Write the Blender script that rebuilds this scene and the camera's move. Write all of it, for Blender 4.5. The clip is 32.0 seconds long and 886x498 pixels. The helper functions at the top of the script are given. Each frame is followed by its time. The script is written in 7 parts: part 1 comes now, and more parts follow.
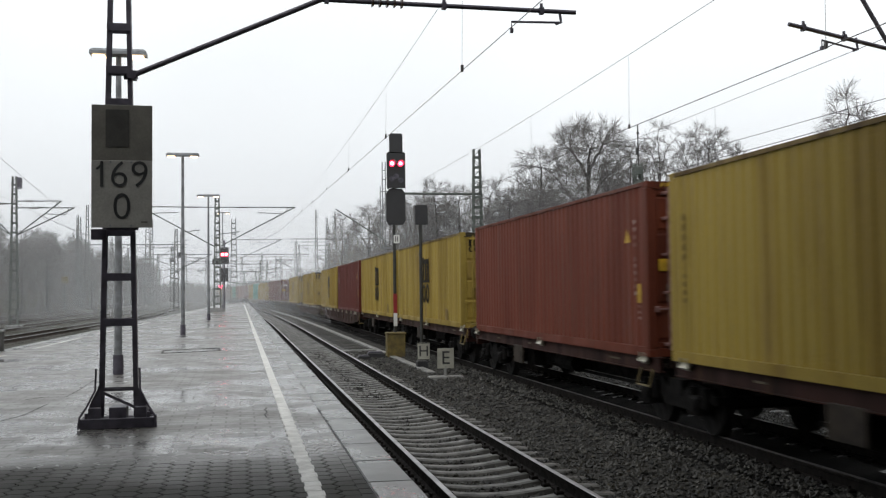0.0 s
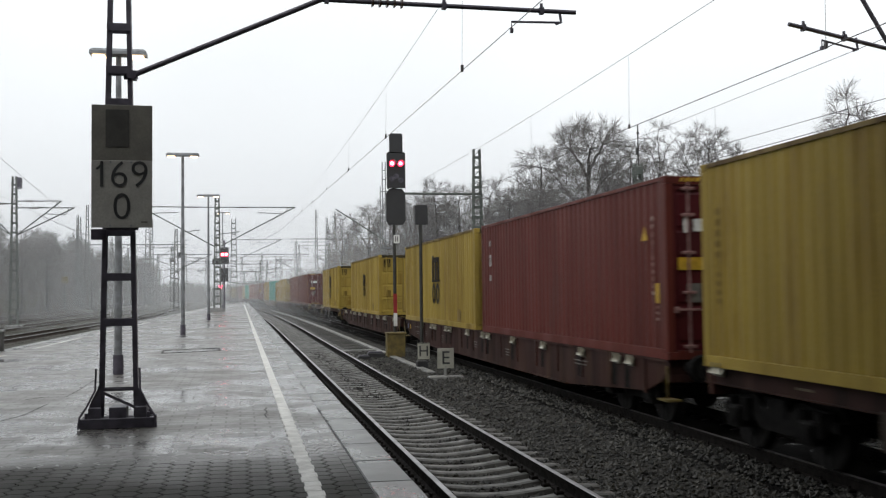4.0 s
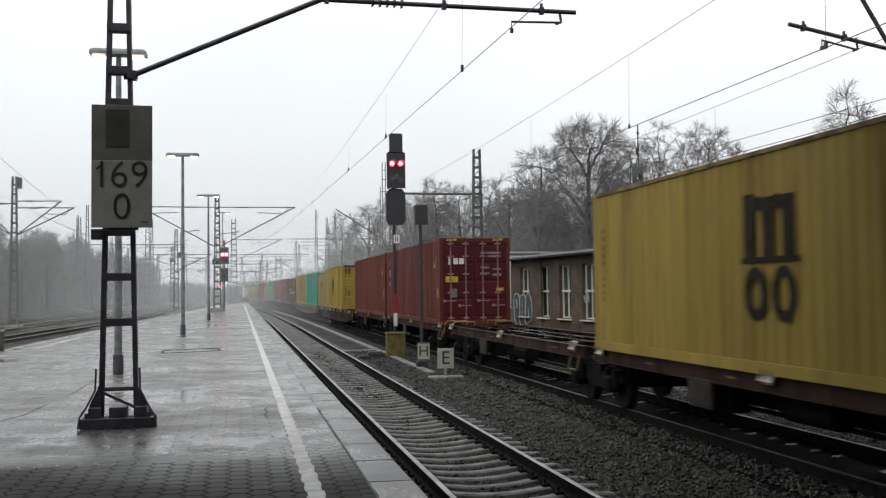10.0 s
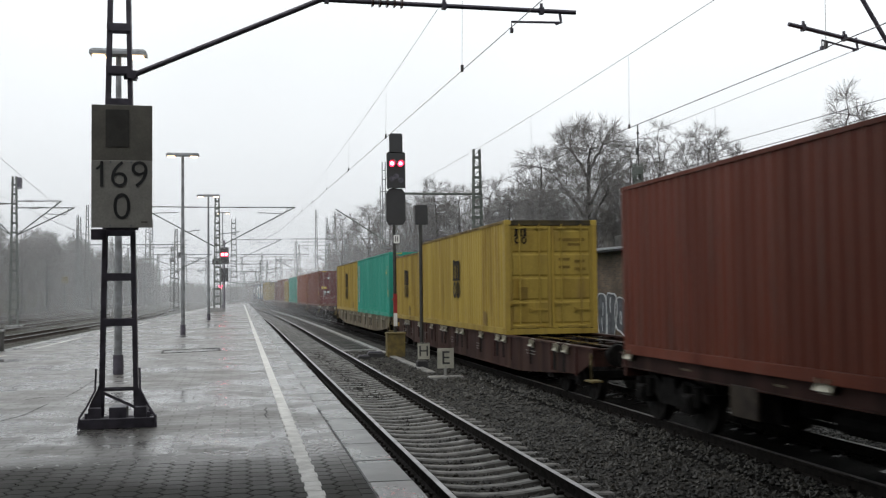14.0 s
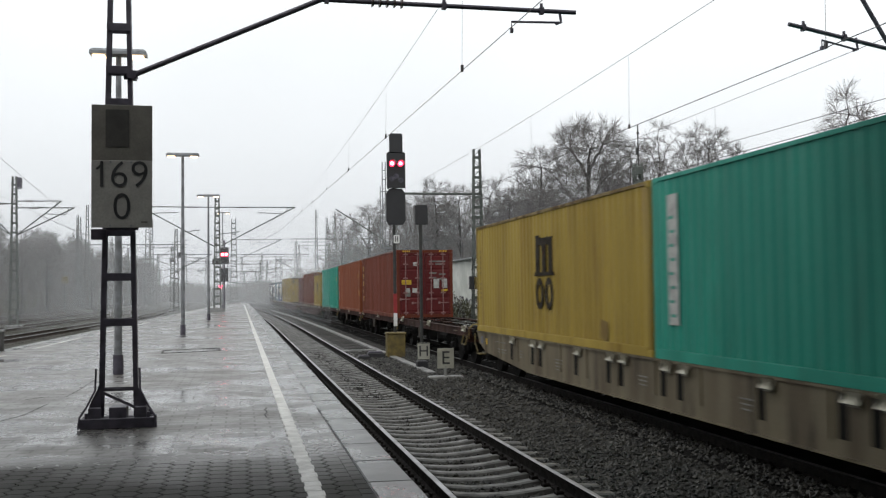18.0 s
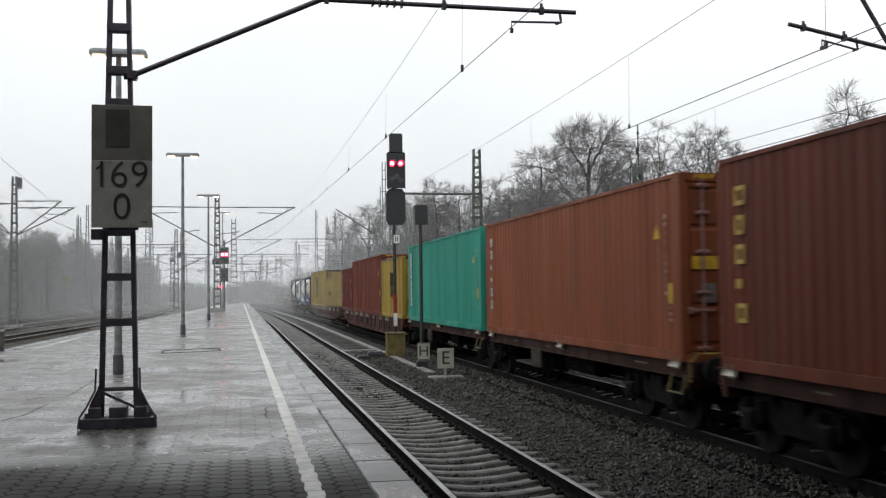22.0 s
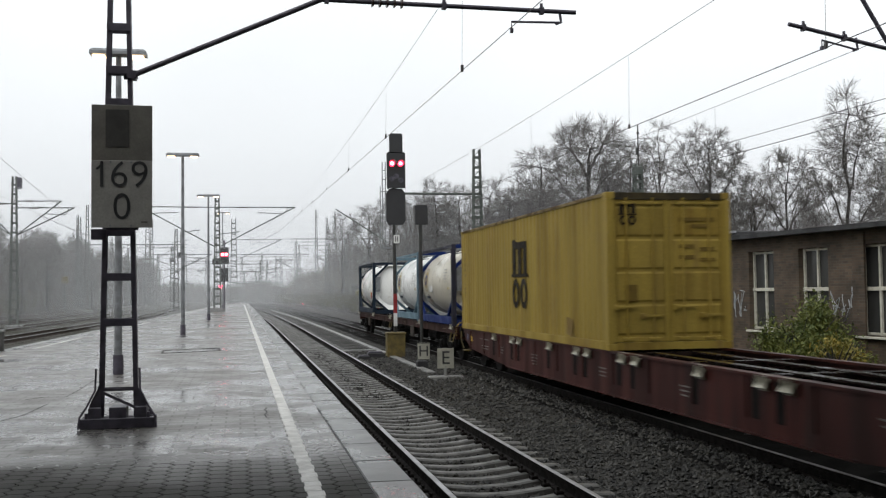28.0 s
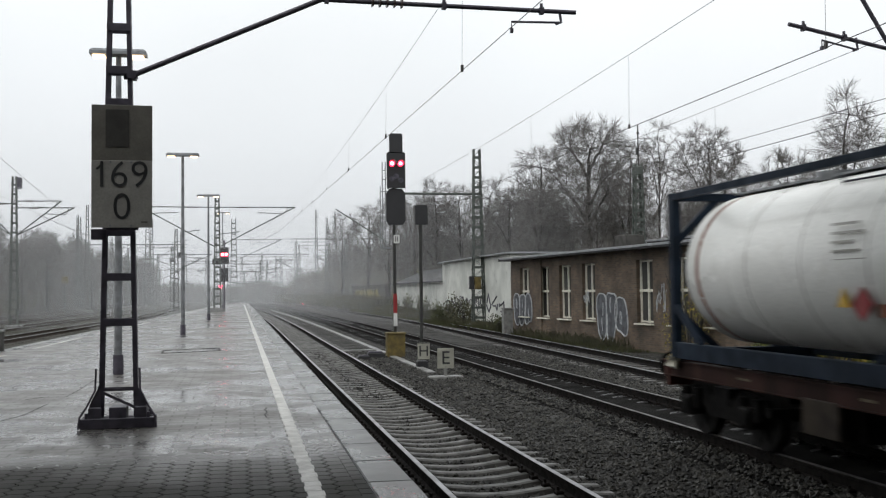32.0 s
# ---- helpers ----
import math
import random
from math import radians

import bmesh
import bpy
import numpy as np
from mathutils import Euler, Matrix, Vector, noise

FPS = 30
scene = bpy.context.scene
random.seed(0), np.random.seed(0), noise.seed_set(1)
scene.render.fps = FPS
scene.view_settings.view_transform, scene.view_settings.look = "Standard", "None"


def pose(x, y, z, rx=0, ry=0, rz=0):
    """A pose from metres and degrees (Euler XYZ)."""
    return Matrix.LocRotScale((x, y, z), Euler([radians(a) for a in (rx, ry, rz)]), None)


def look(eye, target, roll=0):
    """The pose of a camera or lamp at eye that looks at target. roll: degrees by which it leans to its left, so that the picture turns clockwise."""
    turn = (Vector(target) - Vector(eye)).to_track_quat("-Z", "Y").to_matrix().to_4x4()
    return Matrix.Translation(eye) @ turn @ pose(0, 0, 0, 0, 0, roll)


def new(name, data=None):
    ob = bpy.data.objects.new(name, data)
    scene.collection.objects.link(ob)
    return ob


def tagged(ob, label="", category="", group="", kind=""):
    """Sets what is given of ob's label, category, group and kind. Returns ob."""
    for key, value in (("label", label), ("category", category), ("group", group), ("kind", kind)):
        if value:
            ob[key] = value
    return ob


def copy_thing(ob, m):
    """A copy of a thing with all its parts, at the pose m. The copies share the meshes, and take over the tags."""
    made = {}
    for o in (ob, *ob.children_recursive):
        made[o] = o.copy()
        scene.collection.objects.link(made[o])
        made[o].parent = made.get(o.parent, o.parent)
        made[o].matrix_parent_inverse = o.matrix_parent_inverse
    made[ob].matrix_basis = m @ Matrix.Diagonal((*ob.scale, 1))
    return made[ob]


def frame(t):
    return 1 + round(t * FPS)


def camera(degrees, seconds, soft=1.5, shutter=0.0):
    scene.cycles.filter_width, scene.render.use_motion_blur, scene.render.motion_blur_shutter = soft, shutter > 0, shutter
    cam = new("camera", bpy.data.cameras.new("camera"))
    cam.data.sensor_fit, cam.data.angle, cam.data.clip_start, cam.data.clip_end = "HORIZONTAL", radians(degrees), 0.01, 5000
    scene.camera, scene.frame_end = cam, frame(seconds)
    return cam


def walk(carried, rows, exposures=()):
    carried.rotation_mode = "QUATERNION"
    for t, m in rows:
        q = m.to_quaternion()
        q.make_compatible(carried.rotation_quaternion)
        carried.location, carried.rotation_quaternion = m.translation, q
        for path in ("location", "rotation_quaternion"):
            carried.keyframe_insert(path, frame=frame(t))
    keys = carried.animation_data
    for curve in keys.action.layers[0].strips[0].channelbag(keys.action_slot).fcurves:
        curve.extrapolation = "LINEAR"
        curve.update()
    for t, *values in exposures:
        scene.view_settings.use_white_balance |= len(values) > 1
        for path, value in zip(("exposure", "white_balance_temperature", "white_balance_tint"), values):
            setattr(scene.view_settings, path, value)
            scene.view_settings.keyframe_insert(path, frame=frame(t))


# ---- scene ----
# The camera stands still on a platform; the train track carries the moving things.
cam = camera(47.46, 32.0, soft=1.2, shutter=0.5)
EYE = Vector((0.0, 0.0, 1.479))
YAW, PITCH = 0.1992, 0.0416
AIM = EYE + Vector((math.sin(YAW) * math.cos(PITCH), math.cos(YAW) * math.cos(PITCH), math.sin(PITCH)))
STAND = look(EYE, AIM, -0.68)
walk(cam, [(0.0, STAND), (32.0, STAND)], [(0.0, 0.0), (28.0, 0.0), (31.0, -0.08), (32.0, -0.09)])

SPEED = 10.45           # metres a second, towards the camera
RAIL_Z = -0.74          # rail head, below the platform's top
X_NEAR, X_TRAIN, X_THIRD = 3.0, 7.78, 12.35
BEND, RADIUS = 60.0, 2550.0


def drift(y):
    """How far the tracks have swung to the left at y."""
    return -max(0.0, y - BEND) ** 2 / (2 * RADIUS)


def heading(y):
    """The tracks' turn at y, in degrees."""
    return math.degrees(math.atan(max(0.0, y - BEND) / RADIUS))


# ---- world and light: a wet, overcast winter day ----
world = bpy.data.worlds.new("overcast_sky")
scene.world = world
world.use_nodes = True
wt = world.node_tree
wt.nodes.clear()
w_out = wt.nodes.new("ShaderNodeOutputWorld")
w_bg = wt.nodes.new("ShaderNodeBackground")
sky = wt.nodes.new("ShaderNodeTexSky")
sky.sky_type = "NISHITA"
sky.sun_disc = False
sky.sun_elevation, sky.sun_rotation = radians(48), radians(228)
sky.air_density, sky.dust_density = 1.0, 4.0
grey = wt.nodes.new("ShaderNodeHueSaturation")
grey.inputs["Saturation"].default_value = 0.12
grey.inputs["Value"].default_value = 1.0
cloud = wt.nodes.new("ShaderNodeMix")
cloud.data_type = "RGBA"
cloud.inputs["Factor"].default_value = 0.9
coord = wt.nodes.new("ShaderNodeTexCoord")
sep = wt.nodes.new("ShaderNodeSeparateXYZ")
ramp = wt.nodes.new("ShaderNodeValToRGB")
ramp.color_ramp.elements[0].position = 0.0
ramp.color_ramp.elements[0].color = (8.6, 8.95, 9.35, 1)
ramp.color_ramp.elements[1].position = 0.32
ramp.color_ramp.elements[1].color = (11.3, 11.75, 12.0, 1)
cn = wt.nodes.new("ShaderNodeTexNoise")
cn.inputs["Scale"].default_value = 2.2
cn.inputs["Detail"].default_value = 5
cmap = wt.nodes.new("ShaderNodeMapRange")
cmap.inputs["To Min"].default_value, cmap.inputs["To Max"].default_value = 0.84, 1.12
cmul = wt.nodes.new("ShaderNodeMix")
cmul.data_type, cmul.blend_type = "RGBA", "MULTIPLY"
cmul.inputs["Factor"].default_value = 1.0
wl = wt.links.new
wl(coord.outputs["Generated"], sep.inputs[0])
wl(sep.outputs["Z"], ramp.inputs["Fac"])
wl(coord.outputs["Generated"], cn.inputs["Vector"])
wl(cn.outputs["Fac"], cmap.inputs["Value"])
wl(ramp.outputs["Color"], cmul.inputs["A"])
wl(cmap.outputs["Result"], cmul.inputs["B"])
wl(sky.outputs["Color"], grey.inputs["Color"])
wl(grey.outputs["Color"], cloud.inputs["A"])
wl(cmul.outputs["Result"], cloud.inputs["B"])
wl(cloud.outputs["Result"], w_bg.inputs["Color"])
w_bg.inputs["Strength"].default_value = 0.104
wl(w_bg.outputs["Background"], w_out.inputs["Surface"])

sun = new("sun", bpy.data.lights.new("sun", "SUN"))
sun.data.energy, sun.data.angle, sun.data.color = 1.0, radians(50), (1.0, 0.98, 0.95)
sun.matrix_world = look((0, 0, 60), (40, 36.4, 0))


# ---- materials ----
def material(name, base, second=None, rough=0.6, metal=0.0, grain=8.0, fine=60.0, bump=0.15, depth=0.01,
             vary=0.0, rough2=None, spec=0.5, wear=None, streak=False, coarse_at=(0.4, 0.62), stain=None):
    """A procedural surface: two colours mixed by a coarse and a fine noise, with bump; vary: per-object lightness."""
    m = bpy.data.materials.new(name)
    m.use_nodes = True
    t, n, l = m.node_tree, m.node_tree.nodes.new, m.node_tree.links.new
    b = t.nodes["Principled BSDF"]
    second = second or tuple(c * 0.65 for c in base)
    tc = n("ShaderNodeTexCoord")
    vec = tc.outputs["Object"]
    if vary:
        # every object has its own stains
        ow, oa = n("ShaderNodeObjectInfo"), n("ShaderNodeVectorMath")
        om = n("ShaderNodeMath")
        om.operation, om.inputs[1].default_value = "MULTIPLY", 90.0
        l(ow.outputs["Random"], om.inputs[0])
        l(vec, oa.inputs[0])
        l(om.outputs[0], oa.inputs[1])
        vec = oa.outputs["Vector"]
    if streak:
        mp = n("ShaderNodeMapping")
        mp.inputs["Scale"].default_value = (1.0, 1.0, 0.12)
        l(vec, mp.inputs["Vector"])
        vec = mp.outputs["Vector"]
    n1, n2 = n("ShaderNodeTexNoise"), n("ShaderNodeTexNoise")
    n1.inputs["Scale"].default_value, n1.inputs["Detail"].default_value = grain, 6
    n2.inputs["Scale"].default_value, n2.inputs["Detail"].default_value = fine, 3
    l(vec, n1.inputs["Vector"])
    l(tc.outputs["Object"], n2.inputs["Vector"])
    r1 = n("ShaderNodeMapRange")
    r1.inputs["From Min"].default_value, r1.inputs["From Max"].default_value = coarse_at
    l(n1.outputs["Fac"], r1.inputs["Value"])
    mix = n("ShaderNodeMix")
    mix.data_type = "RGBA"
    mix.inputs["A"].default_value, mix.inputs["B"].default_value = (*base, 1), (*second, 1)
    l(r1.outputs["Result"], mix.inputs["Factor"])
    speck = n("ShaderNodeMapRange")
    speck.inputs["To Min"].default_value, speck.inputs["To Max"].default_value = 0.75, 1.25
    l(n2.outputs["Fac"], speck.inputs["Value"])
    mul = n("ShaderNodeMix")
    mul.data_type, mul.blend_type = "RGBA", "MULTIPLY"
    mul.inputs["Factor"].default_value = 1.0
    l(mix.outputs["Result"], mul.inputs["A"])
    l(speck.outputs["Result"], mul.inputs["B"])
    col = mul.outputs["Result"]
    if wear:
        n3 = n("ShaderNodeTexNoise")
        n3.inputs["Scale"].default_value, n3.inputs["Detail"].default_value = 2.3, 8
        n3.inputs["Roughness"].default_value = 0.7
        l(vec, n3.inputs["Vector"])
        r3 = n("ShaderNodeMapRange")
        r3.inputs["From Min"].default_value, r3.inputs["From Max"].default_value = (0.53, 0.68) if streak else (0.6, 0.72)
        l(n3.outputs["Fac"], r3.inputs["Value"])
        mw = n("ShaderNodeMix")
        mw.data_type = "RGBA"
        mw.inputs["B"].default_value = (*wear, 1)
        l(r3.outputs["Result"], mw.inputs["Factor"])
        l(col, mw.inputs["A"])
        col = mw.outputs["Result"]
    if stain:
        # broad grimy blotches with drips
        n4, r4, m4 = n("ShaderNodeTexNoise"), n("ShaderNodeMapRange"), n("ShaderNodeMix")
        n4.inputs["Scale"].default_value, n4.inputs["Detail"].default_value = 0.75, 7
        n4.inputs["Roughness"].default_value, n4.inputs["Distortion"].default_value = 0.72, 0.4
        l(vec, n4.inputs["Vector"])
        r4.inputs["From Min"].default_value, r4.inputs["From Max"].default_value = 0.5, 0.68
        l(n4.outputs["Fac"], r4.inputs["Value"])
        m4.data_type, m4.blend_type = "RGBA", "MULTIPLY"
        m4.inputs["B"].default_value = (*stain, 1)
        l(r4.outputs["Result"], m4.inputs["Factor"])
        l(col, m4.inputs["A"])
        col = m4.outputs["Result"]
    if vary:
        oi = n("ShaderNodeObjectInfo")
        ov = n("ShaderNodeMapRange")
        ov.inputs["To Min"].default_value, ov.inputs["To Max"].default_value = 1 - vary, 1 + vary
        l(oi.outputs["Random"], ov.inputs["Value"])
        mv = n("ShaderNodeMix")
        mv.data_type, mv.blend_type = "RGBA", "MULTIPLY"
        mv.inputs["Factor"].default_value = 1.0
        l(col, mv.inputs["A"])
        l(ov.outputs["Result"], mv.inputs["B"])
        col = mv.outputs["Result"]
    l(col, b.inputs["Base Color"])
    rr = n("ShaderNodeMapRange")
    rr.inputs["To Min"].default_value = rough
    rr.inputs["To Max"].default_value = rough2 if rough2 is not None else min(1.0, rough + 0.15)
    l(r1.outputs["Result"], rr.inputs["Value"])
    l(rr.outputs["Result"], b.inputs["Roughness"])
    b.inputs["Metallic"].default_value = metal
    b.inputs["Specular IOR Level"].default_value = spec
    if bump:
        bp = n("ShaderNodeBump")
        bp.inputs["Strength"].default_value, bp.inputs["Distance"].default_value = bump, depth
        l(n2.outputs["Fac"], bp.inputs["Height"])
        l(bp.outputs["Normal"], b.inputs["Normal"])
    return m


def glow(name, colour, strength):
    m = bpy.data.materials.new(name)
    m.use_nodes = True
    b = m.node_tree.nodes["Principled BSDF"]
    b.inputs["Base Color"].default_value = (*colour, 1)
    b.inputs["Emission Color"].default_value = (*colour, 1)
    b.inputs["Emission Strength"].default_value = strength
    return m


def wet_concrete(name, dry, wet, scale, lo, hi, rough_dry, rough_wet, bump_scale, vary=0.0, wear=None):
    """Paving with a film of rain: smooth dark puddles where the noise is high, rough damp stone elsewhere."""
    m = material(name, dry, wet, rough=rough_dry, grain=scale, fine=bump_scale, bump=0.25, depth=0.003,
                 rough2=rough_wet, vary=vary, coarse_at=(lo, hi), wear=wear)
    b = m.node_tree.nodes["Principled BSDF"]
    b.inputs["Coat Weight"].default_value = 0.0
    return m


M_STEEL = material("painted_steel", (0.075, 0.068, 0.088), (0.045, 0.04, 0.054), 0.45, 0.2, 6, 90, 0.1)
M_GALV = material("galvanised_steel", (0.24, 0.25, 0.26), (0.15, 0.155, 0.16), 0.5, 0.5, 5, 60, 0.1)
M_MAST = material("grey_green_steel", (0.085, 0.098, 0.086), (0.052, 0.059, 0.053), 0.55, 0.2, 4, 50, 0.1)
# paler than M_MAST, for the masts far down the line
M_FAR_MAST = material("paler_far_mast_steel", (0.11, 0.12, 0.115), (0.075, 0.08, 0.078), 0.6, 0.2, 4, 50, 0.0)
M_WIRE = material("dark_copper_wire", (0.08, 0.075, 0.075), None, 0.5, 0.5, 4, 40, 0.0)
M_BLACK = material("black_enamel", (0.012, 0.012, 0.014), (0.02, 0.02, 0.022), 0.5, 0.0, 5, 60, 0.05)
M_POLE = material("dark_olive_pole_paint", (0.03, 0.03, 0.027), (0.018, 0.018, 0.017), 0.5, 0.1, 5, 60, 0.05)
M_INSUL = material("brown_porcelain", (0.06, 0.03, 0.025), None, 0.2, 0.0, 5, 60, 0.0)
M_RAILTOP = material("polished_rail_head", (0.36, 0.36, 0.37), (0.27, 0.27, 0.27), 0.34, 0.85, 3, 80, 0.05)
M_DULLHEAD = material("dull_rail_head", (0.17, 0.165, 0.16), (0.11, 0.105, 0.1), 0.45, 0.8, 3, 80, 0.05)
M_RUST = material("rusty_rail_side", (0.010, 0.008, 0.007), (0.006, 0.0052, 0.0047), 0.75, 0.0, 9, 90, 0.3, spec=0.1)
M_SLEEPER = material("wet_concrete_sleeper", (0.102, 0.099, 0.091), (0.055, 0.053, 0.049), 0.42, 0.0, 5, 70, 0.25, vary=0.25, spec=0.35)
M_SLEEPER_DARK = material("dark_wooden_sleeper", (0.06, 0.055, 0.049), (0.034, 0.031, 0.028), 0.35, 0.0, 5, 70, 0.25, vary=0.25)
M_PLATFORM = wet_concrete("rain_wet_platform", (0.14, 0.132, 0.125), (0.09, 0.086, 0.084), 0.45, 0.4, 0.6, 0.42, 0.15, 22, wear=(0.05, 0.048, 0.047))
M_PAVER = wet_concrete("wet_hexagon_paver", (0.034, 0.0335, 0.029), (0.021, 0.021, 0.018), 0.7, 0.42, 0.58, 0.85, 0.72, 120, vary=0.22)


def wet_sheen(m, wet, start, end):
    """The rain film smooths the stone further off; its pale sheen is painted into the colour."""
    t, n, l = m.node_tree, m.node_tree.nodes.new, m.node_tree.links.new
    b = t.nodes["Principled BSDF"]
    tc, sp, r = n("ShaderNodeTexCoord"), n("ShaderNodeSeparateXYZ"), n("ShaderNodeMapRange")
    no, ad = n("ShaderNodeTexNoise"), n("ShaderNodeMath")
    no.inputs["Scale"].default_value, no.inputs["Detail"].default_value = 0.8, 4
    l(tc.outputs["Object"], no.inputs["Vector"])
    l(tc.outputs["Object"], sp.inputs[0])
    ad.operation = "MULTIPLY_ADD"
    l(no.outputs["Fac"], ad.inputs[0])
    ad.inputs[1].default_value = 2.4
    # the water's edge runs askew to the platform
    sk = n("ShaderNodeMath")
    sk.operation, sk.inputs[1].default_value = "MULTIPLY_ADD", 0.2
    l(sp.outputs["X"], sk.inputs[0])
    l(sp.outputs["Y"], sk.inputs[2])
    l(sk.outputs[0], ad.inputs[2])
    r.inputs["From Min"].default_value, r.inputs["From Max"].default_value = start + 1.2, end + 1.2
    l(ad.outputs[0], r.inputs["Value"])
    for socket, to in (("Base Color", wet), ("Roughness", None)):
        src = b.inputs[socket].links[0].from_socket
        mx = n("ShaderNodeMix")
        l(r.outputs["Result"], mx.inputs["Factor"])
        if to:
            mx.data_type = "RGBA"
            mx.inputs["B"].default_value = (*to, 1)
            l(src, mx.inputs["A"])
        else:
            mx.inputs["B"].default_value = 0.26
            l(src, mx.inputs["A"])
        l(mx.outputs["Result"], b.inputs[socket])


# near pavers stay painted dark for the shaded corner, sheen colour beyond
wet_sheen(M_PAVER, (0.105, 0.10, 0.096), 7.9, 9.7)
M_PAVER.node_tree.nodes["Principled BSDF"].inputs["Specular IOR Level"].default_value = 0.24


def paving_rows(m):
    """Faint paver courses that show through the film of rain."""
    t, n, l = m.node_tree, m.node_tree.nodes.new, m.node_tree.links.new
    b = t.nodes["Principled BSDF"]
    tc, br = n("ShaderNodeTexCoord"), n("ShaderNodeTexBrick")
    br.inputs["Scale"].default_value = 1.0
    br.inputs["Brick Width"].default_value, br.inputs["Row Height"].default_value = 0.326, 0.192
    br.inputs["Mortar Size"].default_value, br.inputs["Mortar Smooth"].default_value = 0.016, 0.6
    br.inputs["Color1"].default_value, br.inputs["Color2"].default_value = (1.0, 1.0, 1.0, 1), (0.84, 0.85, 0.82, 1)
    br.inputs["Mortar"].default_value = (0.62, 0.62, 0.6, 1)
    l(tc.outputs["Object"], br.inputs["Vector"])
    no, rg = n("ShaderNodeTexNoise"), n("ShaderNodeMapRange")
    no.inputs["Scale"].default_value, no.inputs["Detail"].default_value = 1.6, 7
    no.inputs["Roughness"].default_value = 0.65
    l(tc.outputs["Object"], no.inputs["Vector"])
    mx = n("ShaderNodeMix")
    mx.data_type, mx.blend_type = "RGBA", "MULTIPLY"
    mx.inputs["Factor"].default_value = 0.9
    l(b.inputs["Base Color"].links[0].from_socket, mx.inputs["A"])
    l(br.outputs["Color"], mx.inputs["B"])
    l(mx.outputs["Result"], b.inputs["Base Color"])
    rg.inputs["From Min"].default_value, rg.inputs["From Max"].default_value = 0.42, 0.6
    rg.inputs["To Min"].default_value, rg.inputs["To Max"].default_value = -0.07, 0.14
    l(no.outputs["Fac"], rg.inputs["Value"])
    ad, am = n("ShaderNodeMath"), n("ShaderNodeMath")
    ad.operation, am.operation = "ADD", "MULTIPLY_ADD"
    l(b.inputs["Roughness"].links[0].from_socket, ad.inputs[0])
    l(rg.outputs["Result"], ad.inputs[1])
    l(br.outputs["Fac"], am.inputs[0])
    am.inputs[1].default_value = 0.1
    l(ad.outputs[0], am.inputs[2])
    l(am.outputs[0], b.inputs["Roughness"])


paving_rows(M_PLATFORM)
M_JOINT = material("dark_sand_joint", (0.03, 0.028, 0.026), None, 0.7, 0.0, 12, 150, 0.2)
M_SLAB = wet_concrete("wet_edge_slab", (0.13, 0.133, 0.128), (0.095, 0.098, 0.094), 1.1, 0.4, 0.6, 0.42, 0.2, 80, vary=0.07)
M_LINE = material("worn_white_line", (0.56, 0.55, 0.52), (0.42, 0.41, 0.39), 0.45, 0.0, 5, 60, 0.15, wear=(0.16, 0.155, 0.15))
M_WALLSIDE = material("sooty_concrete_wall", (0.06, 0.057, 0.052), (0.035, 0.033, 0.03), 0.7, 0.0, 2, 40, 0.3)
M_DUCT = material("pale_wet_concrete", (0.2, 0.2, 0.19), (0.13, 0.13, 0.125), 0.4, 0.0, 4, 60, 0.2)
M_WHITE = material("white_enamel", (0.62, 0.62, 0.6), (0.5, 0.5, 0.48), 0.4, 0.0, 5, 60, 0.05)
M_PLATE = material("grey_white_number_plate", (0.31, 0.30, 0.275), (0.25, 0.243, 0.225), 0.5, 0.0, 3, 50, 0.05)
M_BOARD = material("grey_white_board", (0.33, 0.325, 0.275), (0.26, 0.255, 0.215), 0.5, 0.0, 3, 50, 0.05)
M_PLATEDARK = material("dirty_olive_plate", (0.14, 0.132, 0.112), (0.105, 0.1, 0.086), 0.55, 0.0, 3, 50, 0.05)
M_YBOX = material("dull_yellow_paint", (0.135, 0.098, 0.024), (0.08, 0.06, 0.02), 0.5, 0.0, 4, 40, 0.1, wear=(0.08, 0.05, 0.03))
M_HANDRAIL = material("worn_yellow_rail_paint", (0.26, 0.18, 0.02), (0.14, 0.1, 0.02), 0.5, 0.0, 6, 40, 0.05)
M_REDPAINT = material("red_paint", (0.26, 0.018, 0.02), (0.19, 0.014, 0.015), 0.45, 0.0, 4, 40, 0.05)
M_REDLAMP = glow("red_signal_light", (1.0, 0.02, 0.05), 9.0)
M_REDCORE = glow("red_signal_core", (1.0, 0.55, 0.6), 9.0)
M_LAMP = glow("warm_sodium_lamp", (1.0, 0.72, 0.45), 3.2)
M_GRAFFITI = material("pale_spray_paint", (0.4, 0.415, 0.42), (0.26, 0.275, 0.29), 0.5, 0.0, 6, 60, 0.0)
M_GRAFFILL = material("grey_blue_spray_paint", (0.085, 0.09, 0.1), (0.05, 0.053, 0.06), 0.5, 0.0, 3, 60, 0.0)
M_YGRAF = material("yellow_spray_paint", (0.2, 0.165, 0.04), (0.12, 0.10, 0.03), 0.5, 0.0, 6, 60, 0.0)
M_RENDER = material("dirty_white_render", (0.56, 0.57, 0.53), (0.43, 0.44, 0.41), 0.75, 0.0, 0.6, 30, 0.15, wear=(0.2, 0.2, 0.185))
M_ROOF = material("wet_tar_roof", (0.045, 0.045, 0.046), (0.028, 0.028, 0.029), 0.5, 0.0, 2, 40, 0.1, spec=0.25)
M_GUTTER = material("wet_zinc_edge", (0.36, 0.37, 0.38), (0.25, 0.26, 0.27), 0.3, 0.6, 3, 40, 0.05)
M_FRAME = material("cream_window_frame", (0.62, 0.6, 0.52), (0.5, 0.48, 0.4), 0.5, 0.0, 6, 60, 0.05)
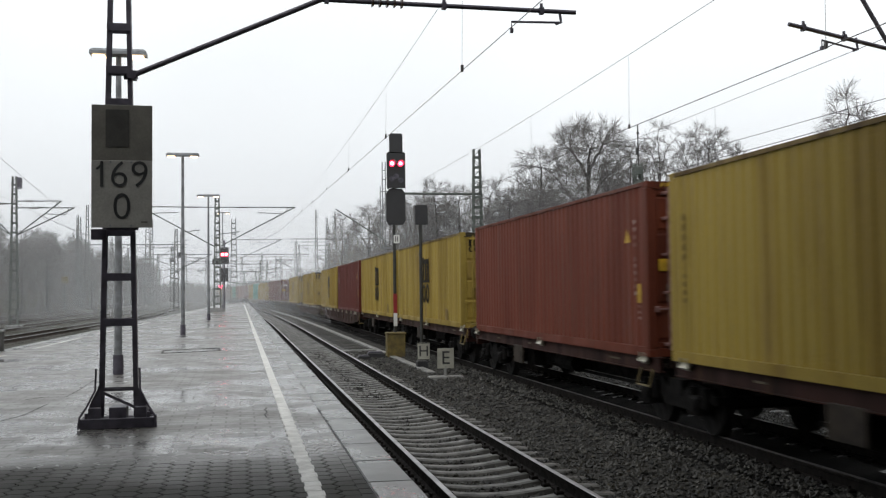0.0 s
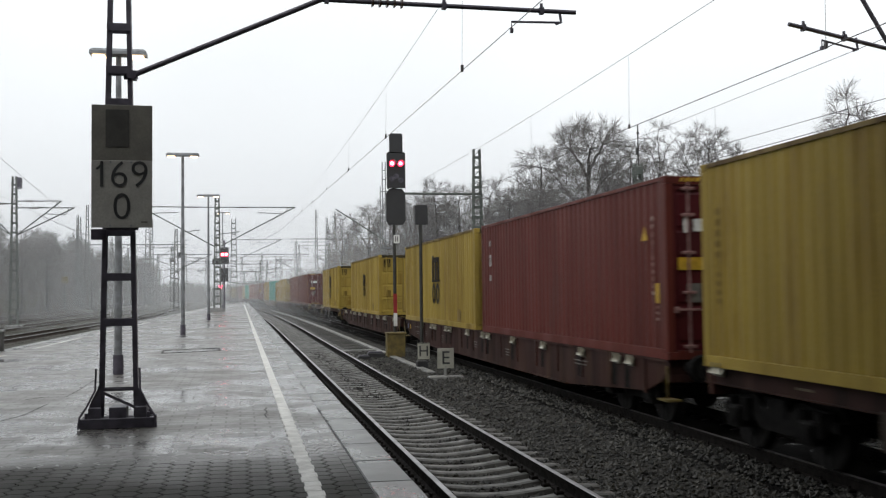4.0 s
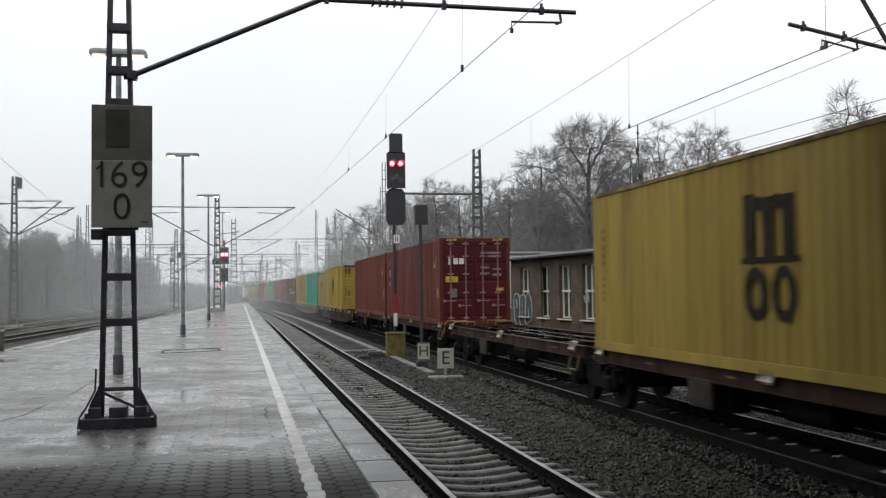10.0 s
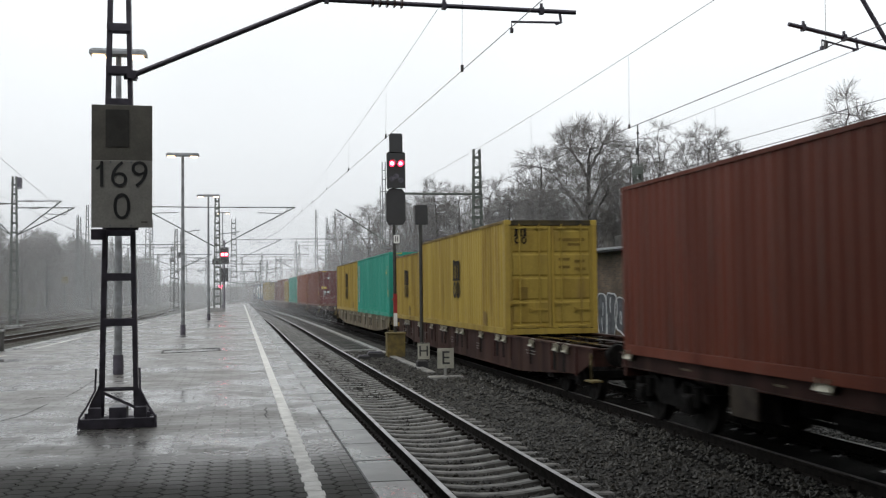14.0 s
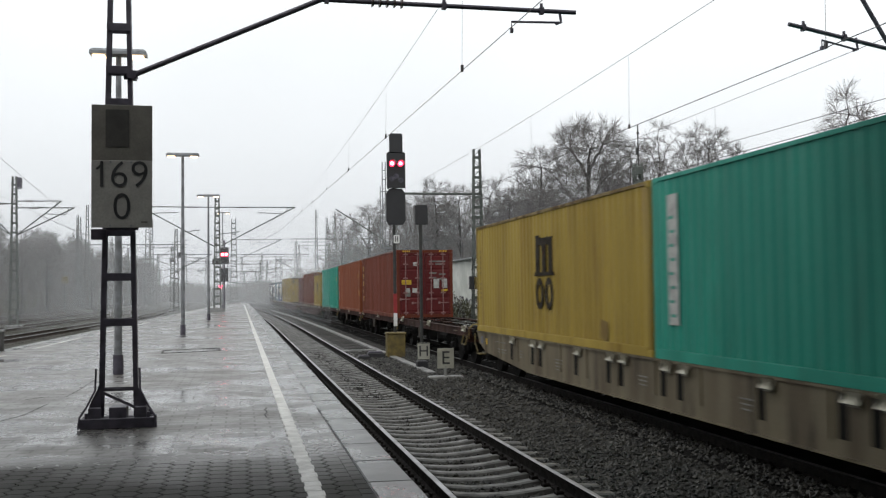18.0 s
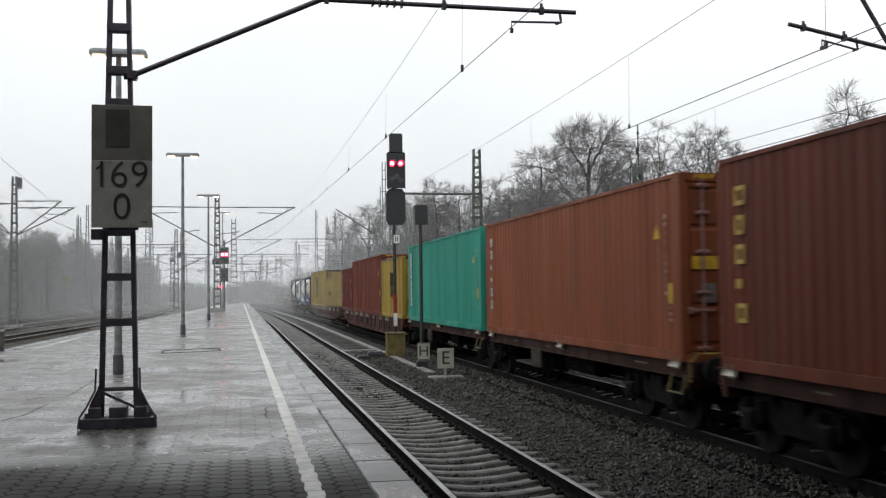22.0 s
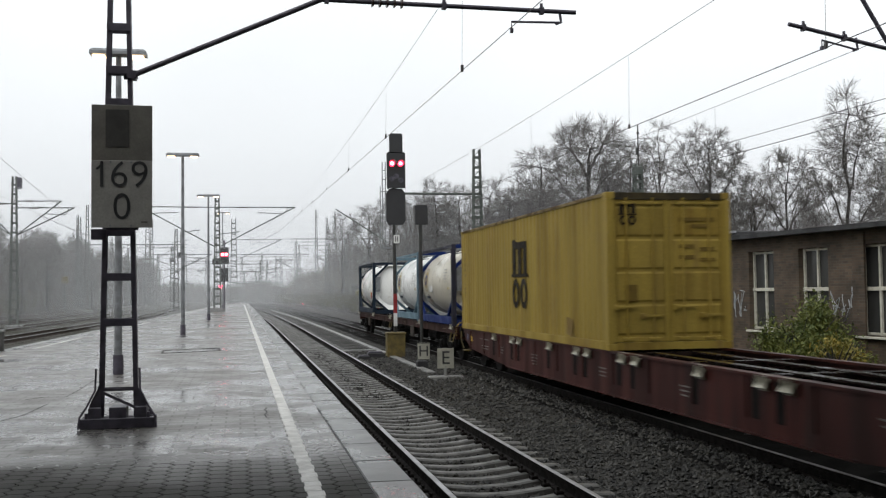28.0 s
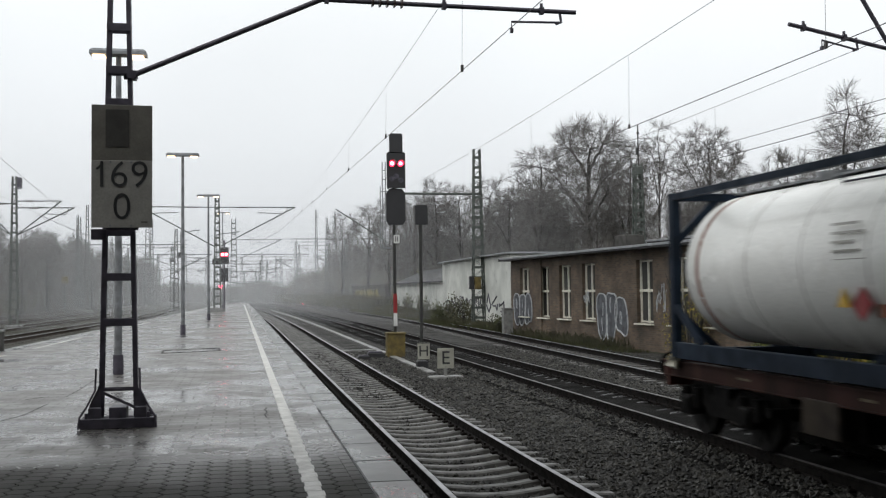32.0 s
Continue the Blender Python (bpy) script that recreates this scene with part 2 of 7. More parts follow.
M_OLDSLEEPER = material("weathered_grey_sleeper", (0.1, 0.095, 0.083), (0.06, 0.057, 0.05), 0.6, 0.0, 5, 70, 0.25, vary=0.25, spec=0.3)
M_OLDRAIL = material("brown_rusted_rail", (0.055, 0.042, 0.034), (0.034, 0.027, 0.022), 0.7, 0.0, 9, 90, 0.2, spec=0.2)
M_OLDBED = material("weathered_mossy_ballast", (0.055, 0.053, 0.043), (0.034, 0.034, 0.026), 0.75, 0.0, 0.6, 9, 0.8, 0.06, spec=0.2)
# oily track colours, lowered further to hold the shade under the train
M_OILSHADE = material("oily_shade_black_ballast", (0.010, 0.0093, 0.0085), (0.006, 0.0056, 0.0052), 0.8, 0.0, 1.3, 30, 0.8, 0.04, spec=0.05)
M_OILSHADE_SLEEPER = material("oily_shade_dark_sleeper", (0.011, 0.010, 0.0095), (0.006, 0.0056, 0.0053), 0.2, 0.0, 5, 70, 0.25, vary=0.3, spec=0.3, rough2=0.5)
M_HALL = material("sooty_hall_concrete", (0.09, 0.086, 0.08), (0.05, 0.048, 0.045), 0.8, 0.0, 0.5, 20, 0.2)
# mouth and height of the added hall, set to darken the near end
HALL_MOUTH, HALL_TOP = 8.0, 7.2
M_BARK = material("dark_wet_bark", (0.045, 0.041, 0.038), (0.027, 0.025, 0.023), 0.8, 0.0, 5, 40, 0.3)
M_BIRCH = material("pale_birch_bark", (0.3, 0.29, 0.26), (0.1, 0.095, 0.085), 0.7, 0.0, 4, 30, 0.2)
# twigs and brushwood lightened: the mist's greying is put into their colour
M_TWIG = material("haze_greyed_twigs", (0.135, 0.127, 0.12), (0.095, 0.088, 0.083), 0.85, 0.0, 1.0, 20, 0.0)
M_BRUSH = material("grey_brown_brushwood", (0.19, 0.178, 0.16), (0.13, 0.12, 0.105), 0.9, 0.0, 0.5, 12, 0.0)
M_SCRUB = material("brown_winter_scrub", (0.10, 0.098, 0.06), (0.06, 0.062, 0.038), 0.9, 0.0, 0.6, 12, 0.0)
M_LEAF = material("yellow_green_leaves", (0.15, 0.165, 0.03), (0.06, 0.085, 0.02), 0.6, 0.0, 2.5, 20, 0.0)
M_LEAFY = material("yellow_autumn_leaves", (0.28, 0.21, 0.03), (0.13, 0.13, 0.03), 0.6, 0.0, 2.5, 20, 0.0)
M_GRASS = material("damp_rough_grass", (0.065, 0.075, 0.032), (0.08, 0.078, 0.042), 0.9, 0.0, 0.8, 20, 0.0)


def ballast_material():
    m = material("dark_wet_ballast", (0.036, 0.034, 0.030), (0.02, 0.019, 0.017), 0.6, 0.0, 1.3, 40, 0.0, spec=0.15)
    t, n, l = m.node_tree, m.node_tree.nodes.new, m.node_tree.links.new
    b = t.nodes["Principled BSDF"]
    tc, vo = n("ShaderNodeTexCoord"), n("ShaderNodeTexVoronoi")
    vo.inputs["Scale"].default_value = 16
    l(tc.outputs["Object"], vo.inputs["Vector"])
    bp = n("ShaderNodeBump")
    bp.invert = True
    bp.inputs["Strength"].default_value, bp.inputs["Distance"].default_value = 0.9, 0.05
    l(vo.outputs["Distance"], bp.inputs["Height"])
    l(bp.outputs["Normal"], b.inputs["Normal"])
    return m


def stone_material():
    m = material("loose_ballast_stone", (0.0215, 0.0202, 0.017), (0.012, 0.0113, 0.0098), 0.5, 0.0, 3, 60, 0.2, spec=0.3)
    t, n, l = m.node_tree, m.node_tree.nodes.new, m.node_tree.links.new
    b = t.nodes["Principled BSDF"]
    src = b.inputs["Base Color"].links[0].from_socket
    g = n("ShaderNodeNewGeometry")
    r = n("ShaderNodeMapRange")
    r.inputs["To Min"].default_value, r.inputs["To Max"].default_value = 0.2, 3.0
    l(g.outputs["Random Per Island"], r.inputs["Value"])
    mv = n("ShaderNodeMix")
    mv.data_type, mv.blend_type = "RGBA", "MULTIPLY"
    mv.inputs["Factor"].default_value = 1.0
    l(src, mv.inputs["A"])
    l(r.outputs["Result"], mv.inputs["B"])
    l(mv.outputs["Result"], b.inputs["Base Color"])
    return m


def brick_material():
    m = bpy.data.materials.new("dark_brown_brickwork")
    m.use_nodes = True
    t, n, l = m.node_tree, m.node_tree.nodes.new, m.node_tree.links.new
    b = t.nodes["Principled BSDF"]
    tc, mp, br, no = n("ShaderNodeTexCoord"), n("ShaderNodeMapping"), n("ShaderNodeTexBrick"), n("ShaderNodeTexNoise")
    mp.inputs["Rotation"].default_value = (radians(90), 0, radians(90))
    l(tc.outputs["Object"], mp.inputs["Vector"])
    sx = n("ShaderNodeSeparateXYZ")
    cx = n("ShaderNodeCombineXYZ")
    l(tc.outputs["Object"], sx.inputs[0])
    l(sx.outputs["Y"], cx.inputs["X"])
    l(sx.outputs["Z"], cx.inputs["Y"])
    l(cx.outputs[0], br.inputs["Vector"])
    br.inputs["Color1"].default_value = (0.112, 0.076, 0.05, 1)
    br.inputs["Color2"].default_value = (0.064, 0.047, 0.034, 1)
    br.inputs["Mortar"].default_value = (0.092, 0.079, 0.06, 1)
    br.inputs["Scale"].default_value = 1.0
    br.inputs["Brick Width"].default_value, br.inputs["Row Height"].default_value = 0.26, 0.0833
    br.inputs["Mortar Size"].default_value = 0.008
    no.inputs["Scale"].default_value, no.inputs["Detail"].default_value = 0.9, 8
    l(tc.outputs["Object"], no.inputs["Vector"])
    r = n("ShaderNodeMapRange")
    r.inputs["From Min"].default_value, r.inputs["From Max"].default_value = 0.3, 0.7
    r.inputs["To Min"].default_value, r.inputs["To Max"].default_value = 0.45, 1.5
    l(no.outputs["Fac"], r.inputs["Value"])
    mv = n("ShaderNodeMix")
    mv.data_type, mv.blend_type = "RGBA", "MULTIPLY"
    mv.inputs["Factor"].default_value = 1.0
    l(br.outputs["Color"], mv.inputs["A"])
    l(r.outputs["Result"], mv.inputs["B"])
    l(mv.outputs["Result"], b.inputs["Base Color"])
    b.inputs["Roughness"].default_value = 0.75
    bp = n("ShaderNodeBump")
    bp.invert = True
    bp.inputs["Strength"].default_value, bp.inputs["Distance"].default_value = 0.5, 0.01
    l(br.outputs["Fac"], bp.inputs["Height"])
    l(bp.outputs["Normal"], b.inputs["Normal"])
    return m


def pane_material():
    m = bpy.data.materials.new("dusty_dark_glass")
    m.use_nodes = True
    b = m.node_tree.nodes["Principled BSDF"]
    b.inputs["Base Color"].default_value = (0.05, 0.05, 0.048, 1)
    b.inputs["Roughness"].default_value = 0.22
    b.inputs["Specular IOR Level"].default_value = 0.5
    return m


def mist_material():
    """Haze for flat sheets: mostly clear, scattering a little daylight, opacity falling with height."""
    m = bpy.data.materials.new("rain_mist_haze_sheet")
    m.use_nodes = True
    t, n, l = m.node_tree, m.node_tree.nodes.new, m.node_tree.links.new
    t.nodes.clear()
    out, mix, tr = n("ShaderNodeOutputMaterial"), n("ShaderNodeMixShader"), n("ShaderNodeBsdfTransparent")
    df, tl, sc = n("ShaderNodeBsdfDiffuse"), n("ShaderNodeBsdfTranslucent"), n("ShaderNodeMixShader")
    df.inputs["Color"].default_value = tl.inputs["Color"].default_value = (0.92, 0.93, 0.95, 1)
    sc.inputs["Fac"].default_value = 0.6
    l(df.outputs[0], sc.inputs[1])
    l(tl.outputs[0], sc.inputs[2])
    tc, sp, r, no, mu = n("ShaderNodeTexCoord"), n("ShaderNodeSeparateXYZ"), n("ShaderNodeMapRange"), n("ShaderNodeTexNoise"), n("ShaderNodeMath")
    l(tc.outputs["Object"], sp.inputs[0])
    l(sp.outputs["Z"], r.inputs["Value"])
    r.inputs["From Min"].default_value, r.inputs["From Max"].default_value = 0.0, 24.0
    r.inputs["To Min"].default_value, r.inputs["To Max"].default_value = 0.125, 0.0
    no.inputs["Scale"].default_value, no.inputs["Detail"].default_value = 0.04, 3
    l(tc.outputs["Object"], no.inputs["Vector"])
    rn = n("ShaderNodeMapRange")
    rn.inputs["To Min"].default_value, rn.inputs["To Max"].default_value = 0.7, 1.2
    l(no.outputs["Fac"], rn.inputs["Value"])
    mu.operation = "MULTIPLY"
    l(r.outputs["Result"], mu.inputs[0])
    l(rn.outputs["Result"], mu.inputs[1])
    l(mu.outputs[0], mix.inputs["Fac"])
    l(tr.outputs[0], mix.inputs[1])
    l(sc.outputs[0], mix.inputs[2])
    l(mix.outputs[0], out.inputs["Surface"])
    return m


M_BALLAST, M_STONE, M_BRICK, M_PANE, M_MIST = ballast_material(), stone_material(), brick_material(), pane_material(), mist_material()

M_YELLOW = material("yellow_container_paint", (0.285, 0.206, 0.043), (0.23, 0.165, 0.037), 0.48, 0.0, 1.3, 30, 0.05, wear=(0.2, 0.135, 0.042), streak=True, vary=0.1, spec=0.12, stain=(0.66, 0.58, 0.5))
M_RED = material("red_brown_container_paint", (0.121, 0.0305, 0.016), (0.096, 0.0245, 0.0135), 0.48, 0.0, 1.3, 30, 0.05, wear=(0.09, 0.037, 0.026), streak=True, vary=0.13, spec=0.16, stain=(0.74, 0.7, 0.7))
M_RUSTORANGE = material("rust_orange_container_paint", (0.185, 0.055, 0.024), (0.15, 0.045, 0.02), 0.48, 0.0, 1.3, 30, 0.05, wear=(0.12, 0.05, 0.03), streak=True, vary=0.08, spec=0.16, stain=(0.78, 0.74, 0.72))
M_MAROON = material("maroon_container_paint", (0.1, 0.0215, 0.0155), (0.077, 0.017, 0.0125), 0.42, 0.0, 1.3, 30, 0.05, wear=(0.075, 0.024, 0.019), streak=True, vary=0.1, spec=0.16, stain=(0.76, 0.72, 0.72))
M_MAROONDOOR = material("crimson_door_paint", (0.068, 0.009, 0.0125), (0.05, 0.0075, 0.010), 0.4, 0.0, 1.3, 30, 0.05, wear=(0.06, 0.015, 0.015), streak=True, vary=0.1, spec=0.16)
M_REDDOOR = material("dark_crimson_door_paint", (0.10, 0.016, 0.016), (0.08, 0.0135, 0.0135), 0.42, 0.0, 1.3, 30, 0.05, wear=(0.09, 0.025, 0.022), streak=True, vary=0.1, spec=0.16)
M_TEAL = material("teal_container_paint", (0.026, 0.245, 0.182), (0.022, 0.2, 0.15), 0.42, 0.0, 1.3, 30, 0.05, wear=(0.03, 0.185, 0.14), streak=True, vary=0.05, spec=0.16, stain=(0.84, 0.82, 0.8))
M_SOOT = material("sooty_yellow_steel", (0.045, 0.034, 0.014), (0.02, 0.017, 0.011), 0.6, 0.0, 3, 40, 0.1, spec=0.2)
M_TAN = material("pale_tan_mark", (0.4, 0.33, 0.17), (0.3, 0.25, 0.13), 0.5, 0.0, 6, 60, 0.0)
M_PLATEDIM = material("faded_dark_panel", (0.045, 0.043, 0.038), None, 0.55, 0.0, 3, 50, 0.05)
M_DARK = material("dark_logo_paint", (0.022, 0.017, 0.011), (0.014, 0.011, 0.008), 0.6, 0.0, 6, 60, 0.0, spec=0.1, wear=(0.06, 0.045, 0.018))
M_PALE = material("white_lettering_paint", (0.38, 0.38, 0.36), (0.26, 0.26, 0.245), 0.5, 0.0, 6, 60, 0.0)
M_CODE = material("faded_upright_code_paint", (0.3, 0.22, 0.19), (0.16, 0.08, 0.065), 0.5, 0.0, 4, 60, 0.0, coarse_at=(0.45, 0.55))
M_SCUFF = material("rubbed_brown_scuff", (0.2, 0.14, 0.045), (0.15, 0.1, 0.035), 0.6, 0.0, 3, 30, 0.05, spec=0.1)
M_STENCIL = material("faded_stencil_paint", (0.17, 0.165, 0.15), (0.1, 0.095, 0.085), 0.5, 0.0, 6, 60, 0.0)
M_ROD = material("worn_steel_lock_rod", (0.27, 0.16, 0.15), (0.17, 0.08, 0.075), 0.5, 0.3, 6, 60, 0.05)
M_RUSTEDGE = material("rust_stained_yellow_edge", (0.17, 0.12, 0.04), (0.075, 0.048, 0.02), 0.5, 0.0, 3, 40, 0.1, spec=0.16)
M_FAINT = material("faded_brown_marking", (0.15, 0.10, 0.022), (0.12, 0.08, 0.02), 0.5, 0.0, 6, 60, 0.0, spec=0.12)
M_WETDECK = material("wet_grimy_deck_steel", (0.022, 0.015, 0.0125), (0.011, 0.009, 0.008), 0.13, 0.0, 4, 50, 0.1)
M_GOLD = material("golden_lettering_paint", (0.42, 0.28, 0.05), None, 0.5, 0.0, 6, 60, 0.0)
M_LABELY = material("yellow_label", (0.55, 0.34, 0.02), None, 0.5, 0.0, 6, 60, 0.0)
M_CARBROWN = material("brown_wagon_paint", (0.034, 0.012, 0.0088), (0.016, 0.0072, 0.0058), 0.6, 0.0, 2, 40, 0.1, wear=(0.05, 0.025, 0.014), streak=True, spec=0.16)
M_CARRED = material("red_wagon_paint", (0.052, 0.0135, 0.0105), (0.026, 0.0085, 0.007), 0.5, 0.0, 2, 40, 0.1, wear=(0.022, 0.012, 0.01), streak=True, spec=0.16)
M_CARBEIGE = material("dusty_beige_wagon_paint", (0.15, 0.127, 0.085), (0.095, 0.077, 0.053), 0.55, 0.0, 1.5, 40, 0.1, wear=(0.03, 0.024, 0.019), streak=True, spec=0.16)
M_SWITCHPANEL = material("grimy_brown_panel", (0.032, 0.024, 0.017), (0.014, 0.011, 0.009), 0.55, 0.0, 3, 40, 0.1, spec=0.2)
# gear and wheels: grime, taken near black to hold the underframe's shade
M_GRIMESHADE = material("oily_shade_black_running_gear", (0.007, 0.0065, 0.006), (0.0045, 0.0042, 0.004), 0.7, 0.0, 6, 60, 0.2, spec=0.1)
M_TREAD = material("grimy_shaded_wheel_steel", (0.008, 0.007, 0.0065), (0.005, 0.0045, 0.004), 0.75, 0.0, 6, 60, 0.05, spec=0.2)
M_LATCH = material("wet_bare_steel_latch", (0.33, 0.315, 0.25), (0.2, 0.185, 0.14), 0.35, 0.5, 6, 60, 0.1)
M_TANK = material("white_tank_cladding", (0.8, 0.8, 0.77), (0.72, 0.72, 0.69), 0.2, 0.0, 0.5, 30, 0.02, wear=(0.6, 0.58, 0.53))
M_TANKGREY = material("weathered_grey_tank_cladding", (0.56, 0.525, 0.43), (0.46, 0.425, 0.34), 0.24, 0.0, 0.5, 30, 0.02, wear=(0.33, 0.28, 0.2))
M_MARKTAN = material("weathered_tan_mark", (0.42, 0.33, 0.15), (0.32, 0.25, 0.12), 0.5, 0.0, 6, 60, 0.0)
M_SEAM = material("grey_cladding_seam", (0.36, 0.35, 0.32), (0.27, 0.26, 0.24), 0.4, 0.0, 3, 40, 0.0)
M_NAVY = material("dark_navy_frame_paint", (0.010, 0.018, 0.032), (0.007, 0.012, 0.02), 0.55, 0.0, 3, 40, 0.05, spec=0.15)
M_POST = material("grimy_dark_blue_post_paint", (0.03, 0.03, 0.045), (0.02, 0.019, 0.024), 0.55, 0.0, 3, 40, 0.05, spec=0.15)
M_BLUE = material("blue_frame_paint", (0.006, 0.021, 0.115), (0.005, 0.015, 0.08), 0.5, 0.0, 3, 40, 0.05, spec=0.15)
M_FADEBLUE = material("faded_blue_label_paint", (0.07, 0.085, 0.16), (0.045, 0.055, 0.1), 0.5, 0.0, 5, 60, 0.0)
M_SKYBLUE = material("light_blue_frame_paint", (0.12, 0.19, 0.23), (0.085, 0.14, 0.175), 0.5, 0.0, 3, 40, 0.05, spec=0.2)
M_RUSTBROWN = material("rust_brown_band", (0.22, 0.08, 0.04), (0.14, 0.05, 0.03), 0.6, 0.0, 3, 40, 0.05)


# ---- mesh helpers ----
class Shape:
    """Vertices and faces gathered from simple solids into one mesh."""

    def __init__(self):
        self.v, self.f = [], []

    def add(self, verts, faces):
        k = len(self.v)
        self.v += [tuple(p) for p in verts]
        self.f += [tuple(i + k for i in f) for f in faces]
        return self

    def box(self, c, s, m=None):
        """A box by centre and size, bevel-free; m: a turn about its centre."""
        pts = [Vector((sx * s[0] / 2, sy * s[1] / 2, sz * s[2] / 2)) for sz in (-1, 1) for sy in (-1, 1) for sx in (-1, 1)]
        if m:
            pts = [m @ p for p in pts]
        c = Vector(c)
        return self.add([p + c for p in pts], [(0, 2, 3, 1), (4, 5, 7, 6), (0, 1, 5, 4), (2, 6, 7, 3), (0, 4, 6, 2), (1, 3, 7, 5)])

    def slab(self, c, s, b=0.01):
        """A box with its top edges chamfered by b."""
        x, y, z = s[0] / 2, s[1] / 2, s[2] / 2
        ring = lambda q, w, h: [(c[0] - q, c[1] - w, c[2] + h), (c[0] + q, c[1] - w, c[2] + h), (c[0] + q, c[1] + w, c[2] + h), (c[0] - q, c[1] + w, c[2] + h)]
        v = ring(x, y, -z) + ring(x, y, z - b) + ring(x - b, y - b, z)
        f = [(3, 2, 1, 0), (8, 9, 10, 11)]
        for o in (0, 4):
            f += [(o + i, o + (i + 1) % 4, o + 4 + (i + 1) % 4, o + 4 + i) for i in range(4)]
        return self.add(v, f)

    def tube(self, points, r, n=8, cap=True):
        """A round bar through the points; r: one radius, or one a point."""
        pts = [Vector(p) for p in points]
        rs = r if isinstance(r, (list, tuple)) else [r] * len(pts)
        v, f = [], []
        for i, p in enumerate(pts):
            d = (pts[min(i + 1, len(pts) - 1)] - pts[max(i - 1, 0)]).normalized()
            a = d.orthogonal().normalized() if i == 0 else (a - d * a.dot(d)).normalized()
            b = d.cross(a)
            for k in range(n):
                w = 2 * math.pi * k / n
                v.append(p + rs[i] * (math.cos(w) * a + math.sin(w) * b))
        for i in range(len(pts) - 1):
            f += [(i * n + k, i * n + (k + 1) % n, (i + 1) * n + (k + 1) % n, (i + 1) * n + k) for k in range(n)]
        if cap:
            f += [tuple(range(n - 1, -1, -1)), tuple((len(pts) - 1) * n + k for k in range(n))]
        return self.add(v, f)

    def bar(self, a, b, w, h=None):
        """A square bar from a to b."""
        a, b = Vector(a), Vector(b)
        d = b - a
        q = d.to_track_quat("Y", "Z").to_matrix()
        return self.box((a + b) / 2, (w, d.length, h or w), q)

    def angle(self, a, b, w, t, sx, sy):
        """An upright angle iron from a to b with its flanges pointing along sx and sy."""
        a, b = Vector(a), Vector(b)
        prof = [(0, 0), (w * sx, 0), (w * sx, t * sy), (t * sx, t * sy), (t * sx, w * sy), (0, w * sy)]
        v = [(a.x + p, a.y + q, a.z) for p, q in prof] + [(b.x + p, b.y + q, b.z) for p, q in prof]
        f = [tuple(range(5, -1, -1)), tuple(range(6, 12))] + [(i, (i + 1) % 6, 6 + (i + 1) % 6, 6 + i) for i in range(6)]
        return self.add(v, f)

    def prism(self, profile, place, depth):
        """A flat outline (u, v) pushed through depth; place(u, v, w) gives the point."""
        n = len(profile)
        v = [place(u, q, 0.0) for u, q in profile] + [place(u, q, depth) for u, q in profile]
        f = [tuple(range(n)), tuple(range(2 * n - 1, n - 1, -1))] + [(i, i + n, (i + 1) % n + n, (i + 1) % n) for i in range(n)]
        return self.add(v, f)

    def mesh(self, name, mat, smooth=False):
        me = bpy.data.meshes.new(name)
        me.from_pydata(self.v, [], self.f)
        me.materials.append(mat)
        if smooth:
            me.shade_smooth()
            me.set_sharp_from_angle(angle=radians(40))
        me.update()
        b = bmesh.new()
        b.from_mesh(me)
        bmesh.ops.recalc_face_normals(b, faces=b.faces)
        b.to_mesh(me)
        b.free()
        return me


def part(name, shape, mat, parent, label="", smooth=False):
    """Links a shape as one mesh object under a thing or a part."""
    me = shape if isinstance(shape, bpy.types.Mesh) else shape.mesh(name, mat, smooth)
    ob = new(name, me)
    ob.parent = parent
    return tagged(ob, label) if label else ob


def thing(name, label, category, m=None, group="", kind=""):
    ob = new(name)
    if m is not None:
        ob.matrix_basis = m
    return tagged(ob, label, category, group, kind)


def solid(name, shape, mat, label="", category="", kind="", m=None, group="", smooth=False):
    ob = new(name, shape.mesh(name, mat, smooth))
    if m is not None:
        ob.matrix_basis = m
    return tagged(ob, label, category, group, kind)


def letters(text, size, mat, m, parent, name="lettering", thick=0.003, bold=0.0):
    """Raised lettering in the built-in font, as a mesh part."""
    cu = bpy.data.curves.new(name, "FONT")
    cu.body, cu.size, cu.extrude, cu.offset = text, size, thick, bold
    cu.align_x, cu.align_y = "CENTER", "CENTER"
    tmp = bpy.data.objects.new(name, cu)
    me = bpy.data.meshes.new_from_object(tmp)
    bpy.data.objects.remove(tmp)
    me.materials.clear()
    me.materials.append(mat)
    ob = new(name, me)
    ob.parent = parent
    ob.matrix_basis = m
    return ob


# ---- the large structure: ground, ballast, tracks, platform ----
def sheet(name, xs, ys, height, mat, label, category, kind="structure", bend=True):
    """A ground sheet over a grid that swings with the tracks."""
    v = [(x + (drift(y) if bend else 0.0), y, height(x, y)) for y in ys for x in xs]
    n = len(xs)
    f = [(j * n + i, j * n + i + 1, (j + 1) * n + i + 1, (j + 1) * n + i) for j in range(len(ys) - 1) for i in range(n - 1)]
    me = bpy.data.meshes.new(name)
    me.from_pydata(v, [], f)
    me.materials.append(mat)
    me.shade_smooth()
    return tagged(new(name, me), label, category, kind=kind)


def steps(*runs):
    """Numbers from runs of (start, end, step)."""
    out = []
    for a, b, s in runs:
        k = int(round((b - a) / s))
        out += [a + (b - a) * i / k for i in range(k)]
    return out + [runs[-1][1]]


def bumps(x, y, s, a):
    return a * noise.noise(Vector((x * s, y * s, 0.3)))


M_EARTH = material("dark_damp_earth", (0.05, 0.045, 0.033), (0.035, 0.037, 0.021), 0.85, 0.0, 0.25, 6, 0.3, 0.05, spec=0.2)
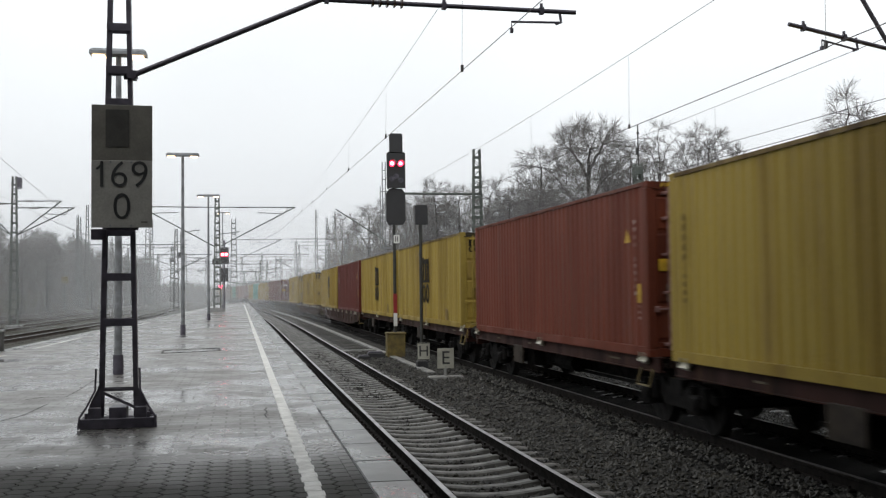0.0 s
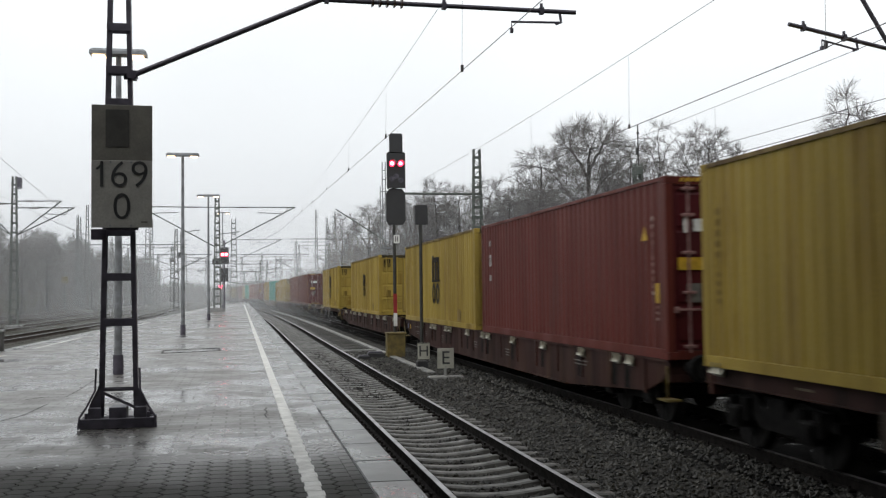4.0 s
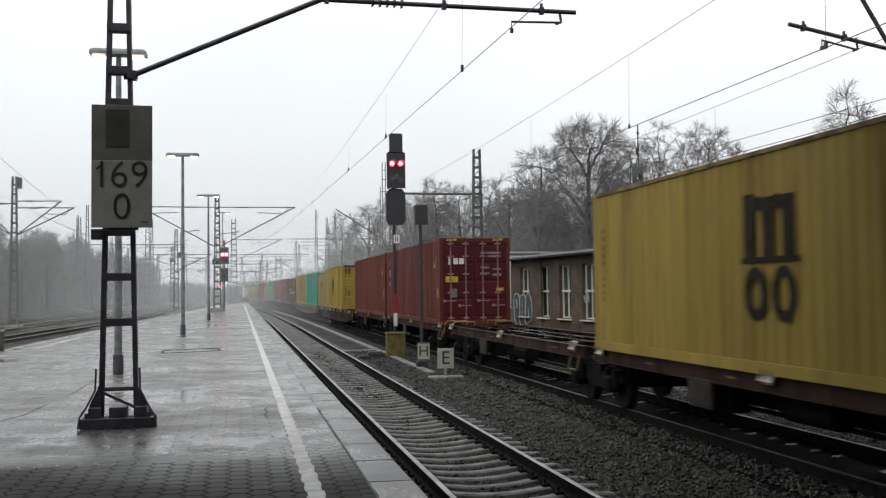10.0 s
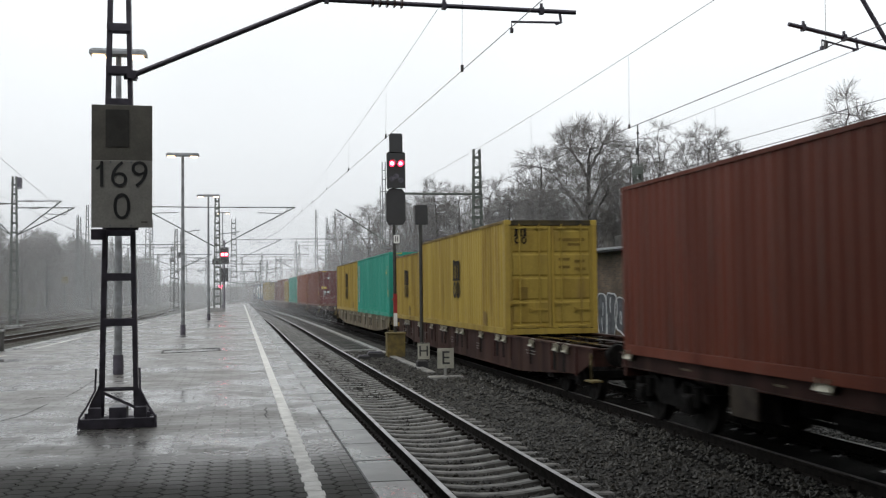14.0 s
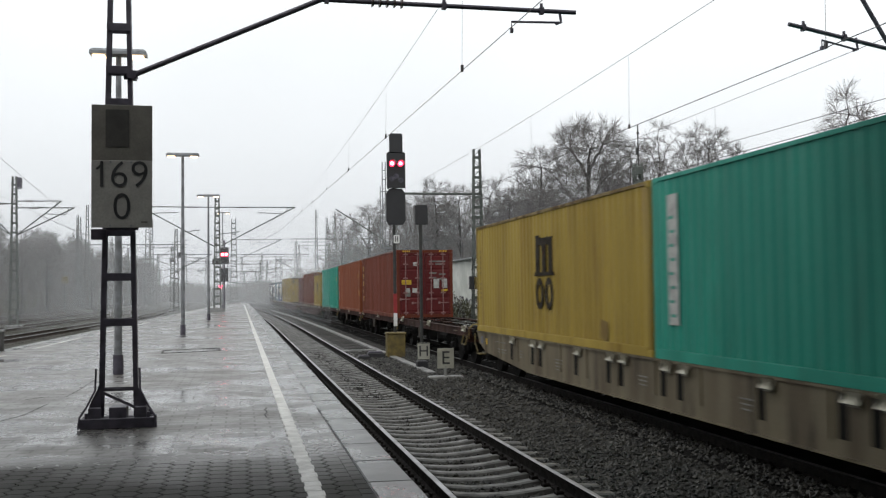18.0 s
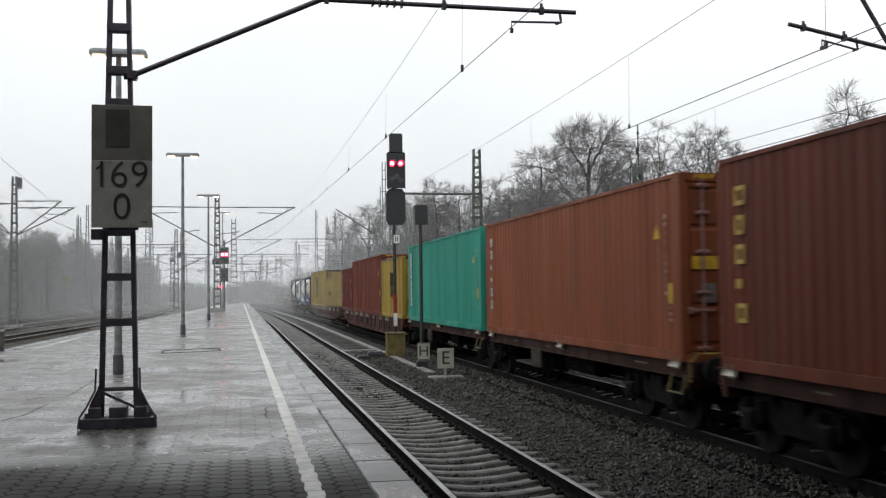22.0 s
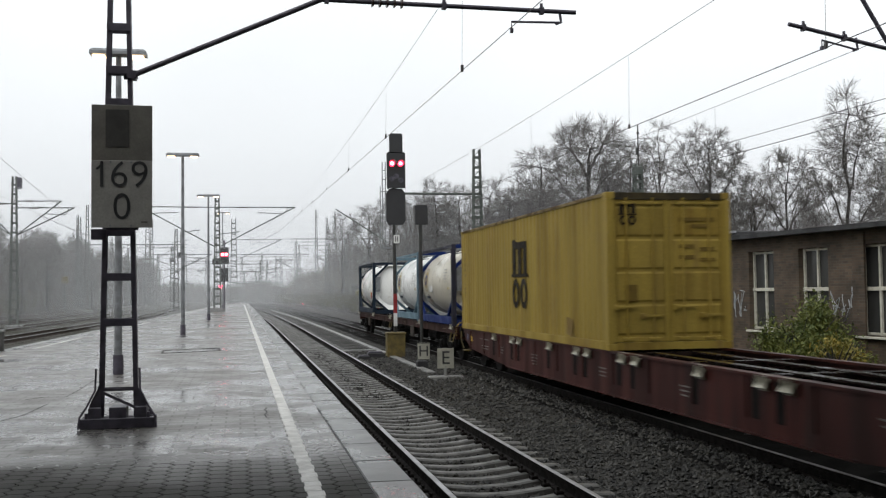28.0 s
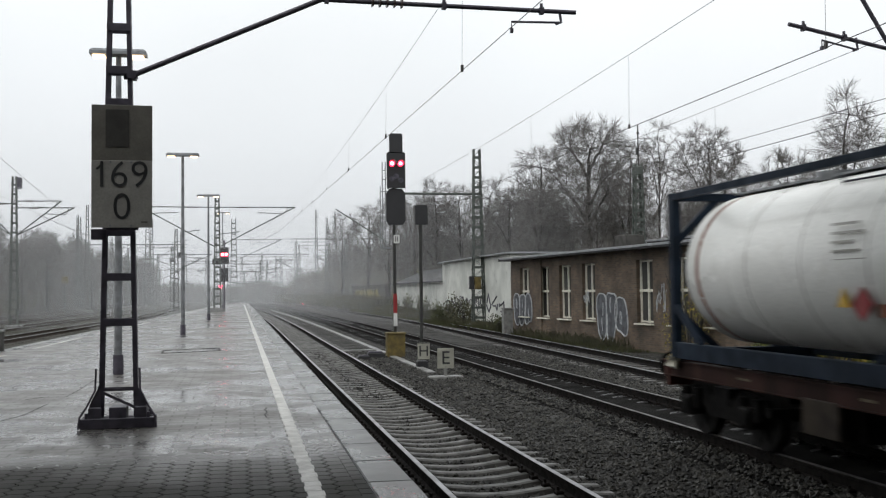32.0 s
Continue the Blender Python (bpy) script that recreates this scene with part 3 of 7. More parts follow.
sheet("ground", steps((-900, -60, 60), (-60, 80, 5), (80, 900, 60)), steps((-660, -60, 60), (-60, 200, 5), (200, 1500, 100)),
      lambda x, y: -1.08 + bumps(x, y, 0.11, 0.05), M_EARTH, "dark damp earth running out to the misty horizon", "ground", bend=False)


def bed_height(x, y):
    z = -0.945 + bumps(x, y, 1.7, 0.025) + bumps(x, y, 5.0, 0.015)
    for c in (X_NEAR, X_TRAIN, 11.75 + 0.04 * (min(y, 75.0) - 30.0)):
        if abs(x - c) < 0.72:
            z -= 0.055 if c == X_NEAR else 0.02
    if x > 15.2:
        z -= (x - 15.2) * 0.2
    return z


sheet("ballast_bed", steps((1.2, 16.0, 0.2)), steps((-358, -28, 30), (-28, 2, 5), (2, 45, 0.3), (45, 120, 1.5), (120, 420, 10)), bed_height, M_BALLAST,
      "dark wet crushed-stone ballast under the right-hand tracks", "ballast")

# dark sheet: oil stain plus the train's shade, both put into its colour
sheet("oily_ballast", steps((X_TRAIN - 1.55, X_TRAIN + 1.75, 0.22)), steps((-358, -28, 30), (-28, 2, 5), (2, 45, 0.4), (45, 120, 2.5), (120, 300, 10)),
      lambda x, y: bed_height(x, y) + (0.04 if 0.86 < abs(x - X_TRAIN) < 1.4 else 0.03 + 0.03 * noise.noise(Vector((x * 3.1, y * 2.3, 1.0)))) - 0.06 * max(0.0, abs(x - X_TRAIN) - 1.4), M_OILSHADE, "oily ballast in the train track, coloured darker for the train's shade", "ballast")

LEFT_SLOPE = 0.052      # the left-hand tracks close in on the platform with distance


def left_sheet():
    v, f = [], []
    ys = steps((-60, -5, 5), (-5, 120, 2.5), (120, 420, 20))
    us = steps((0, 34, 1.0))
    for y in ys:
        for u in us:
            x = -8.7 - u + LEFT_SLOPE * min(y, 110) + drift(y) * 0.4
            v.append((x, y, -0.96 + bumps(u, y, 0.9, 0.03)))
    n = len(us)
    f = [(j * n + i, j * n + i + 1, (j + 1) * n + i + 1, (j + 1) * n + i) for j in range(len(ys) - 1) for i in range(n - 1)]
    me = bpy.data.meshes.new("ballast_bed")
    me.from_pydata(v, [], f)
    me.materials.append(M_OLDBED)
    me.shade_smooth()
    tagged(new("ballast_bed", me), "weathered brown ballast under the tracks beyond the platform", "ballast", kind="structure")


left_sheet()

RAIL_PROFILE = [(-0.075, -0.172), (0.075, -0.172), (0.075, -0.155), (0.012, -0.14), (0.012, -0.045), (0.036, -0.035),
                (0.036, -0.004), (-0.036, -0.004), (-0.036, -0.035), (-0.012, -0.045), (-0.012, -0.14), (-0.075, -0.155)]
HEAD_PROFILE = [(-0.034, -0.003), (0.034, -0.003), (0.034, -0.001), (0.022, 0.004), (-0.022, 0.004), (-0.034, -0.001)]


def swept(profile, line):
    """A rail profile carried along a line of (x, y, z)."""
    s, n = Shape(), len(profile)
    v, f = [], []
    for x, y, z in line:
        v += [(x + u, y, z + w) for u, w in profile]
    for i in range(len(line) - 1):
        f += [(i * n + k, i * n + (k + 1) % n, (i + 1) * n + (k + 1) % n, (i + 1) * n + k) for k in range(n)]
    f += [tuple(range(n)), tuple((len(line) - 1) * n + k for k in range(n - 1, -1, -1))]
    return s.add(v, f)


def sleeper_mesh(name, mat, length=2.6, wood=False):
    s = Shape()
    if wood:
        s.slab((0, 0, -0.08), (length, 0.26, 0.16), 0.012)
    else:
        # concrete: low waist between the rail seats
        ends = [(-1.3, 0.0), (-0.95, 0.012), (-0.62, 0.006), (-0.42, -0.022), (-0.2, -0.042), (0, -0.048), (0.2, -0.042), (0.42, -0.022), (0.62, 0.006), (0.95, 0.012), (1.3, 0.0)]
        v, f = [], []
        for x, z in ends:
            v += [(x, -0.15, -0.2), (x, -0.095, z - 0.018), (x, -0.065, z), (x, 0.065, z), (x, 0.095, z - 0.018), (x, 0.15, -0.2)]
        for i in range(len(ends) - 1):
            f += [(i * 6 + k, i * 6 + k + 1, i * 6 + 7 + k, i * 6 + 6 + k) for k in range(5)]
        f += [tuple(range(6)), tuple(range(len(v) - 1, len(v) - 7, -1))]
        s.add(v, f)
    return s.mesh(name, mat)


def clip_mesh():
    s = Shape()
    for sx in (-1, 1):
        s.slab((sx * 0.11, 0, 0.02), (0.09, 0.11, 0.05), 0.015)
        s.tube([(sx * 0.12, 0, 0.03), (sx * 0.12, 0, 0.085)], 0.018, 6)
    return s.mesh("rail_clip", M_RUST)


CLIP = clip_mesh()


def third(y):
    """The third track's centre: it draws away from the train track."""
    return 11.75 + 0.04 * (min(y, 75.0) - 30.0) + drift(y)


def track(label, centre, y0, y1, mat, wood, pitch, pieces, clips=0, back=None, side_mat=None):
    """A track along centre(y): two rails, its sleepers as pieces, those far off joined."""
    t = thing("railway_track", label, "railway track", kind="structure")
    ys = steps((y0, 60, 20), (60, y1, 10)) if y1 > 60 else steps((y0, y1, 20))
    if back is not None:
        ys = [back] + ys
    for side in (-0.7525, 0.7525):
        line = [(centre(y) + side, y, RAIL_Z) for y in ys]
        r = part("rail", swept(RAIL_PROFILE, line), side_mat or M_RUST, t)
        part("rail_head", swept(HEAD_PROFILE, line), M_DULLHEAD if mat is M_OILSHADE_SLEEPER else M_RAILTOP, r, "polished wet rail head")
    me = sleeper_mesh("sleeper", mat, wood=wood)
    rest = Shape()
    k = int((y1 - y0) / pitch)
    for i in range(k):
        y = y0 + 0.2 + i * pitch
        dx, dz, tilt = random.uniform(-0.03, 0.03), random.uniform(-0.008, 0.008), random.uniform(-0.6, 0.6)
        z = RAIL_Z - 0.178 + dz
        if i < pieces:
            ob = new("sleeper", me)
            ob.parent = t
            ob.matrix_basis = pose(centre(y) + dx, y, z, rz=tilt + heading(y))
            if i < clips:
                for side in (-0.7525, 0.7525):
                    c = new("rail_clip", CLIP)
                    c.parent = ob
                    c.matrix_basis = pose(side - dx, 0, 0.005)
        else:
            rest.box((centre(y), y, z - 0.07), (2.6, 0.22, 0.16))
    y = y0 + 0.2 - pitch
    while back is not None and y > back:
        rest.box((centre(y), y, RAIL_Z - 0.248), (2.6, 0.22, 0.16))
        y -= pitch
    if rest.v:
        tagged(part("far_sleepers", rest, mat, t), kind="stuff")
    return t


track("near track with wet concrete sleepers beside the platform edge", lambda y: X_NEAR + drift(y), 2.0, 330, M_SLEEPER, False, 0.51, 260, 60, -356)
track("train track with dark sleepers under the goods train", lambda y: X_TRAIN + drift(y), 2.0, 330, M_OILSHADE_SLEEPER, False, 0.6, 190, 55, -356)
track("third track close to the brick building", third, 14.0, 330, M_SLEEPER_DARK, True, 0.62, 150, 0)
for k, off in enumerate((-15.2, -19.9, -24.8, -29.8)):
    track("rusty track beyond the platform in the mist", lambda y, o=off: o + LEFT_SLOPE * min(y, 110) + drift(y) * 0.4, 26.0, 300, M_OLDSLEEPER, True, 0.63, 40, 0, -58, M_OLDRAIL)


def loose_stones():
    """Single ballast stones over the bed where the camera stands near."""
    rng = np.random.default_rng(5)
    base = np.array([(1, 0, 0), (-1, 0, 0), (0, 1, 0), (0, -1, 0), (0, 0, 1), (0, 0, -1)], float)
    tri = np.array([(0, 2, 4), (2, 1, 4), (1, 3, 4), (3, 0, 4), (2, 0, 5), (1, 2, 5), (3, 1, 5), (0, 3, 5)])
    n = 64000
    y = 8.0 + 34.0 * rng.random(n) ** 1.7
    x = 1.45 + 12.6 * rng.random(n)
    keep = (x < 0.80 * y) & (x > 1.42) & (np.abs(x - X_TRAIN) > 0.84)
    phase = np.abs((y - 2.2 + 0.255) % 0.51 - 0.255)      # the near track's sleepers stay swept clean
    keep &= (np.abs(x - X_NEAR) > 1.2) | (phase > 0.105)
    x, y = x[keep], y[keep]
    n = len(x)
    size = 0.022 + 0.026 * rng.random(n)
    size *= np.where(y > 22, 1.35, 1.0)
    z = np.array([bed_height(a, b) for a, b in zip(x, y)]) + size * 0.25 + np.where(np.abs(x - X_TRAIN) < 1.5, 0.04, 0.0)
    v = base[None] * (0.6 + 0.7 * rng.random((n, 6, 1)))
    v[:, :, 2] *= 0.75
    ang = rng.random(n) * 6.283
    c, s = np.cos(ang)[:, None], np.sin(ang)[:, None]
    vx, vy, vz = v[:, :, 0], v[:, :, 1], v[:, :, 2]
    tilt = rng.normal(0, 0.5, (n, 1))
    vy, vz = vy * np.cos(tilt) - vz * np.sin(tilt), vy * np.sin(tilt) + vz * np.cos(tilt)
    px = (vx * c - vy * s) * size[:, None] + x[:, None]
    py = (vx * s + vy * c) * size[:, None] + y[:, None]
    pz = vz * size[:, None] + z[:, None]
    pts = np.stack([px, py, pz], 2).reshape(-1, 3)
    faces = (tri[None] + 6 * np.arange(n)[:, None, None]).reshape(-1, 3)
    me = bpy.data.meshes.new("ballast_stones")
    me.from_pydata(pts.tolist(), [], faces.tolist())
    me.materials.append(M_STONE)
    tagged(new("ballast_stones", me), "loose dark wet ballast stones between the rails", "stones", kind="stuff")


loose_stones()

EDGE_X = 1.33


def left_edge(y):
    return -7.5 + 0.0346 * y


PLAT_END = 158.0


def platform():
    p = thing("platform", "rain-wet station platform with white safety lines", "platform", kind="structure")
    ys = steps((-48, PLAT_END, 9))
    inner = 0.965
    v, f = [], []
    for y in ys:
        v += [(left_edge(y), y, -1.05), (left_edge(y), y, -0.028), (inner, y, -0.028), (inner, y, -1.05)]
    for i in range(len(ys) - 1):
        f += [(i * 4 + k, i * 4 + k + 1, i * 4 + 5 + k, i * 4 + 4 + k) for k in range(3)]
    f += [(0, 1, 2, 3), tuple(len(v) - 4 + k for k in (3, 2, 1, 0))]
    part("platform_body", Shape().add(v, f), M_JOINT, p)
    w = Shape()
    w.box((EDGE_X - 0.26, (PLAT_END - 48) / 2, -0.62), (0.20, PLAT_END + 48, 0.9))
    part("retaining_wall", w, M_WALLSIDE, p, "sooty concrete retaining wall under the edge")
    # wet surfaced part beyond the pavers
    s = Shape()
    y0 = 9.3
    ys2 = steps((y0, PLAT_END, 5))
    v, f = [], []
    for y in ys2:
        v += [(left_edge(y) + 0.3, y, -0.0068), (inner, y, -0.0068)]
    f = [(i * 2, i * 2 + 1, i * 2 + 3, i * 2 + 2) for i in range(len(ys2) - 1)]
    part("paved_surface", s.add(v, f), M_PLATFORM, p, "grey paving under a shining film of rain")
    ob = Shape()
    for y in steps((-48, PLAT_END - 9, 9)):
        ob.add([(left_edge(y), y, -0.09), (left_edge(y) + 0.3, y, -0.09), (left_edge(y + 9) + 0.3, y + 9, -0.09), (left_edge(y + 9), y + 9, -0.09),
                (left_edge(y), y, 0.0), (left_edge(y) + 0.3, y, 0.0), (left_edge(y + 9) + 0.3, y + 9, 0.0), (left_edge(y + 9), y + 9, 0.0)],
               [(0, 3, 2, 1), (4, 5, 6, 7), (0, 1, 5, 4), (1, 2, 6, 5), (2, 3, 7, 6), (3, 0, 4, 7)])
    part("kerb", ob, M_SLAB, p)
    return p


PLATFORM = platform()


def platform_pieces():
    """The edge slabs and the hexagon pavers, piece by piece."""
    slab = Shape().slab((0, 0, -0.06), (0.357, 0.99, 0.12), 0.012).mesh("edge_slab", M_SLAB)
    for i in range(-46, 160):
        ob = new("edge_slab", slab)
        ob.parent = PLATFORM
        ob.matrix_basis = pose(EDGE_X - 0.178 + random.uniform(-0.003, 0.003), -1.62 + i * 1.0, random.uniform(-0.003, 0.003), rx=random.uniform(-0.15, 0.15))
    # hexagon with its points to the sides
    w, h = 0.215, 0.192
    cut = 0.052

    def hexagon(wd, hd):
        return [(-wd / 2, 0), (-wd / 2 + cut, -hd / 2), (wd / 2 - cut, -hd / 2), (wd / 2, 0), (wd / 2 - cut, hd / 2), (-wd / 2 + cut, hd / 2)]

    def paver_shape(s, cx, cy, z):
        a, b = hexagon(w - 0.009, h - 0.01), hexagon(w - 0.026, h - 0.026)
        v = [(cx + p, cy + q, z - 0.03) for p, q in a] + [(cx + p, cy + q, z - 0.004) for p, q in a] + [(cx + p, cy + q, z) for p, q in b]
        f = [tuple(range(12, 18))]
        for o in (0, 6):
            f += [(o + i, o + (i + 1) % 6, o + 6 + (i + 1) % 6, o + 6 + i) for i in range(6)]
        s.add(v, f)

    one = Shape()
    paver_shape(one, 0, 0, 0)
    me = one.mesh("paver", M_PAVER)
    rest = Shape()
    pitch = w - cut
    made = 0
    for c in range(-54, 3):
        cx = 0.8 + c * pitch
        for r in range(-120, int(13.6 / h)):
            cy = 5.0 + (r + 0.5 * (c % 2)) * h
            if cy > 13.5 or cx + 0.1 > 0.905 or cx < left_edge(cy) + 0.42:
                continue
            # the pavers sink under the film of water further off
            z = random.uniform(-0.0018, 0.0018) * max(0.2, min(1.0, 8.5 - cy)) - max(0.0, cy - 7.7) * 0.0032 + 0.0022 * noise.noise(Vector((cx * 0.9, cy * 0.7, 3.0)))
            if 5.0 <= cy < 6.9 and cx > -0.42 * cy - 0.2 and made < 300:
                ob = new("paver", me)
                ob.parent = PLATFORM
                ob.matrix_basis = pose(cx, cy, z, random.uniform(-0.4, 0.4), random.uniform(-0.4, 0.4))
                made += 1
            else:
                paver_shape(rest, cx, cy, z)
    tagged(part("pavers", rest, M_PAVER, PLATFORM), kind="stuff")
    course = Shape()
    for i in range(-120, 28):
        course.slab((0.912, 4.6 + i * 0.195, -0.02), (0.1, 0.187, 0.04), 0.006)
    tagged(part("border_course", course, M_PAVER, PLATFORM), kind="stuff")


def white_lines():
    s = Shape()
    for k in range(46):        # painted pavers with their joints, edges stepping from course to course
        y, q = 4.35 + 0.192 * k, 0.006 * (-1) ** k
        s.slab((0.541 + q, y + 0.096, -0.004), (0.13 + random.uniform(-0.004, 0.004), 0.189, 0.016), 0.003)
    ys = steps((13.19, PLAT_END, 10))
    v = []
    for y in ys:
        v += [(0.478, y, 0.003), (0.604, y, 0.003)]
    s.add(v, [(i * 2, i * 2 + 1, i * 2 + 3, i * 2 + 2) for i in range(len(ys) - 1)])
    s.add([(0.481, -46, 0.003), (0.601, -46, 0.003), (0.601, 4.35, 0.003), (0.481, 4.35, 0.003)], [(0, 1, 2, 3)])
    part("safety_line", s, M_LINE, PLATFORM, "worn white safety line along the edge")
    part("open_joint", Shape().box((0.968, 8.5, -0.004), (0.014, 9.0, 0.012)), M_BLACK, PLATFORM, "open dark joint beside the edge slabs")
    s = Shape()
    for y in range(20, 150, 10):
        s.add([(left_edge(y) + 0.75, y, 0.003), (left_edge(y) + 0.87, y, 0.003), (left_edge(y + 7) + 0.87, y + 7, 0.003), (left_edge(y + 7) + 0.75, y + 7, 0.003)], [(0, 1, 2, 3)])
    part("safety_line", s, M_LINE, PLATFORM, "broken white line on the far side")
    # open joints that trace old repairs
    for run in (((-3.01, 15.4), (-2.81, 15.7), (-2.5, 15.64), (-2.48, 16.7), (-2.5, 18.5)), ((-3.4, 12.2), (-2.8, 12.86), (-2.65, 13.4), (-2.59, 14.7)), ((0.31, 12.3), (0.29, 12.6), (0.33, 12.8), (0.3, 13.15), (0.34, 13.3)), ((-1.6, 20.1), (-1.43, 20.05), (-1.0, 19.8))):
        c = Shape()
        for p, q in zip(run, run[1:]):
            c.bar((*p, -0.006), (*q, -0.006), 0.013, 0.005)
        part("repair_joint", c, M_JOINT, PLATFORM, "uneven dark joint in the paving")
    # shaft cover let into the paving
    c = Shape()
    for a, b in (((-1.93, 26.3), (-0.52, 26.9)), ((-1.93, 26.3), (-1.98, 27.6)), ((-0.52, 26.9), (-0.57, 28.2)), ((-1.98, 27.6), (-0.57, 28.2))):
        c.bar((*a, -0.002), (*b, -0.002), 0.05, 0.016)
    part("shaft_cover_frame", c, M_JOINT, PLATFORM, "dark iron frame of a shaft cover")


white_lines()


# ---- things on the platform ----
def platform_mast(x, y, z, label):
    """The mast of twin channels with batten plates that carries the near arm."""
    t = thing("catenary_mast", label, "mast", pose(x, y, z))
    half = lambda z: 0.217 - 0.019 * z
    for sx in (-1, 1):
        # a channel: web outside, two flanges turned inwards
        a, b = sx * half(0.1), sx * half(8.2)
        s = Shape()
        prof = [(0, -0.06), (-sx * 0.05, -0.06), (-sx * 0.05, -0.05), (-sx * 0.012, -0.05), (-sx * 0.012, 0.05), (-sx * 0.05, 0.05), (-sx * 0.05, 0.06), (0, 0.06)]
        n = len(prof)
        s.add([(a + p, q, 0.1) for p, q in prof] + [(b + p, q * 0.85, 8.2) for p, q in prof],
              [tuple(range(n)), tuple(range(2 * n - 1, n - 1, -1))] + [(k, (k + 1) % n, n + (k + 1) % n, n + k) for k in range(n)])
        part("leg", s, M_STEEL, t)
    zs = [0.42, 1.17, 1.68, 2.19, 2.7, 3.2, 3.66, 4.03, 4.52, 5.05, 5.55, 6.05, 6.6, 7.2, 7.8]
    for i, z in enumerate(zs):
        for sy in (-1, 1):
            s = Shape()
            s.slab((0, sy * 0.074, z), (2 * half(z) - 0.004, 0.008, 0.085 if i else 0.03), 0.003)
            part("batten_plate", s, M_STEEL, t)
    s = Shape()
    s.bar((-0.18, -0.085, 0.40), (0.18, -0.085, 0.22), 0.01, 0.03)
    part("brace", s, M_STEEL, t)
    # foot: crossed beams, gussets and outrigger stays
    s = Shape()
    s.slab((0, -0.1, 0.055), (0.80, 0.12, 0.11), 0.008)
    s.slab((0, 0.1, 0.055), (0.80, 0.12, 0.11), 0.008)
    part("base_frame", s, M_STEEL, t)
    for bx, bw in ((-0.245, 0.13), (0.0, 0.18), (0.245, 0.13)):
        part("base_block", Shape().slab((bx, 0.0, 0.17), (bw, 0.28, 0.12), 0.008), M_STEEL, t)
    for sx in (-1, 1):
        s = Shape()
        s.prism([(0.19, 0.22), (0.31, 0.22), (0.3, 0.27), (0.225, 0.42), (0.2, 0.5)], lambda u, q, w, k=sx: (k * u, -0.08 + w, q), 0.014)
        part("gusset", s, M_STEEL, t)
        s = Shape()
        s.tube([(sx * 0.235, -0.1, 0.66), (sx * 0.24, -0.12, 0.42), (sx * 0.33, -0.14, 0.24), (sx * 0.4, -0.16, 0.13), (sx * 0.415, -0.17, 0.0)], 0.012, 6)
        part("earthing_stay", s, M_STEEL, t)
        for sy in (-1, 1):
            s = Shape().tube([(sx * 0.33, sy * 0.13, 0.1), (sx * 0.33, sy * 0.13, 0.17)], 0.022, 6)
            part("bolt", s, M_STEEL, t)
    return t


MAST_1 = platform_mast(-1.338, 11.9, 0, "dark steel lattice catenary mast bolted to the platform")
MAST_2 = platform_mast(10.05, 12.3, -0.96, "dark steel lattice catenary mast between the tracks")


def insulator(s, a, b, r, n=5):
    a, b = Vector(a), Vector(b)
    s.tube([a, b], r * 0.45, 8)
    for i in range(n):
        k = (i + 0.5) / n
        c = a.lerp(b, k)
        d = (b - a).normalized() * r * 0.22
        s.tube([c - d, c + d], [r * 1.1, r * 0.8], 10)


def cantilever(mast, name_label, foot, knee, tip, drop, wire, mat, ins=(0.18, 0.32)):
    """An arm: slanted strut from the mast, level tube with a ribbed insulator, hanging steady arm with its wire clamp."""
    foot, knee, tip, drop, wire = (Vector(p) for p in (foot, knee, tip, drop, wire))
    home = mast.matrix_basis.translation
    L = lambda p: Vector(p) - foot
    t = part("catenary_arm", Shape().tube([L(foot), L(knee)], 0.032, 10), mat, mast, name_label, smooth=True)
    t.location = foot - home
    s = Shape().tube([(-0.09, 0, 0.0), (0.06, 0, 0.015)], 0.05, 8)
    s.box((0.0, 0, 0.0), (0.1, 0.16, 0.09))
    part("hinge", s, mat, t)
    part("level_tube", Shape().tube([L(knee), L(tip)], 0.028, 10), mat, t, smooth=True)
    s = Shape()
    a, b = L(knee).lerp(L(tip), ins[0]), L(knee).lerp(L(tip), ins[1])
    insulator(s, a, b, 0.06)
    part("insulator", s, M_INSUL, t, "ribbed brown insulator", smooth=True)
    for k in (0.02, 0.47, 0.86):
        c = L(knee).lerp(L(tip), k)
        part("tube_clamp", Shape().box(c, (0.05, 0.07, 0.085)).tube([c + Vector((0, 0, 0.03)), c + Vector((0, 0, 0.09))], 0.02, 6), mat, t)
    s = Shape()
    top = L((drop.x, drop.y, (knee.z + tip.z) / 2))
    s.tube([top, L(drop) + Vector((0.02, 0, 0)), L(drop) - Vector((0.05, 0, 0.02))], 0.017, 6)
    part("drop_bracket", s, mat, t)
    s = Shape()
    s.tube([L(drop), L(wire) + Vector((0, 0, 0.11)), L(wire) + Vector((0, 0, 0.0))], 0.014, 6)
    part("steady_arm", s, mat, t)
    part("wire_clamp", Shape().box(L(wire), (0.03, 0.06, 0.05)), mat, t)
    return t


cantilever(MAST_1, "dark steel arm with a ribbed insulator over the near track", (-1.2, 11.9, 3.98), (0.96, 11.9, 4.96), (4.13, 11.9, 4.94), (3.92, 11.9, 4.805), (3.3, 11.9, 4.68), M_STEEL)
cantilever(MAST_2, "dark steel arm reaching over the train track", (9.95, 12.3, 4.52), (8.85, 12.3, 4.735), (7.29, 12.3, 5.03), (8.3, 12.3, 4.72), (7.78, 12.3, 4.72), M_STEEL, (-0.5, -0.3))
part("messenger_strut", Shape().tube([(-1.2, 0, 5.68), (-2.27, 0, 7.4)], 0.03, 8), M_STEEL, MAST_2)


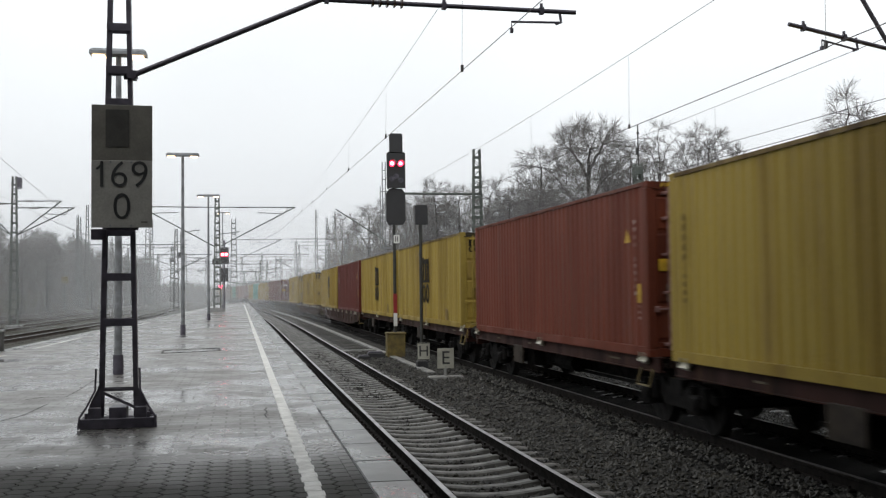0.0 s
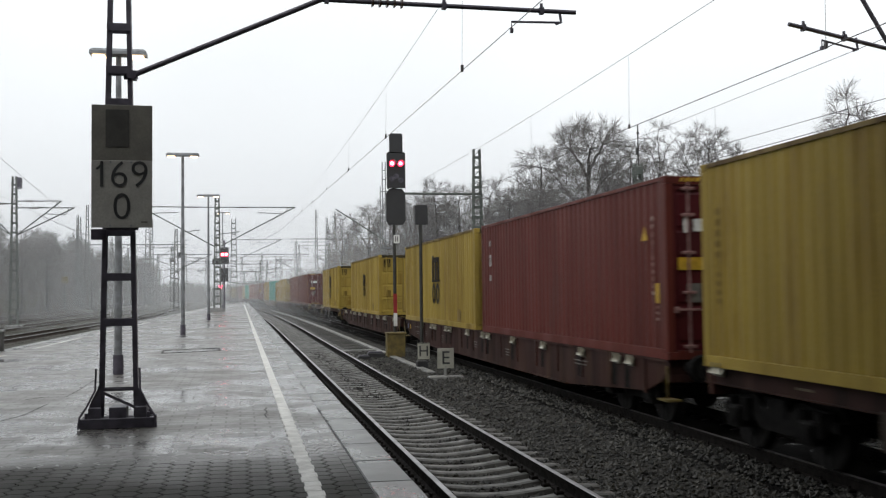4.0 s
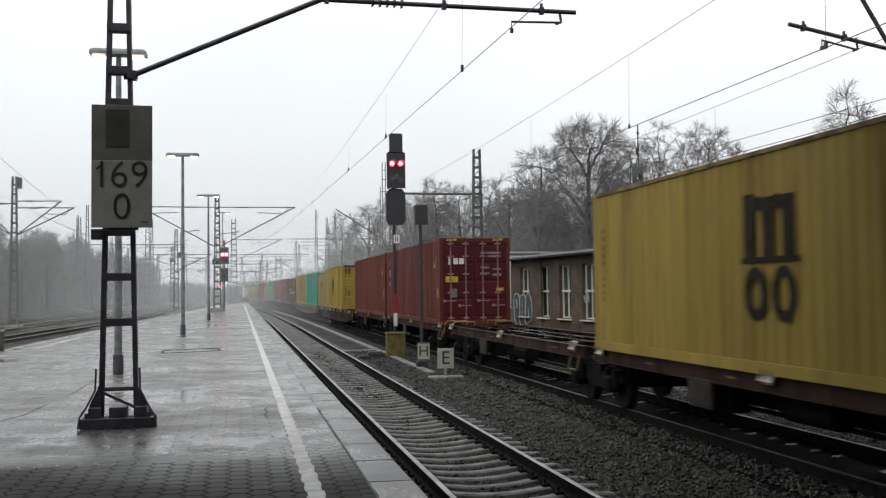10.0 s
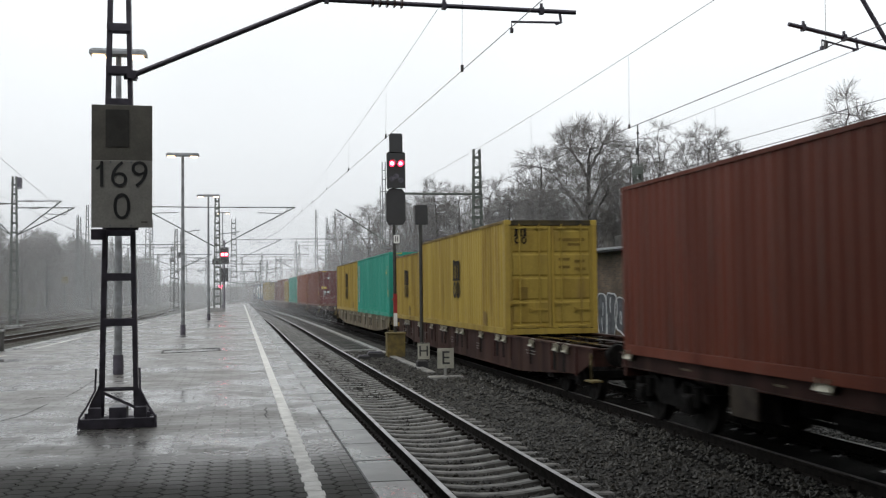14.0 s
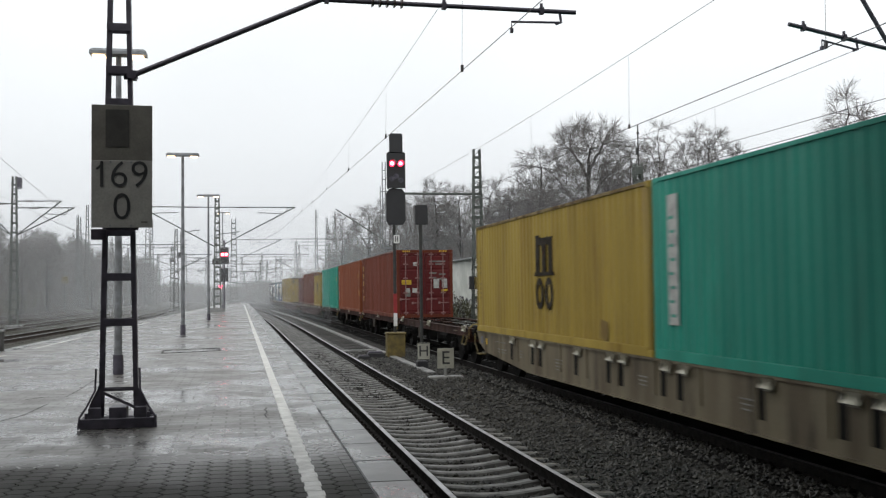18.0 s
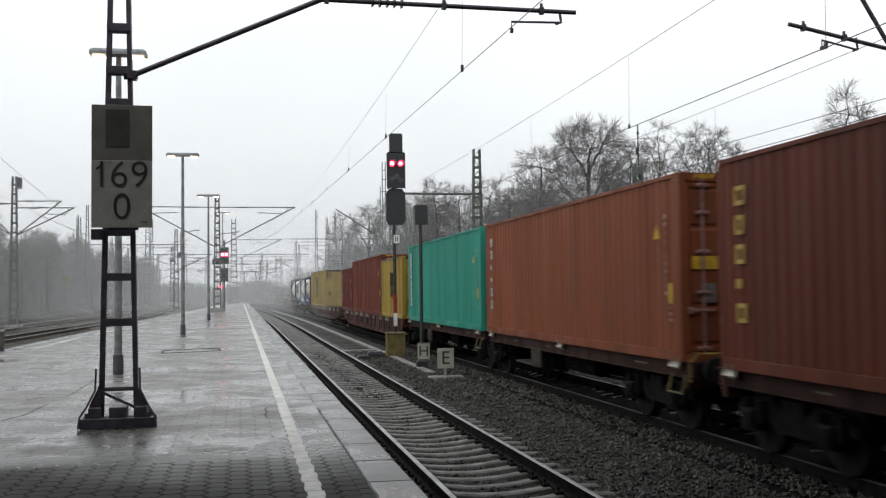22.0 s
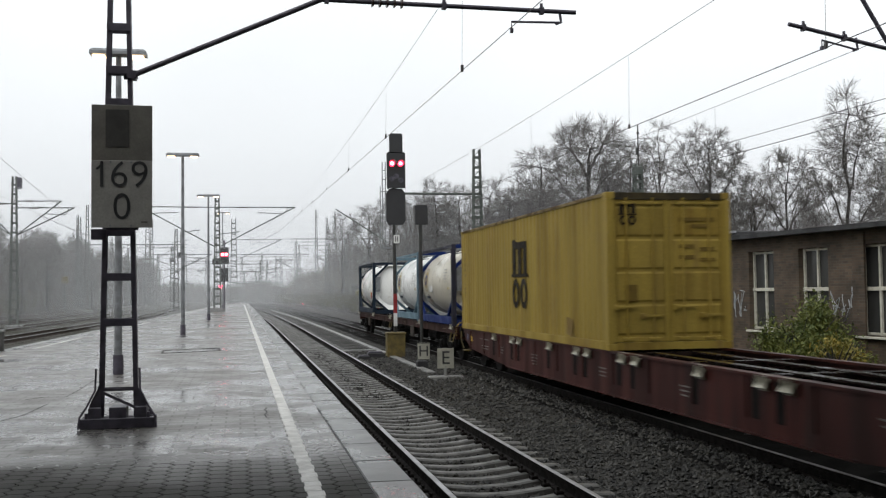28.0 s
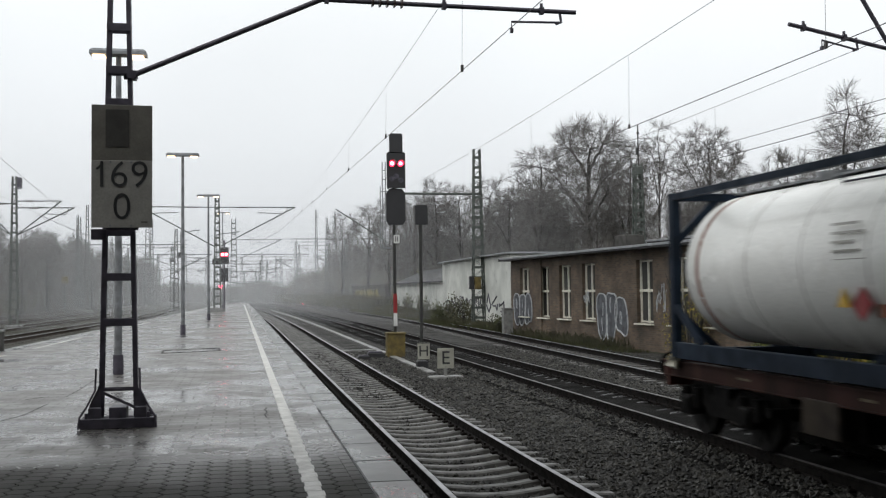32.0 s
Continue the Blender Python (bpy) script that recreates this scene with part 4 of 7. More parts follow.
def number_sign():
    t = thing("hectometre_sign", "grey hectometre board with black digits under a dark olive plate", "sign", pose(-1.284, 11.68, 2.226))
    part("number_plate", Shape().slab((0, 0, 0.375), (0.65, 0.025, 0.75), 0.004), M_PLATE, t)
    part("upper_plate", Shape().slab((0, 0.002, 1.06), (0.65, 0.022, 0.625), 0.004), M_PLATEDARK, t, "dirty dark olive plate")
    part("faded_panel", Shape().slab((-0.05, -0.012, 1.11), (0.25, 0.006, 0.42), 0.002), M_PLATEDIM, t, "darker faded rectangle")
    turn = Matrix.Rotation(radians(90), 4, "X")
    for d, dx, dz in (("1", -0.215, 0.58), ("6", -0.03, 0.58), ("9", 0.19, 0.58), ("0", 0.0, 0.22)):
        letters(d, 0.425, M_BLACK, Matrix.Translation((dx, -0.0155, dz)) @ turn, t, "digit", bold=-0.004)
    part("digit_flag", Shape().box((-0.243, -0.0155, 0.672), (0.075, 0.006, 0.026), Matrix.Rotation(radians(-40), 3, "Y")), M_BLACK, t)
    for x, z in ((-0.12, 0.73), (0.1, 0.73), (-0.12, 0.02), (0.1, 0.02)):
        part("rivet", Shape().tube([(x, -0.013, z), (x, -0.022, z)], 0.012, 6), M_GALV, t)
    part("maker_mark", Shape().box((0.24, -0.0135, 0.06), (0.07, 0.002, 0.02)), M_PLATEDARK, t)
    part("cable_stub", Shape().slab((-0.26, 0.1, -0.07), (0.16, 0.06, 0.12), 0.01), M_STEEL, t)
    part("bracket", Shape().box((0.0, 0.05, 0.0), (0.34, 0.08, 0.05)), M_STEEL, t)
    part("bracket", Shape().box((0.0, 0.05, 1.36), (0.22, 0.08, 0.06)), M_STEEL, t)
    return t


number_sign()


def lamp_post(x, y, top, span):
    t = thing("platform_lamp", "grey steel platform lamp post with two lit flat heads", "lamp post", pose(x, y, 0), group="platform lamps")
    part("base_sleeve", Shape().tube([(0, 0, 0), (0, 0, 0.36)], [0.1, 0.095], 12), M_STEEL, t, "dark base sleeve", smooth=True)
    part("pole", Shape().tube([(0, 0, 0.3), (0, 0, top - 0.03)], [0.075, 0.05], 12), M_GALV, t, smooth=True)
    part("lamp_head", Shape().slab((0, 0, top + 0.05), (2.06 * span, 0.3, 0.11), 0.05), M_GALV, t)
    for sx in (-1, 1):
        part("lamp_lens", Shape().slab((sx * span * 0.7, 0, top - 0.03), (span * 0.46, 0.2, 0.05), 0.02), M_LAMP, t, "warm lit lens")
    return t


lamp_post(-2.23, 19.7, 6.0, 0.5)
lamp_post(-2.03, 37.8, 6.52, 0.57)
lamp_post(-1.72, 58.0, 6.95, 0.62)
lamp_post(-1.7, 104.0, 9.6, 0.7)


def lattice_mast(x, y, z0, height, wide, depth, mat, label, arms=(), battens=12, group="catenary masts", top=0.55):
    """Four corner angles, batten plates or lacing on each face, a footing block, and arms as (z, reach, rise)."""
    t = thing("catenary_mast", label, "mast", pose(x, y, z0), group=group)
    a, b = wide / 2, wide / 2 * top
    c, d = depth / 2, depth / 2 * top
    for sx in (-1, 1):
        for sy in (-1, 1):
            part("leg", Shape().angle((sx * a, sy * c, 0), (sx * b, sy * d, height), 0.09, 0.02, -sx, -sy), mat, t)
    s, q = Shape(), Shape()
    near = y < 90
    for i in range(battens):
        k0, k1 = i / battens, (i + 1) / battens
        w0, w1, e0, e1 = a + (b - a) * k0, a + (b - a) * k1, c + (d - c) * k0, c + (d - c) * k1
        z, z2 = height * k0 + 0.1, height * k1
        for sy in (-1, 1):
            bt = Shape().box((0, sy * e0, z), (2 * w0, 0.02, 0.14))
            if near:
                part("batten", bt, mat, t)
            else:
                s.add(bt.v, bt.f)
            fl = 1 if i % 2 else -1
            q.bar((-fl * w0, sy * e0, z), (fl * w1, sy * e1, z2), 0.05, 0.02)
        for sx in (-1, 1):
            q.bar((sx * w0, -e0, z), (sx * w1, e1, z2), 0.05, 0.02)
    if not near:
        tagged(part("battens", s, mat, t), kind="stuff")
    tagged(part("lacing", q, mat, t), kind="stuff")
    part("footing", Shape().slab((0, 0, 0.1), (wide * 1.8, depth * 1.8, 0.5), 0.03), M_DUCT, t, "concrete footing block")
    for z, reach, rise in arms:
        s = Shape()
        sg = 1 if reach > 0 else -1
        s.tube([(sg * b, 0, z), (reach * 0.98, 0, z + rise)], 0.045, 6)
        part("arm_strut", s, mat, t)
        part("arm_tube", Shape().tube([(0, 0, z + rise), (reach, 0, z + rise + 0.02)], 0.04, 6), mat, t)
        s = Shape()
        insulator(s, (reach * 0.25, 0, z + rise), (reach * 0.4, 0, z + rise), 0.09, 4)
        part("insulator", s, M_INSUL, t)
        part("steady_arm", Shape().tube([(reach * 0.9, 0, z + rise - 0.05), (reach * 0.85, 0, z + rise - 0.5), (reach * 0.5, 0, z + rise - 0.42)], 0.03, 6), mat, t)
    return t


# ---- the goods train ----
def corrugated(length, z0, z1, x, sign, pitch=0.28, depth=0.027):
    """A corrugated steel wall along y at x, with its outward side towards sign."""
    s = Shape()
    n = int((length - 0.3) / pitch)
    y0 = -n * pitch / 2
    ys = [(-length / 2 + 0.08, 0.0)]
    for i in range(n):
        b = y0 + i * pitch
        ys += [(b + 0.02, 0.0), (b + 0.09, depth), (b + 0.16, depth), (b + 0.23, 0.0)]
    ys.append((length / 2 - 0.08, 0.0))
    v, f = [], []
    for y, d in ys:
        v += [(x - sign * d, y, z0), (x - sign * d, y, z1)]
    f = [(2 * i, 2 * i + 2, 2 * i + 3, 2 * i + 1) for i in range(len(ys) - 1)]
    return s.add(v, f)


CACHE = {}


def cached(key, build):
    if key not in CACHE:
        CACHE[key] = build()
    return CACHE[key]


def logo_shape(h):
    """The upper part of the house mark: three uneven bars joined at the head, each on its own foot."""
    s = Shape()
    u, w = h / 2.0, h * 0.78
    for k, top in ((0.345, 1.02), (0.0, 0.94), (-0.345, 0.94)):
        s.box((0, k * w, (0.06 + top) * u / 2), (0.008, 0.2 * w, (top - 0.06) * u))
    for k in (0.172, -0.172):
        s.prism([(-0.10, 0.80), (0.10, 0.72), (0.10, 0.9), (0.0, 0.97), (-0.10, 0.93)], lambda p, q, d, c=k: (-0.004 + d, (c - p) * w, q * u), 0.008)
    s.prism([(-0.1, 0.86), (-0.02, 0.86), (-0.02, 1.0), (-0.1, 0.96)], lambda p, q, d: (-0.004 + d, (0.345 - p) * w, q * u), 0.008)
    s.box((0, 0.0, 0.045 * u), (0.0086, 1.02 * w, 0.085 * u))
    return s


def ring_shape(h, spans):
    """A lower block of the house mark: a heavy round band."""
    s = Shape()
    u, w = h / 2.0, h * 0.78
    for a0, a1 in spans:
        n = max(3, int(abs(a1 - a0) / 24))
        v = []
        for i in range(n + 1):
            a = radians(a0 + (a1 - a0) * i / n)
            c, q = math.cos(a), math.sin(a)
            v += [(-0.004, -0.215 * w * c, 0.4 * u * q), (-0.004, -0.095 * w * c, 0.24 * u * q)]
        s.add(v, [(2 * i, 2 * i + 2, 2 * i + 3, 2 * i + 1) for i in range(n)])
    return s


def house_mark(t, size, m, label):
    """The painted mark on a wall: upper part and two lower blocks."""
    up = part("house_mark", cached(("mark", size), lambda: logo_shape(size).mesh("house_mark", M_DARK)), M_DARK, t, label)
    up.matrix_basis = m
    for k, spans in ((0.25, ((0, 360),)), (-0.25, ((0, 360),))):
        r = part("mark_block", cached(("block", size, k), lambda: ring_shape(size, spans).mesh("mark_block", M_DARK)), M_DARK, up)
        r.location = (0, k * size * 0.78, -0.44 * size / 2)
    return up


def glyphs(s, x, y, z0, z1, kinds, w):
    """Upright lettering as a column of plain bars of uneven length."""
    n = len(kinds)
    h = (z1 - z0) / n
    for i, k in enumerate(kinds):
        a = {"i": 0.55, "o": 0.9, "x": 0.8, "c": 1.0}[k] * w
        c, z, q = y + (w - a) / 2, z1 - (i + 0.5) * h, h * 0.66
        if k in "oc":
            for e in (-1, 1):
                s.box((x, c + e * (a / 2 - 0.03), z), (0.008, 0.06, q))
                s.box((x, c, z + e * (q / 2 - 0.03)), (0.008, a - 0.12, 0.06))
        else:
            s.box((x, c, z), (0.008, a, q * 0.5))


def row_marks(s, x, y, z0, z1, n, w, h):
    """A column of plain blocks that stands for upright lettering."""
    for i in range(n):
        z = z1 - (i + 0.5) * (z1 - z0) / n
        s.box((x, y, z), (0.008, w, (z1 - z0) / n * h))


CONTAINERS = []


def container(s0, s1, mat, label, height=2.896, base=-1.12 + 1.479, mark=None, mark_mat=None, mark_size=1.0):
    """A shipping container from s0 to s1 along the train, its doors towards the front of the train."""
    long = s1 - s0 > 8
    length = 12.3 if long else 6.2
    t = thing("shipping_container", label, "container", group="containers on the train")
    w = 2.438
    x = w / 2
    H = height
    key = (long, H, mat.name)
    for sg in (-1, 1):
        part("side_panel", cached(("side", sg) + key, lambda: corrugated(length, 0.16, H - 0.05, sg * (x - 0.012), sg).mesh("side_panel", mat)), mat, t)
    part("roof", cached(("roof",) + key, lambda: Shape().box((0, 0, H - 0.04), (w - 0.1, length - 0.1, 0.02)).mesh("roof", mat)), mat, t)
    part("floor_panel", cached(("floor",) + key, lambda: Shape().box((0, 0, 0.12), (w - 0.1, length - 0.1, 0.06)).mesh("floor_panel", M_GRIMESHADE)), M_GRIMESHADE, t)
    rail_b = cached(("rb",) + key, lambda: Shape().slab((0, 0, 0.08), (0.07, length - 0.3, 0.155), 0.006).mesh("bottom_rail", mat))
    rail_t = cached(("rt",) + key, lambda: Shape().slab((0, 0, H - 0.035), (0.06, length - 0.3, 0.06), 0.006).mesh("top_rail", M_RUSTEDGE if mat is M_YELLOW else mat))
    post = cached(("post",) + key, lambda: Shape().slab((0, 0, H / 2), (0.12, 0.15, H - 0.24), 0.006).mesh("corner_post", mat))
    cast = cached(("cast",) + key, lambda: Shape().slab((0, 0, 0), (0.162, 0.178, 0.118), 0.01).mesh("corner_casting", mat))
    for sg in (-1, 1):
        for me, nm in ((rail_b, "bottom_rail"), (rail_t, "top_rail")):
            part(nm, me, mat, t).location = (sg * (x - 0.03), 0, 0)
        for e in (-1, 1):
            part("corner_post", post, mat, t).location = (sg * (x - 0.06), e * (length / 2 - 0.075), 0)
            for z in (0.059, H - 0.059):
                part("corner_casting", cast, mat, t).location = (sg * (x - 0.079), e * (length / 2 - 0.087), z)
    # far end wall, corrugated, with its sills
    def far_wall():
        s = Shape()
        for i in range(9):
            s.slab((-1.0 + i * 0.25, length / 2 - 0.06, H / 2), (0.13, 0.05, H - 0.3), 0.01)
        s.box((0, length / 2 - 0.08, H / 2), (w - 0.2, 0.02, H - 0.2))
        s.box((0, length / 2 - 0.06, H - 0.06), (w - 0.3, 0.1, 0.11)).box((0, length / 2 - 0.06, 0.08), (w - 0.3, 0.1, 0.15))
        return s.mesh("end_wall", mat)
    part("end_wall", cached(("end",) + key, far_wall), mat, t)
    yd = -length / 2
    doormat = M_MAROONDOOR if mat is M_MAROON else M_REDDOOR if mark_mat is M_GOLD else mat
    part("door_header", cached(("dh",) + key, lambda: Shape().slab((0, yd + 0.06, H - 0.07), (w - 0.32, 0.1, 0.13), 0.008).mesh("door_header", M_SOOT if mat is M_YELLOW else mat)), mat, t)
    part("door_sill", cached(("ds",) + key, lambda: Shape().slab((0, yd + 0.06, 0.07), (w - 0.32, 0.11, 0.14), 0.008).mesh("door_sill", mat)), mat, t)

    def door_mesh():
        s = Shape()
        dw, d0, d1 = w / 2 - 0.13, 0.15, H - 0.14
        s.box((0, yd + 0.07, (d0 + d1) / 2), (dw, 0.03, d1 - d0))
        return s.mesh("door", doormat)
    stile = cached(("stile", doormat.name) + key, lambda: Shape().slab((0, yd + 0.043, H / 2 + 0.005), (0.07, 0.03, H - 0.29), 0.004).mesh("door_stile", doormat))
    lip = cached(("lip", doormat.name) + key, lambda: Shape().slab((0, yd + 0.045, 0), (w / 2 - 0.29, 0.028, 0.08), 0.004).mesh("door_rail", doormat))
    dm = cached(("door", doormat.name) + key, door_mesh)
    dw, ph = w / 2 - 0.13, (H - 0.49) / 4

    def panel_mesh():
        prof = [(0.056, -ph / 2 + 0.02), (0.038, -ph / 2 + 0.06), (0.038, ph / 2 - 0.06), (0.056, ph / 2 - 0.02)]
        return Shape().prism(prof, lambda u, q, k: (-dw / 2 + 0.09 + k, yd + u, q), dw - 0.18).mesh("door_panel", doormat)
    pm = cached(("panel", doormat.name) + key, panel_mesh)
    rodmat = M_YELLOW if mat is M_YELLOW else M_ROD
    rod = cached(("rod", H, mat.name), lambda: Shape().tube([(0, 0, 0.1), (0, 0, H - 0.1)], 0.022, 8).mesh("lock_rod", rodmat, True))
    grip = cached(("grip", mat.name), lambda: Shape().slab((0, 0, 0), (0.42, 0.02, 0.035), 0.006).slab((-0.2, 0.0, 0), (0.07, 0.04, 0.1), 0.01).mesh("door_handle", rodmat))
    keep = cached(("keep", mat.name), lambda: Shape().slab((0, 0, 0), (0.2, 0.05, 0.05), 0.01).mesh("rod_keeper", rodmat))
    for sg in (-1, 1):
        d = part("door", dm, mat, t)
        d.location = (sg * (w / 4 - 0.055), 0, 0)
        for e in (-1, 1):
            part("door_stile", stile, mat, d).location = (e * (dw / 2 - 0.035), 0, 0)
        for z in (0.19, H - 0.18):
            part("door_rail", lip, mat, d).location = (0, 0, z)
        for i in range(4):
            part("door_panel", pm, mat, d).location = (0, 0, 0.25 + ph * (i + 0.5))
        for k in (-0.28, 0.24):
            r = part("lock_rod", rod, mat, d)
            r.location = (k, yd + 0.012, 0)
            h = part("door_handle", grip, M_GALV, d)
            h.location = (k + 0.03 * sg, yd + 0.0, 0.78 if k < 0 else 0.62)
            for z in ((0.2, H - 0.2) if mat is M_YELLOW else (0.2, 1.05, H * 0.58, H - 0.62, H - 0.2)):
                part("rod_keeper", keep, mat, d).location = (k, yd + 0.014, z)
        part("door_gasket", cached(("gk", H, sg), lambda: Shape().box((sg * (w / 4 - 0.09), yd + 0.058, H / 2), (0.02, 0.02, H - 0.3)).mesh("door_gasket", M_BLACK)), M_BLACK, d)
    xs = -x - 0.001
    if mark == "logo":
        house_mark(t, (1.78 if long else 1.68) * mark_size, pose(xs, -0.27 if long else -0.15, 1.43 if long else 1.38), "large dark painted house mark")
        s = Shape()
        row_marks(s, xs - 0.003, length / 2 - 0.5, H * 0.52, H * 0.78, 5, 0.1, 0.6)
        row_marks(s, xs - 0.003, length / 2 - 0.5, H * 0.3, H * 0.47, 4, 0.09, 0.55)
        part("upright_marking", s, M_FAINT, t, "small upright marking")
        house_mark(t, 0.44, pose(-0.8, yd + 0.026, H - 0.42, rz=90), "small dark house mark on the door")
    elif mark == "upright":
        s = Shape()
        glyphs(s, xs - 0.003, length / 2 - 0.62, H * 0.2, H * 0.88, "xoixcoci" if mat is M_TEAL else "cooic" if mark_mat is M_GOLD else "coixoc", 0.26 if mark_mat is M_GOLD else 0.2)
        if mat is M_TEAL:
            part("lettering_panel", Shape().box((xs, length / 2 - 0.75, H * 0.54), (0.006, 0.36, H * 0.7)), M_PALE, t, "white upright panel")
            for k in range(8):
                z = H * (0.24 + 0.075 * k)
                part("panel_sign", Shape().box((xs - 0.005, length / 2 - 0.75 + 0.05 * (k % 2), z), (0.006, 0.16, 0.05)), M_TEAL, t)
        else:
            part("upright_lettering", s, mark_mat, t, "bold upright lettering")
    elif mark == "three":
        s = Shape()
        glyphs(s, xs - 0.003, length / 2 - 1.0, H * 0.42, H * 0.9, "iox", 0.22)
        part("upright_lettering", s, mark_mat, t, "three bold upright signs")
        for k, (bw, bh, bz) in enumerate(((0.09, 0.3, 0.03), (0.15, 0.2, 0.0), (0.17, 0.2, 0.0))):
            part("door_sign", Shape().box((-0.86 + 0.2 * k, yd + 0.022, H - 0.78 + bz), (bw, 0.008, bh)), M_WHITE, t, "bold white painted sign")
    # door plates and side code lines that cannot be read
    for z, a, b in ((H - 0.5, 0.2, 0.9), (H - 0.62, 0.45, 0.8), (H - 1.0, 0.2, 0.5), (H - 1.05, 0.62, 0.9), (H - 1.2, 0.2, 0.5), (H - 1.25, 0.62, 0.92)):
        part("code_line", Shape().box(((a + b) / 2, yd + 0.027, z), (b - a, 0.006, 0.07)), M_STENCIL if mat is not M_YELLOW else M_FAINT, t)
    if mat is not M_YELLOW:
        part("label_plate", Shape().box((-0.8, yd + 0.022, H * 0.52), (0.42, 0.006, 0.2)), M_LABELY, t, "yellow sticker")
        part("label_plate", Shape().box((0.86, yd + 0.024, H * 0.4), (0.26, 0.006, 0.1)), M_LABELY, t, "yellow sticker")
        for sg in (-1, 1):
            for k in range(4):
                part("warning_stripe", Shape().box((sg * (0.66 + 0.09 * k), yd + 0.006, H - 0.06), (0.045, 0.006, 0.07), Matrix.Rotation(radians(25), 3, "Y")), M_LABELY, t)
    if mark_mat is M_GOLD:
        for bx, bz, bw, bh in ((0.5, 0.5, 0.24, 0.4), (0.86, 0.5, 0.22, 0.4), (-0.42, 0.79, 0.16, 0.16), (-0.74, 0.4, 0.16, 0.2), (-0.45, 0.4, 0.2, 0.2)):
            part("door_sign", Shape().box((bx, yd + 0.022, H * bz), (bw, 0.006, bh)), M_PALE, t, "white painted sign")
    part("data_plate", Shape().box((-0.75, yd + 0.026, H * 0.36), (0.24, 0.006, 0.3)), M_STENCIL if mat is not M_YELLOW else M_FAINT, t)
    if mat is not M_YELLOW:
        def upright_code():
            s = Shape()
            row_marks(s, xs - 0.003, -length / 2 + 0.52, H * 0.62, H * 0.8, 4, 0.075, 0.5)
            row_marks(s, xs - 0.003, -length / 2 + 0.52, H * 0.34, H * 0.58, 6, 0.07, 0.5)
            row_marks(s, xs - 0.003, -length / 2 + 0.36, H * 0.2, H * 0.3, 3, 0.06, 0.45)
            return s.mesh("upright_code", M_CODE)
        part("upright_code", cached(("ucode", long, H), upright_code), M_CODE, t, "faded upright code")
        part("height_sticker", Shape().box((xs - 0.003, -length / 2 + 0.36, H * 0.36), (0.006, 0.13, 0.32)), M_LABELY, t, "yellow sticker")
        part("warning_sticker", Shape().prism([(-0.12, 0), (0.12, 0), (0, 0.24)], lambda u, q, k: (xs - k, -length / 2 + 0.85 + u, H * 0.66 + q), 0.004), M_LABELY, t, "small yellow triangle")
    else:
        part("dent_scuff", Shape().box((xs + 0.001, -length / 2 + 2.2, 0.36), (0.004, 0.4, 0.36), Matrix.Rotation(radians(8), 3, "X")), M_SCUFF, t, "rubbed brown scuff")
    if not long:
        for e in (-1.0, 1.0):
            # no opening is cut: the pocket's shade is a dark flat box
            part("fork_pocket", Shape().box((xs + 0.002, e, 0.075), (0.012, 0.34, 0.11)), M_GRIMESHADE, t, "flat dark panel painted as a shaded fork pocket")
    CONTAINERS.append((t, (s0 + s1) / 2, base))
    return t


CARS = []
DECK = RAIL_Z + 1.075


def bogie(parent, y):
    """A two-axle bogie: side frames, bolster, springs, axle boxes and two wheelsets."""
    b = part("bogie", cached("bogie", lambda: bogie_frame().mesh("bogie", M_GRIMESHADE)), M_GRIMESHADE, parent)
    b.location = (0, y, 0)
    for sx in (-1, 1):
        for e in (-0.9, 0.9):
            part("axle_box", cached("axbox", lambda: Shape().slab((0, 0, 0), (0.24, 0.3, 0.28), 0.03).tube([(-0.15, 0, 0), (0.15, 0, 0)], 0.11, 12).mesh("axle_box", M_GRIMESHADE)), M_GRIMESHADE, b).location = (sx * 1.02, e, 0.46)
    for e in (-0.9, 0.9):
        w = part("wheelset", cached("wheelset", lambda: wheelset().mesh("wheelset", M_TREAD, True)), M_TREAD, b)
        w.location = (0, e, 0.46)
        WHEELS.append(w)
    return b


WHEELS = []


def bogie_frame():
    s = Shape()
    for sx in (-1, 1):
        s.prism([(-1.35, 0.5), (-1.2, 0.72), (-0.55, 0.78), (-0.3, 0.62), (0.3, 0.62), (0.55, 0.78), (1.2, 0.72), (1.35, 0.5), (0.7, 0.52), (0.4, 0.34), (-0.4, 0.34), (-0.7, 0.52)],
                lambda u, q, w, k=sx: (k * 0.98 + w, u, q), 0.09)
        for e in (-0.9, 0.9):
            for k in (-0.2, 0.2):
                s.tube([(sx * 1.02, e + k, 0.42), (sx * 1.02, e + k, 0.72)], 0.07, 8)
    s.box((0, 0, 0.66), (2.0, 0.5, 0.24))
    for e in (-1.33, 1.33):
        s.box((0, e, 0.56), (2.0, 0.1, 0.12))
    s.tube([(0, 0, 0.7), (0, 0, 0.98)], 0.22, 12)
    return s


def wheelset():
    s = Shape()
    s.tube([(-1.0, 0, 0), (1.0, 0, 0)], 0.085, 10)
    for sx in (-1, 1):
        a = sx * 0.70
        s.tube([(a - sx * 0.02, 0, 0), (a, 0, 0), (a + sx * 0.03, 0, 0), (a + sx * 0.135, 0, 0)], [0.485, 0.488, 0.46, 0.455], 28)
        for k in range(3):
            w = k * 2.094
            s.tube([(a + sx * 0.136, 0.26 * math.cos(w), 0.26 * math.sin(w)), (a + sx * 0.142, 0.26 * math.cos(w), 0.26 * math.sin(w))], 0.05, 8)
    return s


